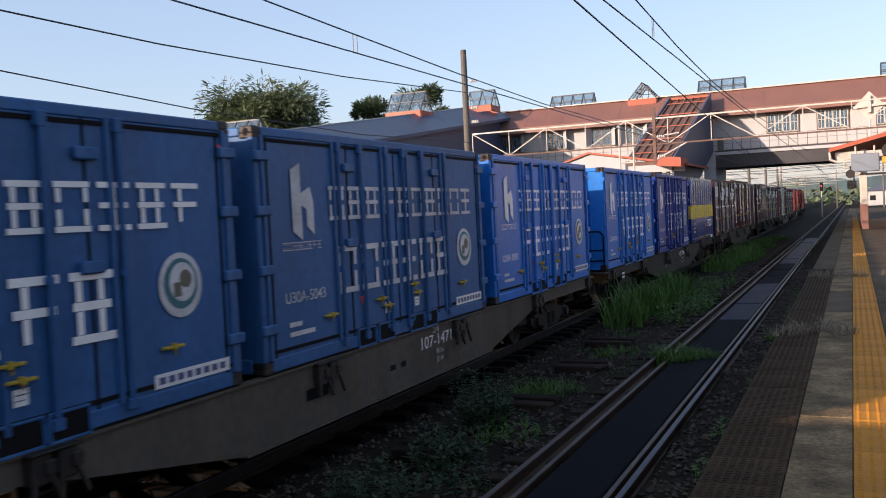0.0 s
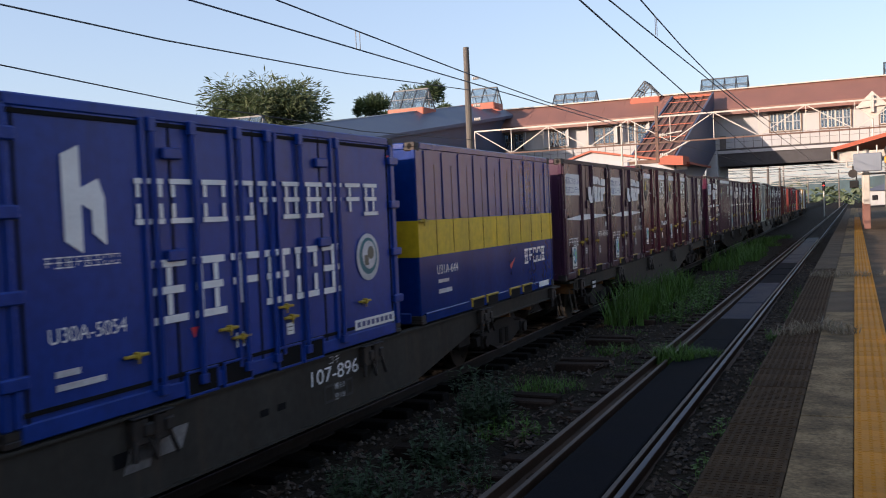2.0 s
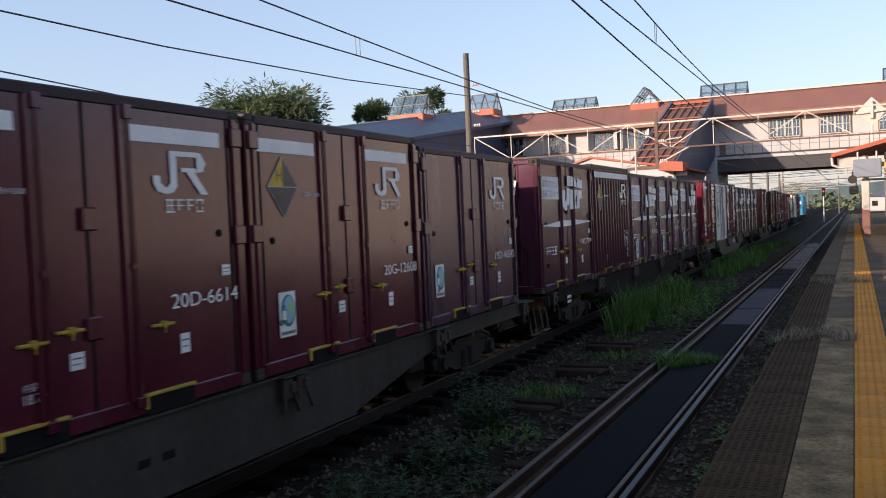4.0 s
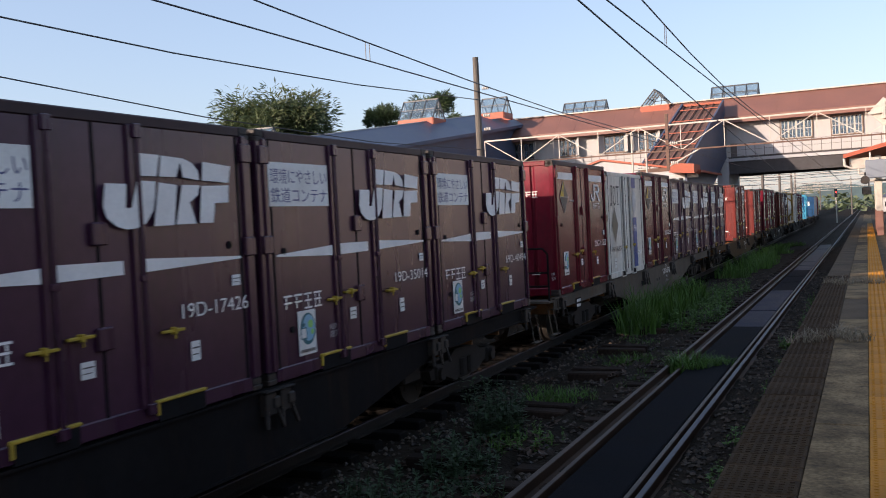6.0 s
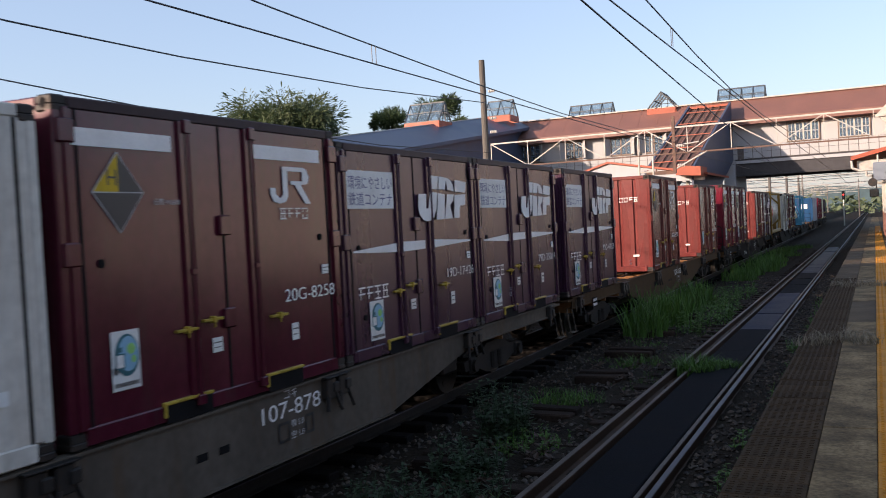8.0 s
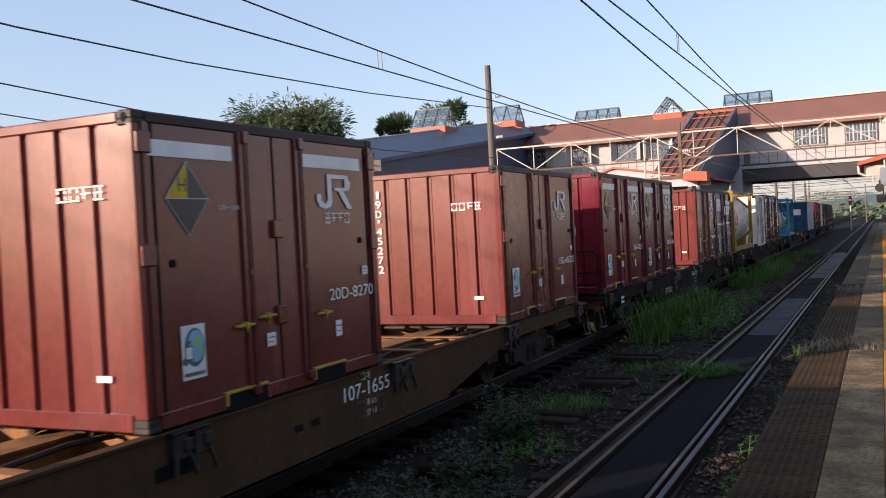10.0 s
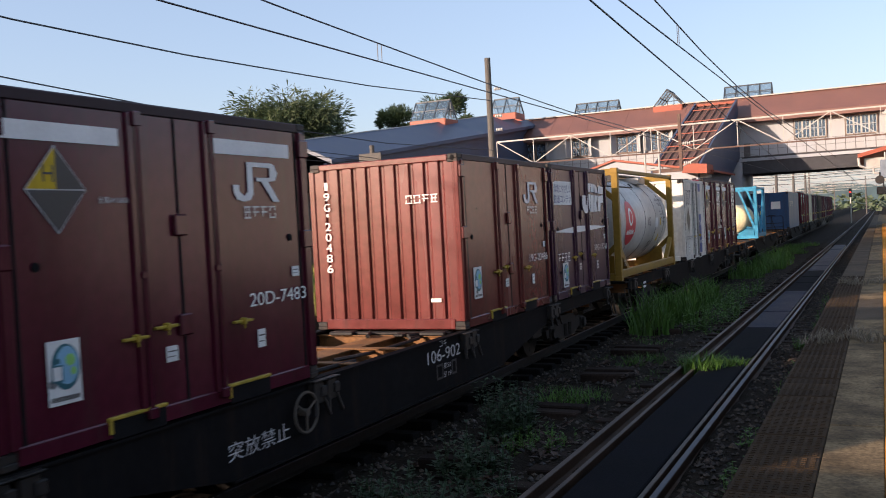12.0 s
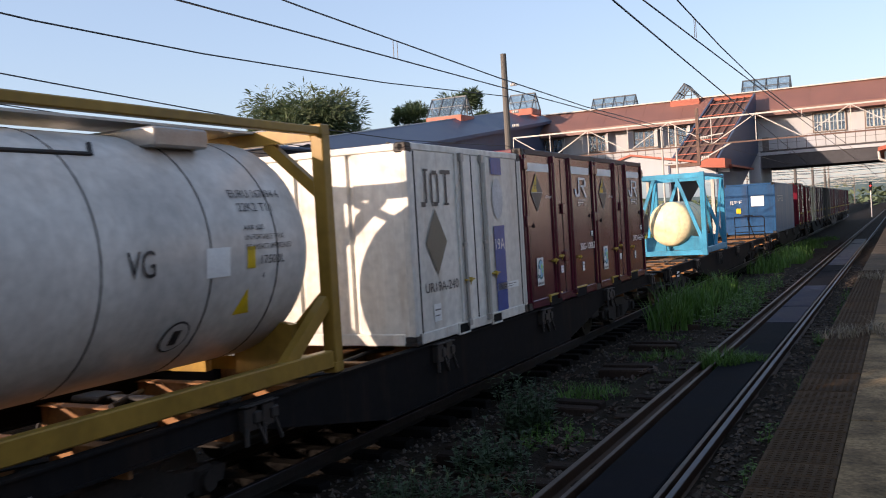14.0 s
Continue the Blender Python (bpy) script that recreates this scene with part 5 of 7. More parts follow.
def door_bars(c, L, H, fractions, mat, thick=0.022, w=W2):
    """Upright locking bars with their keepers, and dark strips that paint the shadow beside each."""
    bar = shared(("locking_bar", H, mat), lambda bm: (rod(bm, (0.03, 0, 0.12), (0.03, 0, H - 0.12), thick, 8),
                                                     chamfered(bm, 0.0, 0.055, -0.05, 0.05, 0.08, 0.17, 0.008),
                                                     chamfered(bm, 0.0, 0.055, -0.045, 0.045, H - 0.2, H - 0.08, 0.008),
                                                     chamfered(bm, 0.0, 0.05, -0.04, 0.04, H * 0.46, H * 0.46 + 0.06, 0.008)), mat)
    for f in fractions:
        part("locking_bar", bar, None, c).matrix_basis = pose(w - 0.005, (f - 0.5) * L, 0)
    gap = shared(("door_gap", H), lambda bm: box(bm, -0.01, 0.003, -0.02, 0.02, 0.15, H - 0.1), "seal")
    for f in fractions:
        part("door_gap", gap, None, c).matrix_basis = pose(w - 0.008, (f - 0.5) * L + 0.035, 0)


def seams(c, L, H, fractions, w=W2):
    s = shared(("door_seam", H), lambda bm: box(bm, -0.01, 0.005, -0.014, 0.014, 0.14, H - 0.1), "seal")
    for f in fractions:
        part("door_seam", s, None, c).matrix_basis = pose(w - 0.008, (f - 0.5) * L, 0)


def posts_proud(c, L, H, fractions, mat, w=W2, width=0.07):
    """Proud upright door edges."""
    s = shared(("door_edge", H, mat, width), lambda bm: chamfered(bm, -0.01, 0.03, -width / 2, width / 2, 0.13, H - 0.09, 0.01), mat)
    for f in fractions:
        part("door_edge", s, None, c).matrix_basis = pose(w - 0.008, (f - 0.5) * L, 0)


def handles(c, L, H, spots, w=W2):
    h = shared(("handle", "bar"), lambda bm: (chamfered(bm, 0.0, 0.045, -0.13, 0.13, -0.013, 0.012, 0.005), chamfered(bm, 0.0, 0.06, -0.02, 0.02, -0.03, 0.03, 0.006), rod(bm, (0.03, 0.02, -0.02), (0.03, 0.02, -0.07), 0.008, 6)), "yellow_metal")
    for f, z in spots:
        part("handle", h, None, c, "worn yellow door handle").matrix_basis = pose(w, (f - 0.5) * L, z)


def pockets(c, L, fractions, w=W2, frame_mat="yellow_metal", width=0.36, high=0.14):
    fr = shared(("forklift_pocket", frame_mat, width, high), lambda bm: (chamfered(bm, -0.02, 0.022, -width / 2, width / 2, high - 0.015, high + 0.01, 0.006), chamfered(bm, -0.02, 0.022, -width / 2, width / 2, -0.012, 0.012, 0.004),
                                                    chamfered(bm, -0.02, 0.022, -width / 2, -width / 2 + 0.025, 0.0, high, 0.006), chamfered(bm, -0.02, 0.022, width / 2 - 0.025, width / 2, 0.0, high, 0.006)), frame_mat)
    hole = shared(("pocket_opening", width, high), lambda bm: box(bm, -0.03, 0.012, -width / 2 + 0.02, width / 2 - 0.02, 0.012, high - 0.012), "seal")
    for f in fractions:
        p = part("forklift_pocket", fr, None, c, "worn yellow edge of a forklift pocket")
        p.matrix_basis = pose(w, (f - 0.5) * L, 0)
        part("pocket_opening", hole, None, p)


def lips(c, L, fractions, w=W2, width=0.62):
    """Dark forklift slots under a worn yellow lip that turns down at one end."""
    lip = shared(("pocket_lip", width), lambda bm: (chamfered(bm, -0.02, 0.026, -width / 2, width / 2, 0.15, 0.178, 0.006), chamfered(bm, -0.02, 0.024, -width / 2, -width / 2 + 0.03, 0.05, 0.155, 0.006)), "yellow_metal")
    hole = shared(("pocket_opening", width), lambda bm: box(bm, -0.03, 0.01, -width / 2 + 0.03, width / 2 - 0.01, 0.0, 0.148), "seal")
    for f in fractions:
        p = part("pocket_lip", lip, None, c, "worn yellow lip of a forklift slot")
        p.matrix_basis = pose(w, (f - 0.5) * L, 0)
        part("pocket_opening", hole, None, p)


def side_panel(c, L, H, mat, bands=(), w=W2):
    """The near side's flat door sheets, in up to three colours."""
    z = 0.15
    for top, m in (*bands, (H - 0.1, mat)):
        bm = bmesh.new()
        box(bm, w - 0.036, w - 0.008, -L / 2 + 0.085, L / 2 - 0.09, z, top)
        part("side_sheet", bm, m, c)
        z = top


def sticker(c, L, u, v, w=0.3, h=0.46):
    """A white label with a round green and blue mark above a line of print."""
    s = side(-L / 2 + u, v)
    lab = flat_shape("sticker", [rect(0, 0, w, h)], s, "label", c, "white sticker with a green and blue round mark")
    s2 = lambda a, b: (W2 + 0.009, -L / 2 + u + a, v + b)
    s3, s4 = (lambda a, b: (W2 + 0.0105, -L / 2 + u + a, v + b)), (lambda a, b: (W2 + 0.012, -L / 2 + u + a, v + b))
    flat_shape("round_ring", [disc(w * 0.54, h * 0.58, w * 0.43, 20, h * 0.36)], s2, "teal_mark", lab)
    flat_shape("round_mark", [disc(w * 0.58, h * 0.6, w * 0.35, 18, h * 0.3)], s3, "blue_mark", lab)
    flat_shape("land_mark", [disc(w * 0.68, h * 0.68, w * 0.16, 7, h * 0.1), disc(w * 0.76, h * 0.5, w * 0.1, 6, h * 0.07)], s4, "green_mark", lab)
    sq = flat_shape("square_mark", [rect(w * 0.1, h * 0.36, w * 0.44, h * 0.62), rect(w * 0.2, h * 0.64, w * 0.36, h * 0.72)], s4, "teal_mark", lab)
    flat_shape("square_face", [rect(w * 0.14, h * 0.385, w * 0.4, h * 0.595)], lambda a, b: (W2 + 0.0135, -L / 2 + u + a, v + b), "label", sq)
    for i in range(7):
        flat_shape("print_bar", [rect(w * (0.08 + 0.122 * i), h * 0.06, w * (0.17 + 0.122 * i), h * 0.13)], s3, "black_mark", lab)


def little_labels(c, L, spots):
    for u, v, a, b in spots:
        lab = flat_shape("label", [rect(0, 0, a, b)], side(-L / 2 + u, v), "label", c)
        flat_shape("label_line", [rect(a * 0.12, b * 0.62, a * 0.88, b * 0.7), rect(a * 0.12, b * 0.3, a * 0.75, b * 0.36)],
                   lambda p, q, u=u, v=v: (W2 + 0.009, -L / 2 + u + p, v + q), "black_mark", lab)


def end_number(c, L, H, body, x=-0.95):
    """The number written downwards, sign by sign, and the operator's name as bars, on the end."""
    v, f = [], []
    z = H * 0.84
    for ch in body:
        hgt = 0.12 if ch != "-" else 0.03
        if ch == "-":
            b0 = len(v)
            v += [(x + a, -L / 2 - 0.008, z + 0.075 + b_) for a, b_ in ((-0.016, 0), (0.016, 0), (0.016, 0.05), (-0.016, 0.05))]
            f.append((b0, b0 + 1, b0 + 2, b0 + 3))
            z -= 0.13
            continue
        put_text(v, f, ch, hgt, lambda a, b, z=z: (x + a, -L / 2 - 0.008, z + b), centre=True, width=0.1 if ch not in "1-" else 0.05)
        z -= 0.158 if ch != "-" else 0.13
    me = bpy.data.meshes.new("end_number")
    me.from_pydata(v, [], f)
    me.materials.append(M["letter"])
    part("end_number", me, None, c)
    flat_shape("end_wording", bars(4, 0.12, 3), end(W2 - 0.85, H * 0.73, L), "letter", c)
    flat_shape("end_plate", [rect(0, 0, 0.16, 0.055)], end(W2 - 0.52, H * 0.16, L), "label", c)


def box12(s, colour, number, style, H=2.5, name="freight_container", end_no=False, label="", ribs=5):
    """A twelve-foot domestic container with side doors. style: mark, slanted or white_top."""
    L = 3.83
    words = {"slanted": "with slanted white blocks and a white stripe", "hooked": "with a white hooked mark on its side doors",
             "white_top": "with white top bands and a yellow diamond", "ribbed": "with ribbed sides and a white top edge",
             "plain": "with plain side doors"}[style]
    tint = {"red": "wine-red", "red_bright": "brick-red", "red_faded": "faded-red", "purple": "purple-brown", "brown": "red-brown", "cream": "cream", "wagon_green": "grey-green", "wagon_grey": "grey"}[colour]
    c = thing(name, label or f"{tint} steel container {words}", "freight container", group="containers on the train")
    bm = bmesh.new()
    corrugated(bm, L, H, W2, ribs=ribs)
    part("body", bm, colour, c)
    frame_parts(c, L, H, colour)
    if style == "ribbed":
        side_panel(c, L, H, colour)
        rib = shared(("side_rib", H, colour), lambda bm: prism(bm, [(-0.07, 0), (-0.04, 0.045), (0.04, 0.045), (0.07, 0)], lambda a, b, d: (b, a, 0.16 + d), H - 0.28), colour)
        for i in range(13):
            part("side_rib", rib, None, c).matrix_basis = pose(W2 - 0.014, -L / 2 + 0.22 + i * 0.272, 0)
        flat_shape("white_edge", [rect(0.12, 0, 3.5, 0.13)], lambda u, v: (W2 + 0.034, -L / 2 + u, H - 0.3 + v), "letter", c)
        flat_shape("mark", hooked_mark(2.6, H * 0.7, 0.36), lambda u, v: (W2 + 0.036, -L / 2 + u, v), "letter", c, "white hooked mark")
        dp = lambda u, v: (W2 + 0.036, -L / 2 + 0.6 + u, H * 0.71 + v)
        flat_shape("diamond_edge", [[(-0.275, -0.005), (0, -0.325), (0.275, -0.005), (0, 0.315)]], lambda u, v: (W2 + 0.0335, -L / 2 + 0.6 + u, H * 0.71 + v), "letter_dim", c)
        dm = flat_shape("warning_diamond", [[(-0.26, 0), (0, 0), (0, 0.3)]], dp, "yellow_band", c, "yellow and black diamond")
        flat_shape("diamond_dark", [[(0, 0), (0.26, 0), (0, 0.3)], [(-0.26, -0.01), (0, -0.31), (0.26, -0.01)]], dp, "black_mark", dm)
        text_part("diamond_letter", "H", 0.12, lambda u, v: (W2 + 0.039, -L / 2 + 0.48 + u, H * 0.71 + 0.05 + v), "black_mark", dm)
        text_part("height_note", "全高H=2600", 0.07, lambda u, v: (W2 + 0.036, -L / 2 + 0.98 + u, H * 0.71 + v), "letter_dim", c)
        flat_shape("wording", bars(4, 0.115, 9), lambda u, v: (W2 + 0.036, -L / 2 + 2.74 + u, H * 0.64 + v), "letter", c)
        z = H * 0.34
        v, f = [], []
        for ch in "10545":
            put_text(v, f, ch, 0.115, lambda a, b, z=z: (W2 + 0.036, L / 2 - 0.55 + a, z + b), centre=True, width=0.1 if ch != "1" else 0.035)
            z -= 0.14
        z = H * 0.34
        for ch in "20G":
            put_text(v, f, ch, 0.115, lambda a, b, z=z: (W2 + 0.036, L / 2 - 0.82 + a, z + b), centre=True, width=0.1)
            z -= 0.14
        me = bpy.data.meshes.new("number")
        me.from_pydata(v, [], f)
        me.materials.append(M["letter"])
        part("number", me, None, c)
        lips(c, L, (0.33, 0.7))
        return riding(c, s + L / 2, 1.02)
    side_panel(c, L, H, colour)
    posts_proud(c, L, H, (0.03, 0.35, 0.585, 0.97), colour)
    door_bars(c, L, H, (0.365, 0.6), colour)
    seams(c, L, H, (0.485, 0.055, 0.945))
    handles(c, L, H, ((0.33, 0.74), (0.42, 0.79), (0.68, 0.72)))
    lips(c, L, (0.33, 0.7))
    latch = shared(("latch", colour), lambda bm: (chamfered(bm, 0, 0.04, -0.08, 0.08, -0.09, 0.09, 0.012)), colour)
    for f, z in ((0.025, 0.55), (0.975, 0.55), (0.025, 0.9), (0.975, 0.9), (0.485, 0.3), (0.485, 0.62)):
        part("latch", latch, None, c).matrix_basis = pose(W2 - 0.006, (f - 0.5) * L, H * z)
    hole = shared(("vent", "round"), lambda bm: rod(bm, (-0.01, 0, 0), (0.012, 0, 0), 0.035, 10), "seal")
    for f, z in ((0.1, 0.52), (0.9, 0.56), (0.12, 0.2)):
        part("vent", hole, None, c).matrix_basis = pose(W2 - 0.006, (f - 0.5) * L, H * z)
    if number:
        text_part("number", number, 0.125, side(L / 2 - 1.08, H * 0.32), "letter", c, width=0.92, label="white container number")
    little_labels(c, L, ((0.42 * L, H * 0.19, 0.14, 0.13), (0.74 * L, H * 0.17, 0.12, 0.17), (0.9 * L, H * 0.41, 0.12, 0.1)))
    if number and style == "slanted":
        text_part("volume", "18.7m³", 0.07, side(L * 0.83, H * 0.13), "letter_dim", c)
        text_part("volume_word", "内容積", 0.06, side(L * 0.83, H * 0.165), "letter_dim", c)
    if style == "slanted":
        sg = flat_shape("slogan_board", [rect(0, 0, 1.1, 0.44)], side(-L / 2 + 0.17, H * 0.7), "label", c, "white board with blue writing")
        for body, dz in (("環境にやさしい", 0.225), ("鉄道コンテナ", 0.035)):
            text_part("writing", body, 0.155, lambda u, v, dz=dz: (W2 + 0.009, -L / 2 + 0.2 + u, H * 0.7 + dz + v), "sign_blue", sg, width=1.04)
        flat_shape("mark", (slanted_mark(1.42, H * 0.61, 1.58, 0.72) if (number or "").startswith("V") else slanted_mark(1.9, H * 0.63, 1.58, 0.61)), lambda u, v: (W2 + 0.03, -L / 2 + u, v), "letter", c, "slanted white blocks")
        flat_shape("stripe", [[(0.24, H * 0.5), (1.3, H * 0.485), (1.3, H * 0.53), (0.24, H * 0.508)],
                              [(1.42, H * 0.485), (2.1, H * 0.489), (2.1, H * 0.533), (1.42, H * 0.535)],
                              [(2.3, H * 0.49), (3.6, H * 0.508), (3.6, H * 0.517), (2.3, H * 0.535)]], side(-L / 2, 0), "letter", c, "thin white stripe")
        flat_shape("wording", bars(4, 0.165, 5), side(-L / 2 + 0.32, H * 0.275), "letter", c)
        if not (number or "").startswith("V"):
            sticker(c, L, 0.55, H * 0.085, 0.33, 0.46)
        else:
            flat_shape("mark_on_end", slanted_mark(-0.25, H * 0.67, 1.05, 0.5), end(0, 0, L), "letter", c)
    elif style == "hooked":
        flat_shape("mark", hooked_mark(2.6, H * 0.71, 0.37), side(-L / 2, 0), "letter", c, "white hooked mark")
        flat_shape("wording", bars(4, 0.115, 7), side(-L / 2 + 2.74, H * 0.645), "letter", c)
        sticker(c, L, 0.35, H * 0.16)
    elif style == "white_top":
        for u0, u1 in ((0.14, 1.22), (2.28, 3.5)):
            flat_shape("white_band", [rect(u0, H * 0.86, u1, H * 0.912)], side(-L / 2, 0), "letter", c, "white band along the top")
        flat_shape("mark", hooked_mark(2.6, H * 0.695, 0.37), side(-L / 2, 0), "letter", c, "white hooked mark")
        flat_shape("wording", bars(4, 0.115, 9), side(-L / 2 + 2.74, H * 0.635), "letter", c)
        d = lambda u, v: (W2 + 0.006, -L / 2 + 0.6 + u, H * 0.73 + v)
        flat_shape("diamond_edge", [[(-0.275, -0.005), (0, -0.325), (0.275, -0.005), (0, 0.315)]], lambda u, v: (W2 + 0.0035, -L / 2 + 0.6 + u, H * 0.73 + v), "letter_dim", c)
        dm = flat_shape("warning_diamond", [[(-0.26, 0), (0, 0), (0, 0.3)]], d, "yellow_band", c, "yellow and black diamond")
        flat_shape("diamond_dark", [[(0, 0), (0.26, 0), (0, 0.3)], [(-0.26, -0.01), (0, -0.31), (0.26, -0.01)]], d, "black_mark", dm)
        text_part("diamond_letter", "H", 0.12, lambda u, v: (W2 + 0.009, -L / 2 + 0.48 + u, H * 0.73 + 0.05 + v), "black_mark", dm)
        text_part("height_note", "全高H=2600", 0.055, side(-L / 2 + 0.98, H * 0.69), "letter_dim", c)
        sticker(c, L, 0.42, H * 0.14)
    if end_no:
        end_number(c, L, H, number)
    return riding(c, s + L / 2, 1.02)


def box_white(s, number, end_plain=False):
    """A white twelve-foot container with dark blocks for its owner's mark, a dark diamond and a blue stripe."""
    L, H = 3.77, 2.5
    c = thing("freight_container", "white steel container with a blue stripe and rust runs", "freight container", group="containers on the train")
    bm = bmesh.new()
    corrugated(bm, L, H, W2, ribs=2)
    part("body", bm, "white_box", c)
    frame_parts(c, L, H, "white_box")
    side_panel(c, L, H, "white_box")
    posts_proud(c, L, H, (0.36, 0.62), "white_box", width=0.05)
    door_bars(c, L, H, (0.4, 0.58), "grey_steel")
    seams(c, L, H, (0.5, 0.05, 0.95))
    handles(c, L, H, ((0.42, 0.7), (0.66, 0.72)))
    flat_shape("owner_mark", [rect(0.44, H * 0.7, 0.49, H * 0.86), rect(0.32, H * 0.68, 0.44, H * 0.705), rect(0.4, H * 0.86, 0.54, H * 0.872), rect(0.6, H * 0.7, 0.645, H * 0.85), rect(0.645, H * 0.845, 0.78, H * 0.865), rect(0.645, H * 0.685, 0.78, H * 0.705), rect(0.78, H * 0.7, 0.825, H * 0.85),
                              rect(0.89, H * 0.85, 1.18, H * 0.87), rect(1.01, H * 0.7, 1.06, H * 0.85), rect(0.96, H * 0.688, 1.11, H * 0.7)], side(-L / 2, 0), "letter_dark", c, "thin dark blocks")
    flat_shape("warning_diamond", [[(0.38, H * 0.5), (0.68, H * 0.33), (0.98, H * 0.5), (0.68, H * 0.67)]], side(-L / 2, 0), "olive_mark", c, "dark diamond")
    flat_shape("blue_stripe", [rect(2.55, H * 0.86, 2.95, H * 0.96), rect(2.55, H * 0.06, 2.95, H * 0.56)], side(-L / 2, 0), "stripe_blue", c, "blue stripe")
    flat_shape("round_mark", [disc(2.75, H * 0.72, 0.2, 18, 0.3)], side(-L / 2, 0), "letter_dim", c)
    text_part("type_letters", "19A", 0.16, lambda u, v: (W2 + 0.009, -L / 2 + 2.58 + u, H * 0.42 + v), "label", c, width=0.34)
    text_part("number", number, 0.12, side(-L / 2 + 0.3, H * 0.25), "letter_dark", c, width=0.95)
    little_labels(c, L, ((0.5, H * 0.1, 0.2, 0.22), (2.6, H * 0.18, 0.8, 0.1)))
    pockets(c, L, (0.36, 0.66), frame_mat="white_box")
    return riding(c, s + L / 2, 1.02)


def box20(s, colour, number, word2, seed, faded=False, rail_mark=True):
    """A twenty-foot container with four side doors, a white mark, two rows of plain bars and a round sticker."""
    L, H = 6.06, 2.47
    tint = {"blue_dull": "faded blue", "blue": "bright blue", "navy": "navy blue"}[colour]
    c = thing("freight_container", f"{tint} twenty-foot container with white signs and four side doors", "freight container", group="containers on the train")
    bm = bmesh.new()
    corrugated(bm, L, H, W2, ribs=6)
    part("body", bm, colour, c)
    frame_parts(c, L, H, colour)
    side_panel(c, L, H, colour)
    posts_proud(c, L, H, (0.02, 0.245, 0.44, 0.56, 0.74, 0.98), colour, width=0.06)
    door_bars(c, L, H, (0.26, 0.345, 0.455, 0.535, 0.63, 0.755), colour, thick=0.026)
    seams(c, L, H, (0.3, 0.5, 0.7, 0.965, 0.035))
    lm = "letter_dim" if faded else "letter"
    hinge = shared(("hinge", colour), lambda bm: (chamfered(bm, 0, 0.05, -0.12, 0.12, -0.05, 0.05, 0.012)), colour)
    for f in (0.015, 0.985):
        for z in (0.18, 0.42, 0.66, 0.88):
            part("hinge", hinge, None, c).matrix_basis = pose(W2 - 0.006, (f - 0.5) * L, H * z)
    for f in (0.3, 0.7):
        for z in (0.5, 0.85):
            part("hinge", hinge, None, c).matrix_basis = pose(W2 - 0.006, (f - 0.5) * L, H * z)
    hm = [[(0.62, H * 0.57), (0.62, H * 0.83), (0.8, H * 0.86), (0.8, H * 0.73), (0.98, H * 0.76), (1.04, H * 0.7), (1.04, H * 0.55), (0.9, H * 0.59), (0.9, H * 0.66), (0.8, H * 0.68), (0.8, H * 0.53)]]
    flat_shape("owner_mark", hm, side(-L / 2, 0), lm, c, "white block mark")
    flat_shape("owner_word", bars(8, 0.085, seed + 1), side(-L / 2 + 0.42, H * 0.49), lm, c)
    flat_shape("sign_row", bars(10, 0.38, seed), lambda u, v: (W2 + 0.012, -L / 2 + 1.36 + u, H * 0.61 + v), lm, c, "row of plain white bars")
    flat_shape("lower_sign_row", bars(word2, 0.54, seed + 5, 1.0), lambda u, v: (W2 + 0.012, -L / 2 + (1.85 if word2 < 6 else 1.5) + u, H * 0.27 + v), lm, c, "row of plain white bars")
    rm = flat_shape("round_sticker", [disc(5.25, H * 0.41, 0.28, 24)], side(-L / 2, 0), "letter_dim", c, "round white sticker with a green mark")
    flat_shape("round_mark", [disc(5.25, H * 0.415, 0.22, 20)], lambda u, v: (W2 + 0.009, -L / 2 + u, v), "teal_mark", rm)
    flat_shape("inner_mark", [disc(5.27, H * 0.42, 0.17, 16)], lambda u, v: (W2 + 0.0105, -L / 2 + u, v), "letter_dim", rm)
    flat_shape("square_mark", [rect(5.15, H * 0.37, 5.25, H * 0.42), disc(5.31, H * 0.43, 0.08, 12)], lambda u, v: (W2 + 0.012, -L / 2 + u, v), "olive_mark", rm)
    text_part("number", number, 0.115, side(-L / 2 + 0.42, H * 0.27), lm, c, width=0.78)
    flat_shape("small_print", [rect(0.46, H * 0.17, 0.7, H * 0.19), rect(0.46, H * 0.13, 0.95, H * 0.15)], side(-L / 2, 0), "letter_dim", c)
    flat_shape("owner_plate", [rect(0, 0, 1.0, 0.12)], side(L / 2 - 1.2, H * 0.07), "label", c)
    flat_shape("plate_print", [rect(0.05 + i * 0.115, 0.03, 0.13 + i * 0.115, 0.09) for i in range(8)], lambda u, v: (W2 + 0.009, L / 2 - 1.2 + u, H * 0.07 + v), "sign_blue", c)
    handles(c, L, H, ((0.21, 0.46), (0.41, 0.52), (0.44, 0.42), (0.565, 0.62), (0.58, 0.5), (0.84, 0.5)))
    little_labels(c, L, ((0.43 * L, H * 0.13, 0.16, 0.14), (0.57 * L, H * 0.13, 0.13, 0.12)))
    flat_shape("red_tab", [rect(5.86, H * 0.87, 5.98, H * 0.91), [(2.02, H * 0.2), (1.97, H * 0.24), (2.07, H * 0.24)]], side(-L / 2, 0), "red_mark", c)
    pockets(c, L, (0.345, 0.43, 0.575), frame_mat=colour, width=0.44, high=0.21)
    pockets(c, L, (0.65,), frame_mat=colour, width=0.4, high=0.21)
    ledge = bmesh.new()
    for z in (0.19, H - 0.15):
        box(ledge, W2 - 0.01, W2 + 0.004, -L / 2 + 0.12, L / 2 - 0.12, z, z + 0.035)
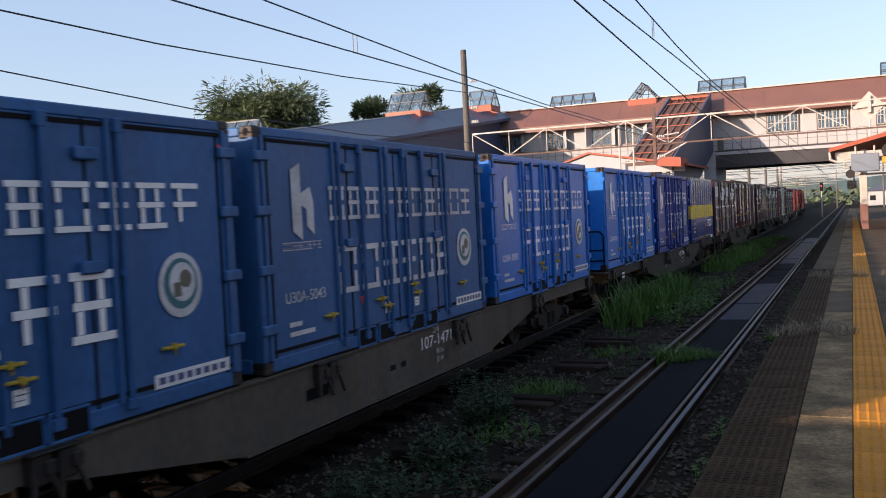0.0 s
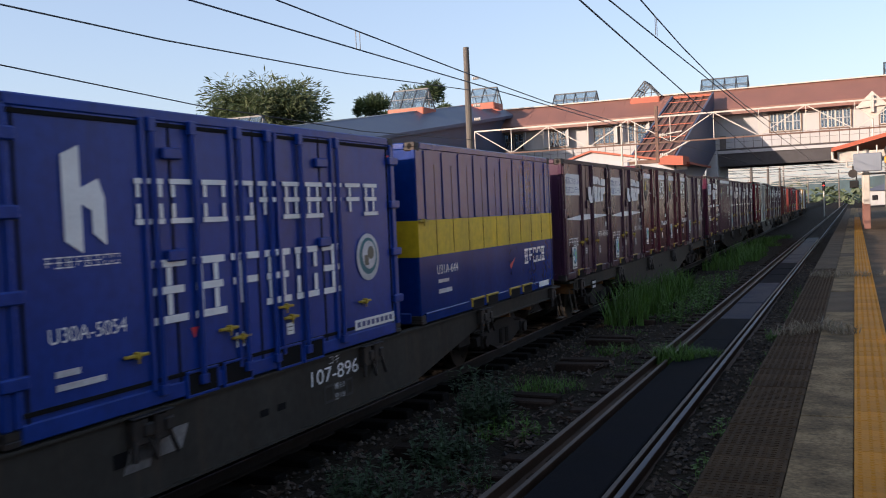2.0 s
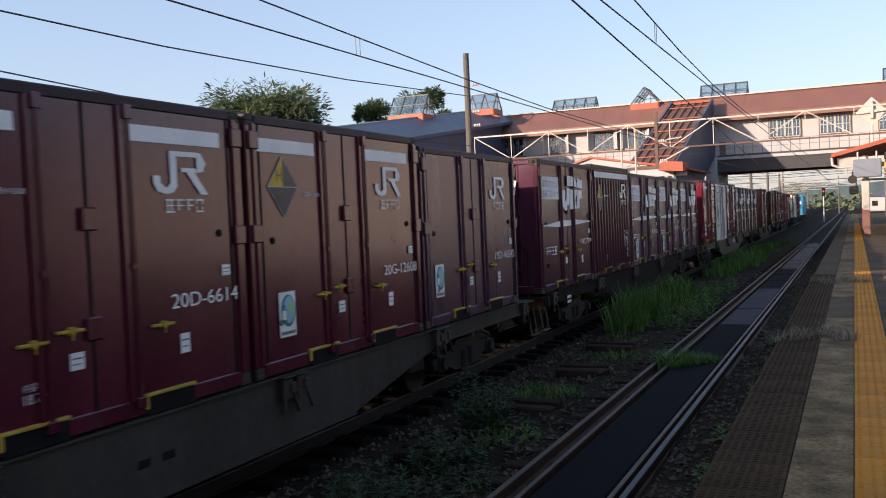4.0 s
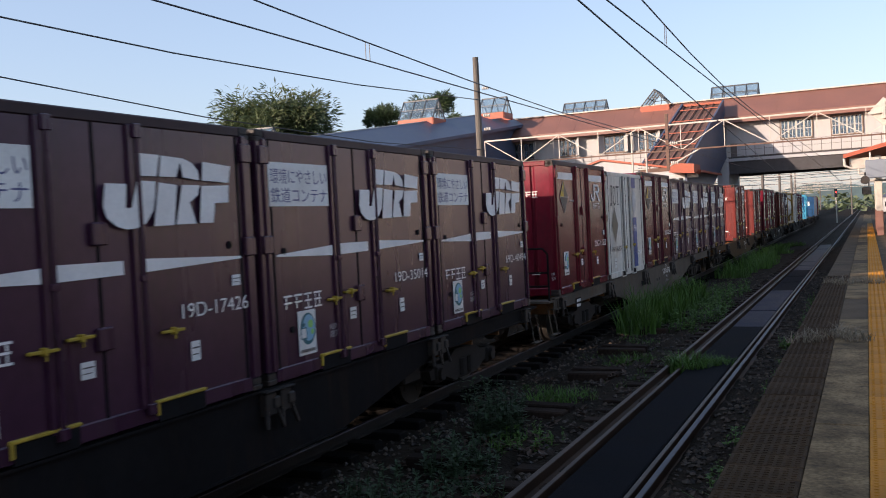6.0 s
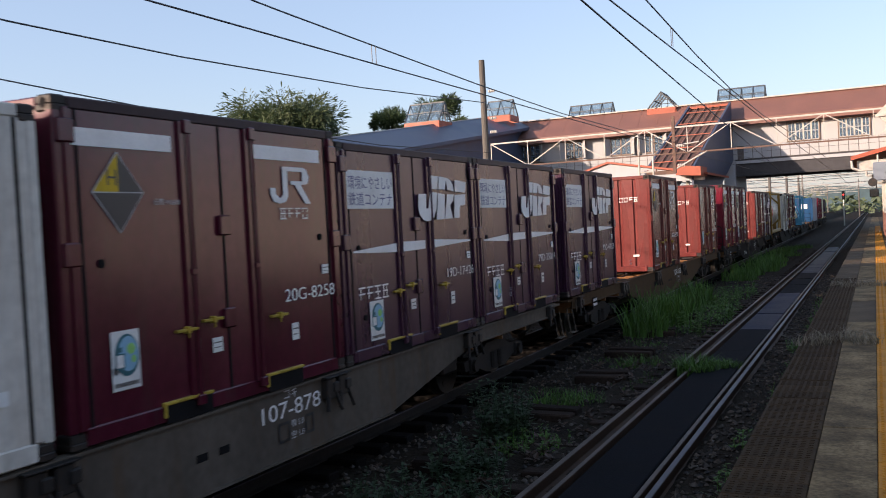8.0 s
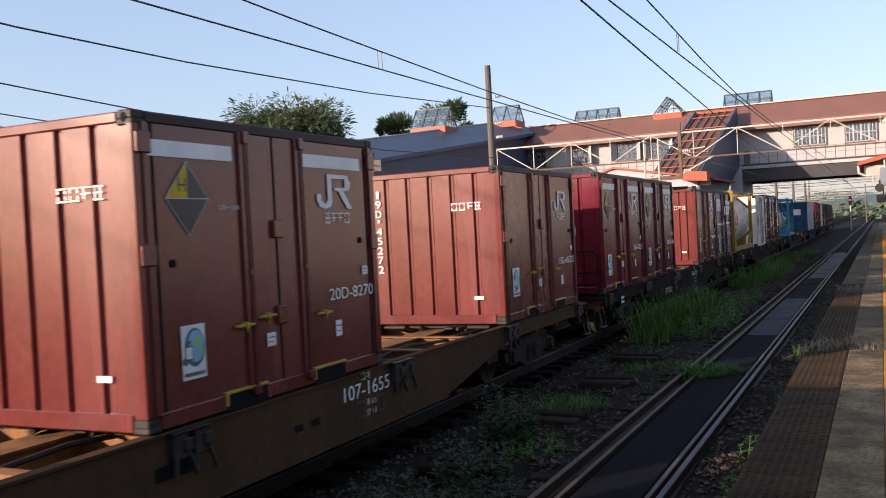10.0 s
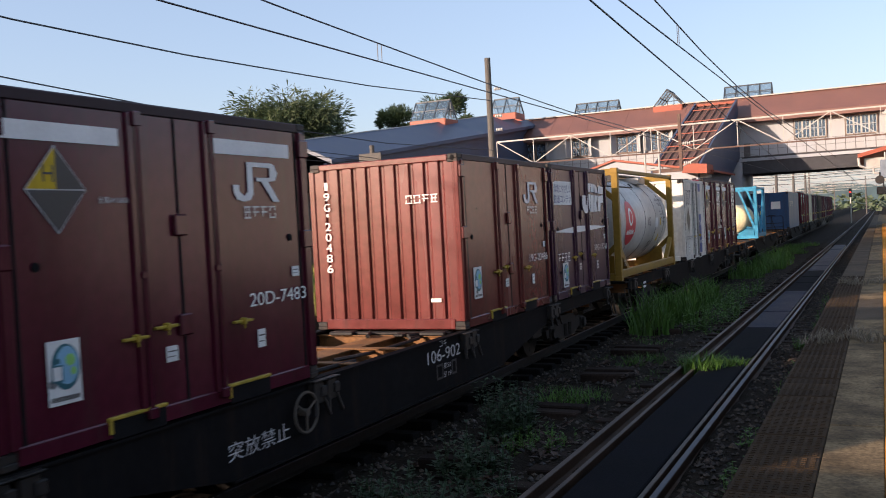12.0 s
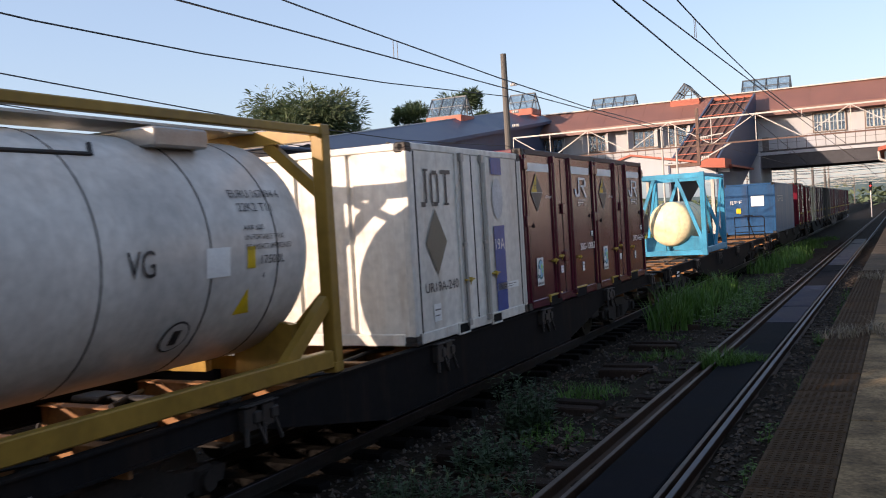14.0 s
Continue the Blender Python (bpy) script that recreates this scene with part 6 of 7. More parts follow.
    part("seal_strip", ledge, "seal", c)
    text_part("end_number", number[-4:], 0.11, end(-0.95, H * 0.84, L), "letter", c, width=0.42)
    return riding(c, s + L / 2, 1.02)


def box_banded(s):
    """The twenty-foot dark blue container with a yellow band and flat ribbed side."""
    L, H = 6.06, 2.47
    c = thing("freight_container", "dark blue twenty-foot container with a broad yellow band round it", "freight container", group="containers on the train")
    bm = bmesh.new()
    corrugated(bm, L, H, W2, ribs=5)
    part("body", bm, "deep_blue", c)
    frame_parts(c, L, H, "deep_blue")
    side_panel(c, L, H, "deep_blue", ((H * 0.37, "deep_blue"), (H * 0.57, "yellow_band")))
    bm = bmesh.new()
    box(bm, W2 - 0.1, W2 + 0.003, -L / 2 - 0.003, -L / 2 + 0.1, H * 0.37, H * 0.57)
    box(bm, W2 - 0.1, W2 + 0.003, L / 2 - 0.1, L / 2 + 0.003, H * 0.37, H * 0.57)
    box(bm, -W2 + 0.1, W2 - 0.1, -L / 2 + 0.012, -L / 2 + 0.022, H * 0.37, H * 0.57)
    part("yellow_band", bm, "yellow_band", c, "yellow band")
    rib = shared(("panel_joint", H), lambda bm: box(bm, 0, 0.003, -0.008, 0.008, H * 0.01, H * 0.52), "seal")
    up = shared(("panel_edge", "b"), lambda bm: chamfered(bm, 0, 0.022, -0.035, 0.035, 0.0, H * 0.43 - 0.12, 0.008), "deep_blue")
    for i in range(10):
        part("panel_edge", up, None, c).matrix_basis = pose(W2 - 0.014, -L / 2 + 0.3 + i * 0.6, H * 0.57 + 0.005)
    for i in range(9):
        part("panel_joint", rib, None, c).matrix_basis = pose(W2 - 0.008, -L / 2 + 0.62 + i * 0.6, H * 0.37 - 0.02)
    flat_shape("owner_word", bars(5, 0.27, 41, 0.9, 0.15), side(L / 2 - 1.72, H * 0.215), "letter", c, "plain white bars")
    flat_shape("red_streak", [[(3.55, H * 0.23), (3.85, H * 0.28), (3.62, H * 0.2)]], side(-L / 2, 0), "red_mark", c)
    text_part("number", "U31A-644", 0.13, side(-L / 2 + 0.55, H * 0.26), "letter", c, width=0.75)
    flat_shape("small_print", [rect(0.58, H * 0.21, 0.95, H * 0.23), rect(0.58, H * 0.15, 1.05, H * 0.175)], side(-L / 2, 0), "letter_dim", c)
    flat_shape("owner_plate", [rect(0, 0, 0.6, 0.1)], side(L / 2 - 0.95, H * 0.02), "label", c)
    lips(c, L, (0.335, 0.44, 0.62, 0.73), width=0.52)
    handles(c, L, H, ((0.02, 1.4),))
    return riding(c, s + L / 2, 1.02)


def box_long(s, L, colour, label):
    """A longer closed container further back."""
    H = 2.5
    c = thing("freight_container", label, "freight container", group="containers on the train")
    bm = bmesh.new()
    corrugated(bm, L, H, W2, ribs=1)
    part("body", bm, colour, c)
    frame_parts(c, L, H, colour)
    side_panel(c, L, H, colour)
    flat_shape("sign", [rect(-0.25, H * 0.55, 0.35, H * 0.75)], end(0.35, 0, L), "label", c)
    flat_shape("small_sign", [rect(-0.62, H * 0.42, -0.4, H * 0.52)], end(0, 0, L), "yellow_band", c)
    flat_shape("end_word", bars(3, 0.18, 12), end(-0.9, H * 0.6, L), "letter_dim", c)
    flat_shape("side_word", bars(7, 0.3, 14), side(-L / 2 + 1.0, H * 0.62), "letter_dim", c)
    return riding(c, s + L / 2, 1.02)


def tank(s, L, frame_mat, tank_mat, big=True):
    """A tank in an open frame of square tubes."""
    H, w = 2.59, 1.22
    label = "white tank in a yellow frame with a red side disc" if big else "cream tank in a light blue frame, empty deck before it"
    c = thing("tank_container", label, "tank container", group="containers on the train")
    pm = shared(("frame_post", frame_mat), lambda bm: chamfered(bm, -0.075, 0.075, -0.075, 0.075, 0.1, H - 0.1, 0.012), frame_mat)
    cm = shared(("corner_casting", frame_mat), lambda bm: chamfered(bm, -0.085, 0.085, -0.085, 0.085, 0, 0.118, 0.012), frame_mat)
    for sx in (-1, 1):
        for sy in (-1, 1):
            part("frame_post", pm, None, c).matrix_basis = pose(sx * (w - 0.075), sy * (L / 2 - 0.075), 0)
            for z in (0, H - 0.118):
                part("corner_casting", cm, None, c).matrix_basis = pose(sx * (w - 0.083), sy * (L / 2 - 0.083), z)
    for sy in (-1, 1):
        for z in (0.09, H - 0.09):
            bm = bmesh.new()
            strut(bm, (-w + 0.15, sy * (L / 2 - 0.08), z), (w - 0.15, sy * (L / 2 - 0.08), z), 0.13, 0.15)
            part("end_beam", bm, frame_mat, c)
        for sx in (-1, 1):
            bm = bmesh.new()
            if big:
                strut(bm, (sx * (w - 0.09), sy * (L / 2 - 0.15), 0.75), (sx * (w - 0.09), sy * (L / 2 - 0.95), 0.16), 0.1, 0.14)
                strut(bm, (sx * (w - 0.12), sy * (L / 2 - 0.08), H - 0.7), (sx * (w - 0.75), sy * (L / 2 - 0.08), H - 0.15), 0.09, 0.12)
                strut(bm, (sx * (w - 0.12), sy * (L / 2 - 0.08), 0.8), (sx * (w - 0.8), sy * (L / 2 - 0.08), 0.15), 0.09, 0.12)
            else:
                strut(bm, (sx * (w - 0.12), sy * (L / 2 - 0.08), 0.4), (sx * 0.35, sy * (L / 2 - 0.08), H - 0.15), 0.09, 0.1)
                strut(bm, (sx * (w - 0.09), sy * (L / 2 - 0.15), H - 0.2), (sx * (w - 0.09), sy * 0.2, 0.2), 0.08, 0.09)
            part("brace", bm, frame_mat, c)
    for sx in (-1, 1):
        bm = bmesh.new()
        chamfered(bm, sx * (w - 0.07) - 0.06, sx * (w - 0.07) + 0.06, -L / 2 + 0.16, L / 2 - 0.16, 0.06, 0.24, 0.012)
        part("bottom_beam", bm, frame_mat, c)
        bm = bmesh.new()
        chamfered(bm, sx * (w - 0.06) - 0.05, sx * (w - 0.06) + 0.05, -L / 2 + 0.16, L / 2 - 0.16, H - 0.12, H - 0.03, 0.012)
        part("top_beam", bm, frame_mat, c)
    # the tank: a turned body with domed ends
    r, zc, hl = (1.12, 1.35, L / 2 - 0.12) if big else (0.72, 1.0, L / 2 - 0.35)
    prof = [(-hl, 0.02), (-hl + 0.02, r * 0.35), (-hl + 0.06, r * 0.64), (-hl + 0.13, r * 0.85), (-hl + 0.22, r * 0.96), (-hl + 0.33, r)]
    prof += [(hl - (y + hl), rr) for y, rr in [(p[0], p[1]) for p in prof[::-1]]]
    bm = bmesh.new()
    n = 48
    rings = [[bm.verts.new((rr * math.cos(2 * math.pi * i / n), y, zc + rr * math.sin(2 * math.pi * i / n))) for i in range(n)] for y, rr in prof]
    for a, b in zip(rings, rings[1:]):
        for i in range(n):
            j = (i + 1) % n
            bm.faces.new((a[i], a[j], b[j], b[i]))
    bm.faces.new(rings[0])
    bm.faces.new(rings[-1][::-1])
    shell = part("tank_shell", bm, tank_mat, c)
    smooth(shell.data)
    for y in (-hl * 0.52, hl * 0.0, hl * 0.42, hl * 0.74):
        bm = bmesh.new()
        m_ = 40
        a_ = [[bm.verts.new(((r + dr) * math.cos(2 * math.pi * i / m_), y + dy, zc + (r + dr) * math.sin(2 * math.pi * i / m_))) for i in range(m_)] for dr, dy in ((0.0, -0.007), (0.005, -0.007), (0.005, 0.007), (0.0, 0.007))]
        for p_, q_ in zip(a_, a_[1:]):
            for i in range(m_):
                j = (i + 1) % m_
                bm.faces.new((p_[i], p_[j], q_[j], q_[i]))
        part("band", bm, "steel" if big else frame_mat, shell)
    for sy in (-1, 1):
        for sx in (-1, 1):
            bm = bmesh.new()
            prism(bm, [(0.2, 0.05), (0.95, 0.05), (0.95, 0.55), (0.55, 0.62), (0.2, 0.42)], lambda u, v, d, sx=sx, sy=sy: (sx * u, sy * (hl - 0.35) + d - 0.05, v), 0.1)
            part("saddle", bm, frame_mat, c)
    if big:
        bm = bmesh.new()
        box(bm, -0.35, 0.35, -L / 2 + 0.1, L / 2 - 0.1, H - 0.03, H - 0.005)
        part("walkway", bm, "grey_steel", c)
        for y in (-2.1, 1.4):
            bm = bmesh.new()
            chamfered(bm, -0.55, 0.75, y - 0.35, y + 0.35, H - 0.28, H - 0.1, 0.02)
            part("manhole_box", bm, "grey_steel", c)
        bm = bmesh.new()
        for x in (0.52, 0.9):
            strut(bm, (x, -L / 2 - 0.0, 0.2), (x, -L / 2 - 0.0, H - 0.15), 0.04, 0.03)
        for i in range(8):
            rod(bm, (0.52, -L / 2, 0.4 + i * 0.28), (0.9, -L / 2, 0.4 + i * 0.28), 0.014, 6)
        part("ladder", bm, "grey_steel", c)
        bm = bmesh.new()
        rod(bm, (0.72, -L / 2 + 0.5, H - 0.38), (0.72, 0.35, H - 0.38), 0.022, 8)
        rod(bm, (0.72, 0.35, H - 0.38), (0.6, 0.45, H - 0.28), 0.022, 8)
        part("air_line", bm, "steel", c, "dark pipe along the tank's shoulder")
        around = lambda yy, a0: (lambda u, v: ((r + 0.012) * math.cos((v + a0) / r), yy + u, zc + (r + 0.012) * math.sin((v + a0) / r)))

        def wrapped(name, polys, yy, a0, mat, lift=0.0):
            v, f = [], []
            for pts in polys:
                b = len(v)
                cu, cv = sum(p[0] for p in pts) / len(pts), sum(p[1] for p in pts) / len(pts)
                k = len(pts)
                for fr_ in (1.0, 0.75, 0.5, 0.25):
                    v += [((r + 0.008 + lift) * math.cos((cv + (q - cv) * fr_ + a0) / r), yy + cu + (p - cu) * fr_, zc + (r + 0.008 + lift) * math.sin((cv + (q - cv) * fr_ + a0) / r)) for p, q in pts]
                v.append(((r + 0.008 + lift) * math.cos((cv + a0) / r), yy + cu, zc + (r + 0.008 + lift) * math.sin((cv + a0) / r)))
                for ring_ in range(3):
                    for i in range(k):
                        j = (i + 1) % k
                        f.append((b + ring_ * k + i, b + ring_ * k + j, b + ring_ * k + k + j, b + ring_ * k + k + i))
                for i in range(k):
                    f.append((b + 3 * k + i, b + 3 * k + (i + 1) % k, b + 4 * k))
            me = bpy.data.meshes.new(name)
            me.from_pydata(v, [], f)
            me.materials.append(M[mat])
            return part(name, me, None, shell)
        wrapped("red_disc", [disc(0, -0.05, 0.5, 30, 0.55)], -L / 2 + 1.5, 0.0, "red_mark")
        wrapped("disc_mark", [disc(0, 0.1, 0.2, 20, 0.22)], -L / 2 + 1.5, 0.0, "letter", 0.003)
        wrapped("disc_mark", [disc(0.02, 0.1, 0.13, 20, 0.15)], -L / 2 + 1.5, 0.0, "red_mark", 0.006)
        wrapped("disc_word", [rect(-0.36 + 0.08 * i, -0.33, -0.3 + 0.08 * i, -0.23 + 0.04 * (i in (3, 6))) for i in range(9)], -L / 2 + 1.5, 0.0, "letter", 0.003)
        for body, hgt, u, v, wd in (("VG", 0.22, 3.36, -0.16, 0.3), ("EURU 167894 4", 0.085, 4.45, 0.5, 0.75), ("22K2 T11", 0.085, 4.5, 0.36, 0.5), ("AAR 600", 0.05, 4.5, 0.18, 0.3),
                                    ("UN PORTABLE TANK", 0.05, 4.5, 0.09, 0.6), ("TC IMPACT APPROVED", 0.05, 4.5, 0.0, 0.7), ("17500L", 0.08, 4.72, -0.14, 0.36), ("4", 0.06, 4.74, -0.28, 0.04)):
            text_part("lettering", body, hgt, around(-L / 2 + u + (0.32 if u > 4 else 0.0), v), "letter_dark", shell, width=wd)
        wrapped("label", [rect(0, 0, 0.32, 0.26)], -L / 2 + 4.28, -0.22, "label", 0.002)
        wrapped("warning_label", [[(0, 0), (0.24, 0), (0.12, 0.26)]], -L / 2 + 4.76, -0.62, "yellow_band")
        wrapped("warning_label", [rect(0, 0, 0.12, 0.2)], -L / 2 + 4.84, -0.17, "yellow_band")
        wrapped("drain_mark", [disc(0, 0, 0.17, 18), ], -L / 2 + 4.08, -0.76, "letter_dark")
        wrapped("drain_mark", [disc(0, 0, 0.15, 18), ], -L / 2 + 4.08, -0.76, "tank_white", 0.003)
        wrapped("drain_mark", [rect(-0.05, -0.08, 0.05, 0.08)], -L / 2 + 4.08, -0.76, "letter_dark", 0.006)
    return riding(c, s + L / 2, 1.02)


# ---- flat wagons ----
WHEELSETS = []


def wagon(s, mat, number=None, rail_end=None, brake_wheel=False, note=False, plates=False):
    """A bogie flat wagon for containers: fish-bellied sides, cross beams, two bogies."""
    tint = {"wagon_grey": "grey", "wagon_tan": "rusty brown", "wagon_dark": "dark grey", "wagon_green": "grey-green"}[mat]
    c = thing("flat_wagon", f"{tint} bogie flat wagon with fish-bellied side beams, dusty and rust-stained", "flat wagon", group="wagons of the train")
    hw = 1.24
    out = [(-9.7, 1.0), (-9.7, 0.8), (-5.95, 0.8), (-3.3, 0.32), (3.3, 0.32), (5.95, 0.8), (9.7, 0.8), (9.7, 1.0)]
    for sx in (1, -1):
        def web(bm, sx=sx):
            prism(bm, out, lambda u, v, d: (sx * (hw - 0.03) - sx * d, u, v), 0.02)

        def flange(bm, y0, y1, z, deep, sx=sx):
            box(bm, min(sx * (hw - deep), sx * hw), max(sx * (hw - deep), sx * hw), y0, y1, z, z + 0.022)
        for y0, y1, z, deep in ((-9.7, 9.7, 0.987, 0.12), (-9.7, -5.95, 0.785, 0.1), (5.95, 9.7, 0.785, 0.1), (-3.3, 3.3, 0.305, 0.1)):
            part("flange", shared(("flange", mat, sx, y0, z), lambda bm, q=(y0, y1, z, deep): flange(bm, *q), mat), None, c)
        me = shared(("side_beam", mat, sx), web, mat)
        part("side_beam", me, None, c)
    mid = shared(("centre_beam", "all"), lambda bm: (box(bm, -0.14, 0.14, -9.9, 9.9, 0.62, 0.93), box(bm, -0.2, 0.2, -9.9, 9.9, 0.925, 0.945)), "deck_rust")
    part("centre_beam", mid, None, c)
    cross = shared(("cross_beam", "all"), lambda bm: (box(bm, -hw + 0.06, hw - 0.06, -0.02, 0.02, 0.7, 0.94), box(bm, -hw + 0.06, hw - 0.06, -0.075, 0.075, 0.94, 0.956)), "deck_rust")
    for y in (-9.6, -8.2, -7.1, -5.9, -4.6, -3.2, -1.9, -0.6, 0.6, 1.9, 3.2, 4.6, 5.9, 7.1, 8.2, 9.6):
        part("cross_beam", cross, None, c, "rusty cross beam").matrix_basis = pose(0, y, 0)
    lash = shared(("twist_lock", "all"), lambda bm: (chamfered(bm, -0.1, 0.1, -0.12, 0.12, 0.985, 1.0, 0.004), chamfered(bm, -0.02, 0.07, -0.09, 0.09, 0.76, 0.98, 0.012), chamfered(bm, 0.0, 0.09, 0.02, 0.13, 0.82, 0.93, 0.012), rod(bm, (0.06, 0.07, 0.85), (0.09, 0.15, 0.62), 0.02, 6), rod(bm, (0.06, -0.07, 0.8), (0.07, -0.09, 0.64), 0.025, 6)), "steel")
    for sx in (1, -1):
        for y in (-9.3, -5.75, -5.5, -1.95, -1.7, 1.85, 2.1, 5.6, 5.85, 9.3):
            part("twist_lock", lash, None, c).matrix_basis = pose(sx * (hw - 0.02), y, 0, 0, 0, 0 if sx > 0 else 180)
    # folded container guides, levers and brake rods lying across the deck
    guide = shared(("container_guide", "all"), lambda bm: (chamfered(bm, -1.0, 1.0, -0.07, 0.07, 0.955, 1.0, 0.012), chamfered(bm, -0.95, -0.55, -0.16, 0.16, 0.955, 1.012, 0.015),
                                                           chamfered(bm, 0.55, 0.95, -0.16, 0.16, 0.955, 1.012, 0.015), rod(bm, (0.45, -0.3, 0.975), (0.75, 0.42, 0.985), 0.03, 8), rod(bm, (-0.5, 0.35, 0.975), (-0.15, -0.4, 0.98), 0.03, 8),
                                                           chamfered(bm, 0.2, 0.36, -0.28, 0.3, 0.955, 0.995, 0.012)), "steel")
    for y in (-5.6, -1.8, 1.95, 5.7):
        part("container_guide", guide, None, c, "dark folded container guide").matrix_basis = pose(0, y, 0)
    tray = shared(("deck_pan", "all"), lambda bm: box(bm, -hw + 0.08, hw - 0.08, -6.0, 6.0, 0.66, 0.68), "bogie")
    part("deck_pan", tray, None, c, "dusty dark floor pan between the beams")
    hose = shared(("air_pipe", "all"), lambda bm: [rod(bm, (0.5, -9.4 + i, 0.9 + 0.05 * (i % 2)), (0.5 + 0.15 * (i % 3), -8.4 + i, 0.9 + 0.05 * ((i + 1) % 2)), 0.025, 6) for i in range(18)], "steel")
    part("air_pipe", hose, None, c)
    cp = shared(("coupler", "all"), lambda bm: (chamfered(bm, -0.09, 0.09, 0, 0.42, 0.78, 0.98, 0.02), chamfered(bm, -0.16, 0.16, 0.3, 0.5, 0.76, 1.0, 0.03)), "steel")
    part("coupler", cp, None, c).matrix_basis = pose(0, 9.72, 0)
    part("coupler", cp, None, c).matrix_basis = pose(0, -9.72, 0, 0, 0, 180)
    frame_me = shared(("side_frame", "bogie"), lambda bm: (prism(bm, [(-1.25, 0.5), (-1.2, 0.36), (-0.75, 0.36), (-0.4, 0.24), (0.4, 0.24), (0.75, 0.36), (1.2, 0.36), (1.25, 0.5), (0.6, 0.56), (0.35, 0.68), (-0.35, 0.68), (-0.6, 0.56)], lambda u, v, d: (-0.07 + d, u, v), 0.14),
                                                             rod(bm, (0.05, -0.14, 0.28), (0.05, -0.14, 0.52), 0.075, 10), rod(bm, (0.05, 0.14, 0.28), (0.05, 0.14, 0.52), 0.075, 10)), "bogie")
    axle_box = shared(("axle_box", "bogie"), lambda bm: (chamfered(bm, -0.08, 0.1, -0.13, 0.13, 0.29, 0.55, 0.03), rod(bm, (0.08, 0, 0.42), (0.15, 0, 0.42), 0.09, 12)), "bogie")
    bol = shared(("bolster", "bogie"), lambda bm: chamfered(bm, -0.95, 0.95, -0.2, 0.2, 0.5, 0.78, 0.03), "bogie")
    shoe = shared(("brake_shoe", "bogie"), lambda bm: (chamfered(bm, -0.06, 0.06, -0.05, 0.05, 0.25, 0.62, 0.015), strut(bm, (0, 0, 0.6), (0, 0.05, 0.8), 0.05, 0.05)), "bogie")

    def wheels(bm):
        for sx in (-1, 1):
            x = sx * 0.56
            for a, b, r_ in ((x - 0.065, x + 0.065, 0.405), (x - sx * 0.065, x - sx * 0.09, 0.432)):
                rod(bm, (a, 0, 0), (b, 0, 0), r_, 24)
            rod(bm, (x + sx * 0.06, 0, 0), (x + sx * 0.09, 0, 0), 0.16, 12)
            for k in range(4):
                a = math.pi / 2 * k
                rod(bm, (x + sx * 0.06, 0.27 * math.cos(a), 0.27 * math.sin(a)), (x + sx * 0.075, 0.27 * math.cos(a), 0.27 * math.sin(a)), 0.05, 8)
        rod(bm, (-0.9, 0, 0), (0.9, 0, 0), 0.075, 10)
    ws = shared(("wheelset", "all"), wheels, "tyre")
    for yb in (-7.1, 7.1):
        bg = part("bogie", bol, None, c, "dusty iron bogie")
        bg.matrix_basis = pose(0, yb, 0)
        for sx in (-1, 1):
            part("side_frame", frame_me, None, bg).matrix_basis = pose(sx * 0.98, 0, 0, 0, 0, 0 if sx > 0 else 180)
            for dy in (-0.95, 0.95):
                part("axle_box", axle_box, None, bg).matrix_basis = pose(sx * 0.98, dy, 0, 0, 0, 0 if sx > 0 else 180)
                part("brake_shoe", shoe, None, bg).matrix_basis = pose(sx * 0.62, dy * 0.5, 0)
        for dy in (-0.95, 0.95):
            w_ = part("wheelset", ws, None, c, "worn steel wheelset")
            w_.matrix_basis = pose(0, yb + dy, 0.405)
            WHEELSETS.append((w_, yb + dy))
    for nm, build in (("control_valve", lambda bm: chamfered(bm, 0.55, 1.1, 5.0, 5.5, 0.45, 0.78, 0.03)),
                      ("air_reservoir", lambda bm: rod(bm, (0.7, -5.6, 0.6), (0.7, -4.6, 0.6), 0.16, 12)),
                      ("brake_cylinder", lambda bm: rod(bm, (0.9, 8.5, 0.7), (0.9, 8.9, 0.7), 0.12, 10)),
                      ("brake_rod", lambda bm: strut(bm, (0.9, 6.2, 0.72), (0.9, 5.5, 0.6), 0.05, 0.05))):
        part(nm, shared((nm, "all"), build, "bogie"), None, c)
    plate = shared(("load_plate", "all"), lambda bm: box(bm, 0, 0.008, -0.17, 0.17, -0.1, 0.1), "wagon_dark")
    pl = part("load_plate", plate, None, c)
    pl.matrix_basis = pose(hw + 0.002, -8.2, 0.9 - 0.12)
    flat_shape("plate_print", [rect(-0.14, 0.02, 0.14, 0.075), rect(-0.14, -0.075, 0.14, -0.02)], lambda u, v: (0.012, u, v), "letter_dim", pl)
    tag = lambda u, v: (hw - 0.022, u, v)
    if number:
        text_part("wagon_number", number, 0.16, lambda u, v: (hw - 0.022, 0.7 + u, 0.72 + v), "letter" if mat != "wagon_dark" else "letter_dim", c, width=1.02)
        text_part("wagon_class", "コキ", 0.1, lambda u, v: (hw - 0.022, 1.08 + u, 0.9 + v - 0.005), "letter_dim", c, width=0.22)
        for w_, z_ in (("積 5.0", 0.6), ("空 1.8", 0.49)):
            text_part("load_note", w_, 0.075, lambda u, v, z_=z_: (hw - 0.022, 1.175 + u, z_ + v), "letter_dim", c, width=0.22)
        flat_shape("number_frames", [rect(0.95, 0.48, 0.98, 0.68), rect(1.12, 0.48, 1.15, 0.68), rect(0.98, 0.48, 1.12, 0.51), rect(0.98, 0.65, 1.12, 0.68), rect(1.42, 0.48, 1.45, 0.68), rect(1.55, 0.48, 1.58, 0.68), rect(1.45, 0.48, 1.55, 0.51), rect(1.45, 0.65, 1.55, 0.68)], tag, "letter_dark", c)
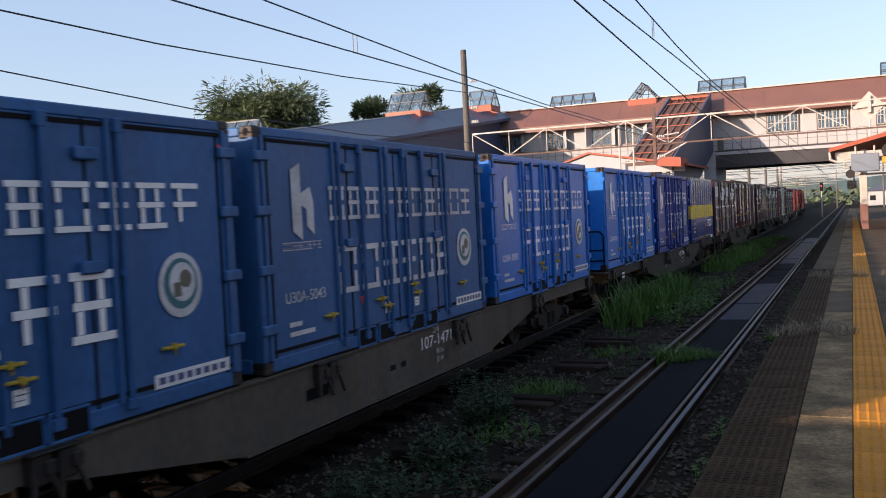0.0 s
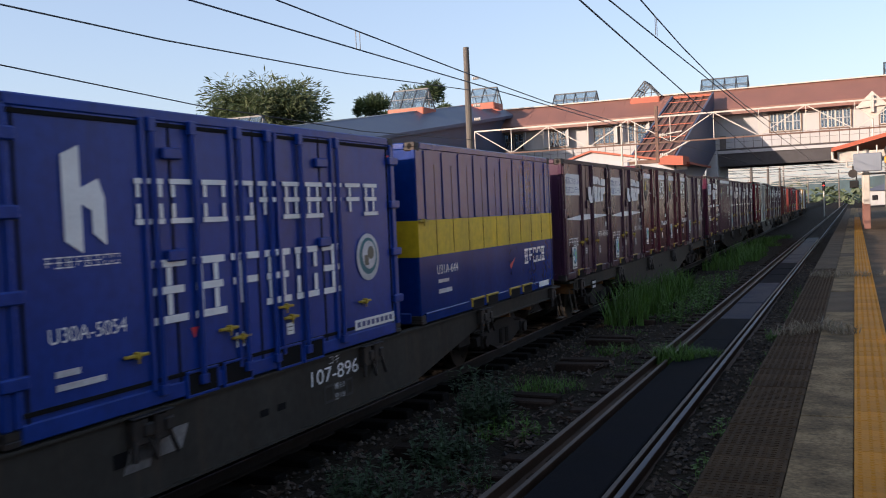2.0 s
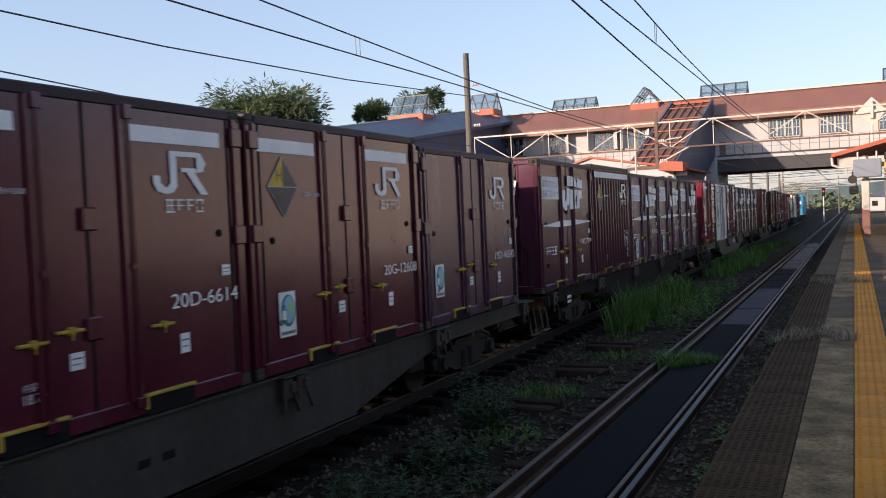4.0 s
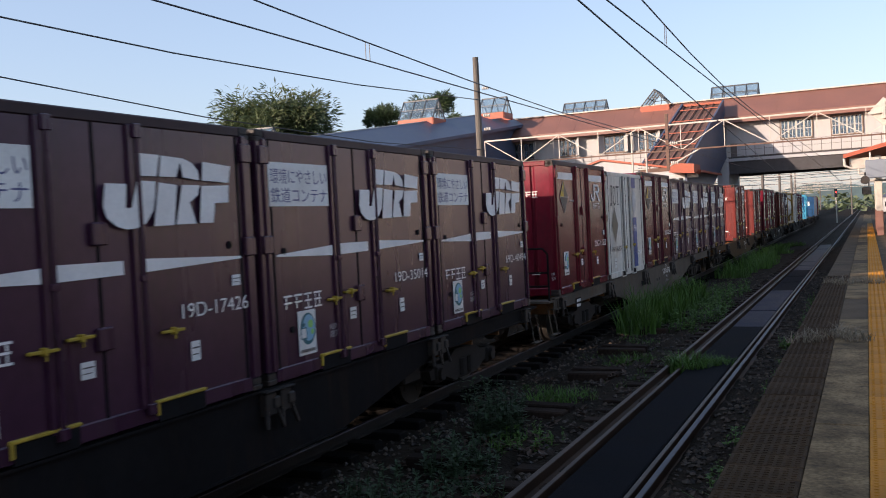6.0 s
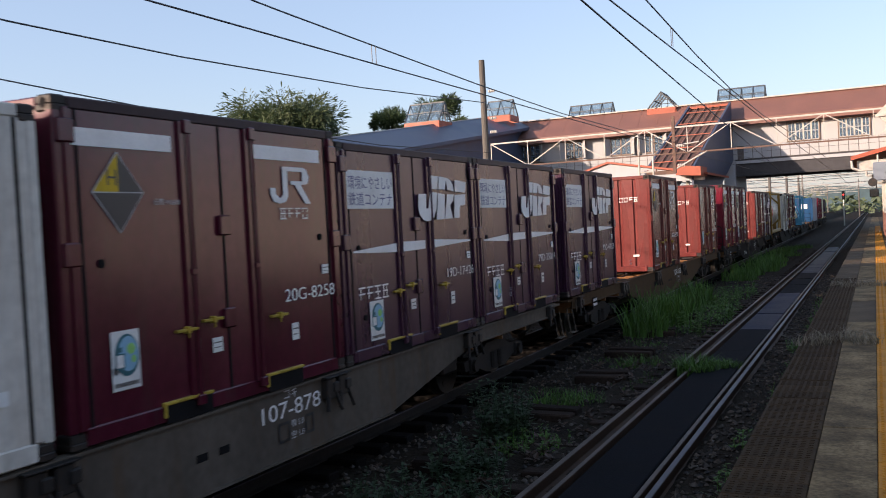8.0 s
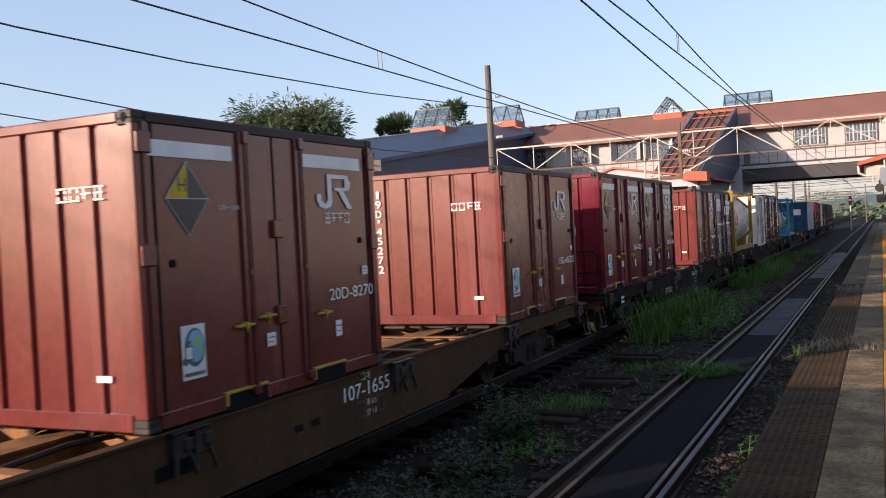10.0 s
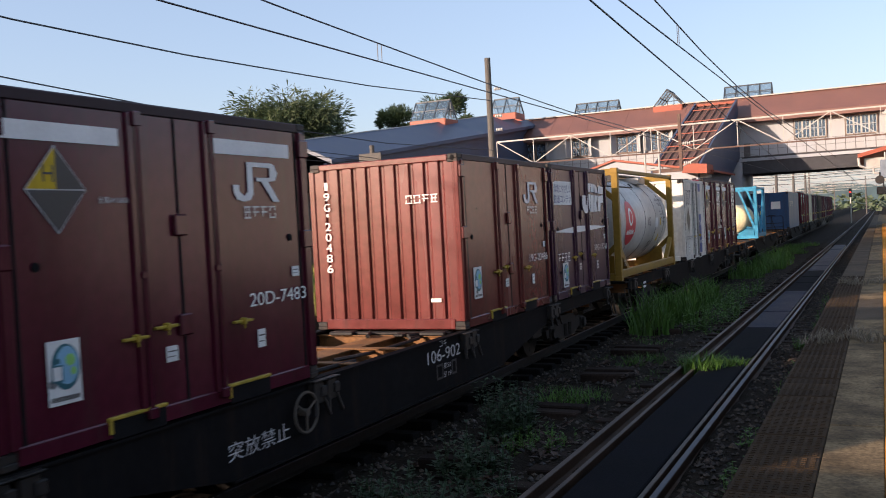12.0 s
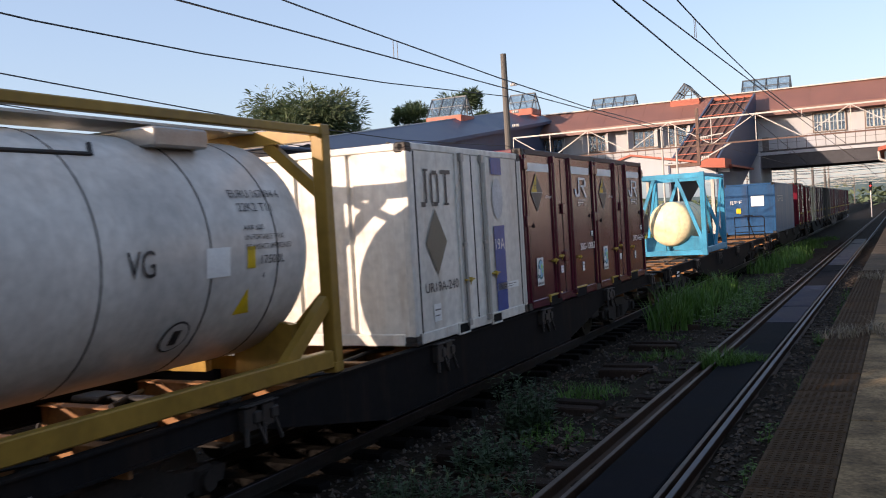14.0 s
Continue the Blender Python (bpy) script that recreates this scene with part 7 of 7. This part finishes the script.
    flat_shape("slot", [rect(-2.2, 0.62, -1.75, 0.74), rect(-0.25, 0.6, -0.1, 0.67), rect(0.05, 0.6, 0.2, 0.67)], tag, "seal", c)
    if note:
        text_part("notice", "突放禁止", 0.17, lambda u, v: (hw - 0.022, -3.35 + u, 0.5 + v), "letter_dim", c, width=0.95)
    if plates:
        flat_shape("faint_mark", [[(-2.1, 0.55), (-1.8, 0.55), (-1.7, 0.8), (-2.0, 0.8)], [(-1.72, 0.6), (-1.4, 0.6), (-1.3, 0.8), (-1.62, 0.8)]], tag, "letter_faint", c, "faint white mark")
    if brake_wheel:
        bm = bmesh.new()
        for i in range(20):
            a0, a1 = 2 * math.pi * i / 20, 2 * math.pi * (i + 1) / 20
            rod(bm, (hw + 0.05, -2.2 + 0.2 * math.cos(a0), 0.72 + 0.2 * math.sin(a0)), (hw + 0.05, -2.2 + 0.2 * math.cos(a1), 0.72 + 0.2 * math.sin(a1)), 0.016, 6)
        for i in range(3):
            a0 = 2.1 * i + 0.5
            rod(bm, (hw + 0.05, -2.2, 0.72), (hw + 0.05, -2.2 + 0.2 * math.cos(a0), 0.72 + 0.2 * math.sin(a0)), 0.014, 6)
        rod(bm, (hw - 0.05, -2.2, 0.72), (hw + 0.07, -2.2, 0.72), 0.04, 8)
        part("brake_wheel", bm, "wagon_grey", c)
    for e in (-1, 1):
        bm = bmesh.new()
        y = e * 9.85
        for dy in (-0.16, 0.16):
            strut(bm, (hw - 0.05, y + dy, 0.82), (hw + 0.02, y + dy, 0.36), 0.018, 0.018)
        chamfered(bm, hw - 0.04, hw + 0.07, y - 0.17, y + 0.17, 0.348, 0.362, 0.004)
        rod(bm, (hw + 0.0, y + e * -0.3, 0.95), (hw + 0.0, y - e * 0.3, 0.72), 0.016, 6)
        part("step", bm, "wagon_grey", c, "thin grey steel step")
        bm = bmesh.new()
        box(bm, -hw + 0.02, hw - 0.02, min(e * 9.55, e * 10.0), max(e * 9.55, e * 10.0), 0.94, 0.975)
        part("end_platform", bm, mat, c)
    if rail_end:
        y = rail_end * 9.87
        bm = bmesh.new()
        rod(bm, (hw - 0.06, y, 0.97), (hw - 0.06, y, 1.85), 0.02, 8)
        rod(bm, (hw - 0.06, y, 1.85), (hw - 0.15, y, 1.95), 0.02, 8)
        rod(bm, (hw - 0.15, y, 1.95), (-0.1, y, 1.95), 0.018, 8)
        part("hand_rail", bm, "wagon_dark", c, "dark bent hand rail for the brakeman")
        for z in (1.5, 1.25):
            bm = bmesh.new()
            rod(bm, (hw - 0.06, y, z), (-0.1, y, z), 0.018, 8)
            part("cross_rail", bm, "wagon_dark", c)
        for x in (-0.1, 0.5):
            bm = bmesh.new()
            rod(bm, (x, y, 0.97), (x, y, 1.95), 0.018, 8)
            part("rail_post", bm, "wagon_dark", c)
        bm = bmesh.new()
        strut(bm, (0.45, y, 1.9), (0.75, y, 0.98), 0.07, 0.03)
        part("brake_lever", bm, "wagon_dark", c)
        bm = bmesh.new()
        rod(bm, (0.3, y - 0.05, 2.0), (0.7, y - 0.05, 2.0), 0.02, 8)
        part("brake_grip", bm, "wagon_dark", c)
    return riding(c, s, 0.0)


# the wagons, then their loads, from the front of the train to its end
wagon(-10.19, "wagon_grey", None)
wagon(10.39, "wagon_grey", "107-1471")
wagon(31.42, "wagon_green", "107-896", rail_end=-1, plates=True)
wagon(52.14, "wagon_green", None, rail_end=1)
wagon(72.54, "wagon_dark", None)
wagon(93.28, "wagon_grey", "107-878", rail_end=-1)
wagon(113.79, "wagon_tan", "107-1655")
wagon(134.72, "wagon_dark", "106-902", rail_end=-1, brake_wheel=True, note=True)
wagon(155.81, "wagon_dark", None)
wagon(176.29, "wagon_dark", None)
wagon(196.76, "wagon_dark", None, rail_end=-1)
wagon(217.23, "wagon_dark", None)
wagon(237.71, "wagon_grey", None)
wagon(258.18, "wagon_dark", None)

for s_ in (-19.67, -13.15, -6.62):
    box20(s_, "blue_dull", "U30A-5042", 5, 11)
box20(1.03, "blue_dull", "U30A-5042", 5, 11, faded=False)
box20(7.46, "blue_dull", "U30A-5043", 6, 21, faded=True)
box20(13.96, "blue", "U30A-5050", 6, 31)
box20(21.59, "blue", "U30A-5031", 5, 11)
box20(28.23, "navy", "U30A-5054", 6, 51)
box_banded(34.92)
for i, (col_, num_, sty_, h_) in enumerate((("purple", "19D-40545", "slanted", 2.5), ("purple", "19D-17426", "slanted", 2.5), ("red", "20D-6614", "white_top", 2.6),
                                           ("red", "20G-12608", "white_top", 2.6), ("purple", "19D-46542", "hooked", 2.5))):
    box12(41.8 + 3.915 * i, col_, num_, sty_, h_)
for i, (col_, num_, sty_, h_) in enumerate((("brown", "V19C-7719", "slanted", 2.55), ("brown", "20G-10545", "ribbed", 2.6), ("purple", "19D-17426", "slanted", 2.5),
                                           ("purple", "19D-35014", "slanted", 2.5), ("purple", "19D-40494", "slanted", 2.5))):
    box12(62.65 + 3.93 * i, col_, num_, sty_, h_)
box12(83.87, "red_bright", "20G-11522", "white_top", 2.6, end_no=True)
box_white(87.79, "UR19A-804")
box12(91.7, "red", "20G-8258", "white_top", 2.6)
box12(95.57, "purple", "19D-17426", "slanted")
box12(99.44, "purple", "19D-35014", "slanted")
box12(103.77, "purple", "19D-40559", "slanted")
box12(111.54, "red_faded", "20D-8270", "white_top", 2.6, end_no=True)
box12(119.36, "red_faded", "19D-45272", "hooked", 2.5, end_no=True)
box12(125.09, "red_bright", "20D-7833", "white_top", 2.6)
box12(129.04, "red", "20D-7483", "white_top", 2.6)
box12(136.66, "red_faded", "19G-20486", "hooked", 2.5, end_no=True, ribs=9)
box12(140.64, "purple", "19G-17748", "slanted")
tank(145.52, 6.2, "frame_yellow", "tank_white", True)
box_white(153.35, "UR19A-240")
box12(157.18, "red", "20G-10862", "white_top", 2.6)
box12(160.98, "red", "20D-6614", "white_top", 2.6)
tank(172.64, 3.7, "frame_cyan", "tank_cream", False)
box_long(190.98, 8.9, "mid_blue", "blue long steel container with white signs on its end doors")
box12(202.44, "red_bright", "20G-12608", "white_top", 2.6)
for s_, col_ in ((207.91, "red_bright"), (211.76, "cream"), (215.61, "brown"), (219.46, "purple"), (223.32, "wagon_green"), (228.38, "wagon_grey"), (232.23, "brown"), (236.09, "red"), (239.94, "purple"),
                 (243.79, "brown"), (248.86, "red"), (252.71, "red"), (256.56, "brown"), (260.41, "purple"), (264.26, "red")):
    box12(s_, col_, None, "plain")


def on_track(s, z):
    """The pose on the train's track s metres ahead: straight, then a wide bend."""
    d = max(0.0, s - CURVE_Y)
    return pose(TRACK_X - DRIFT * s - d * d / (2 * CURVE_R), s, z, 0, 0, math.degrees(math.atan(DRIFT + d / CURVE_R)))


def motions():
    """The train comes up and passes; its wheels turn."""
    for ob, s, z in MOVERS:
        walk(ob, [(t, on_track(s - run(t), z)) for t in (0.5 * i for i in range(29))])
    step = 1 / 30
    for i, (w_, y) in enumerate(WHEELSETS):
        walk(w_, [(t, pose(0, y, 0.405, math.degrees(run(t) / 0.43) % 360)) for t in (k * step for k in range(421))])


motions()
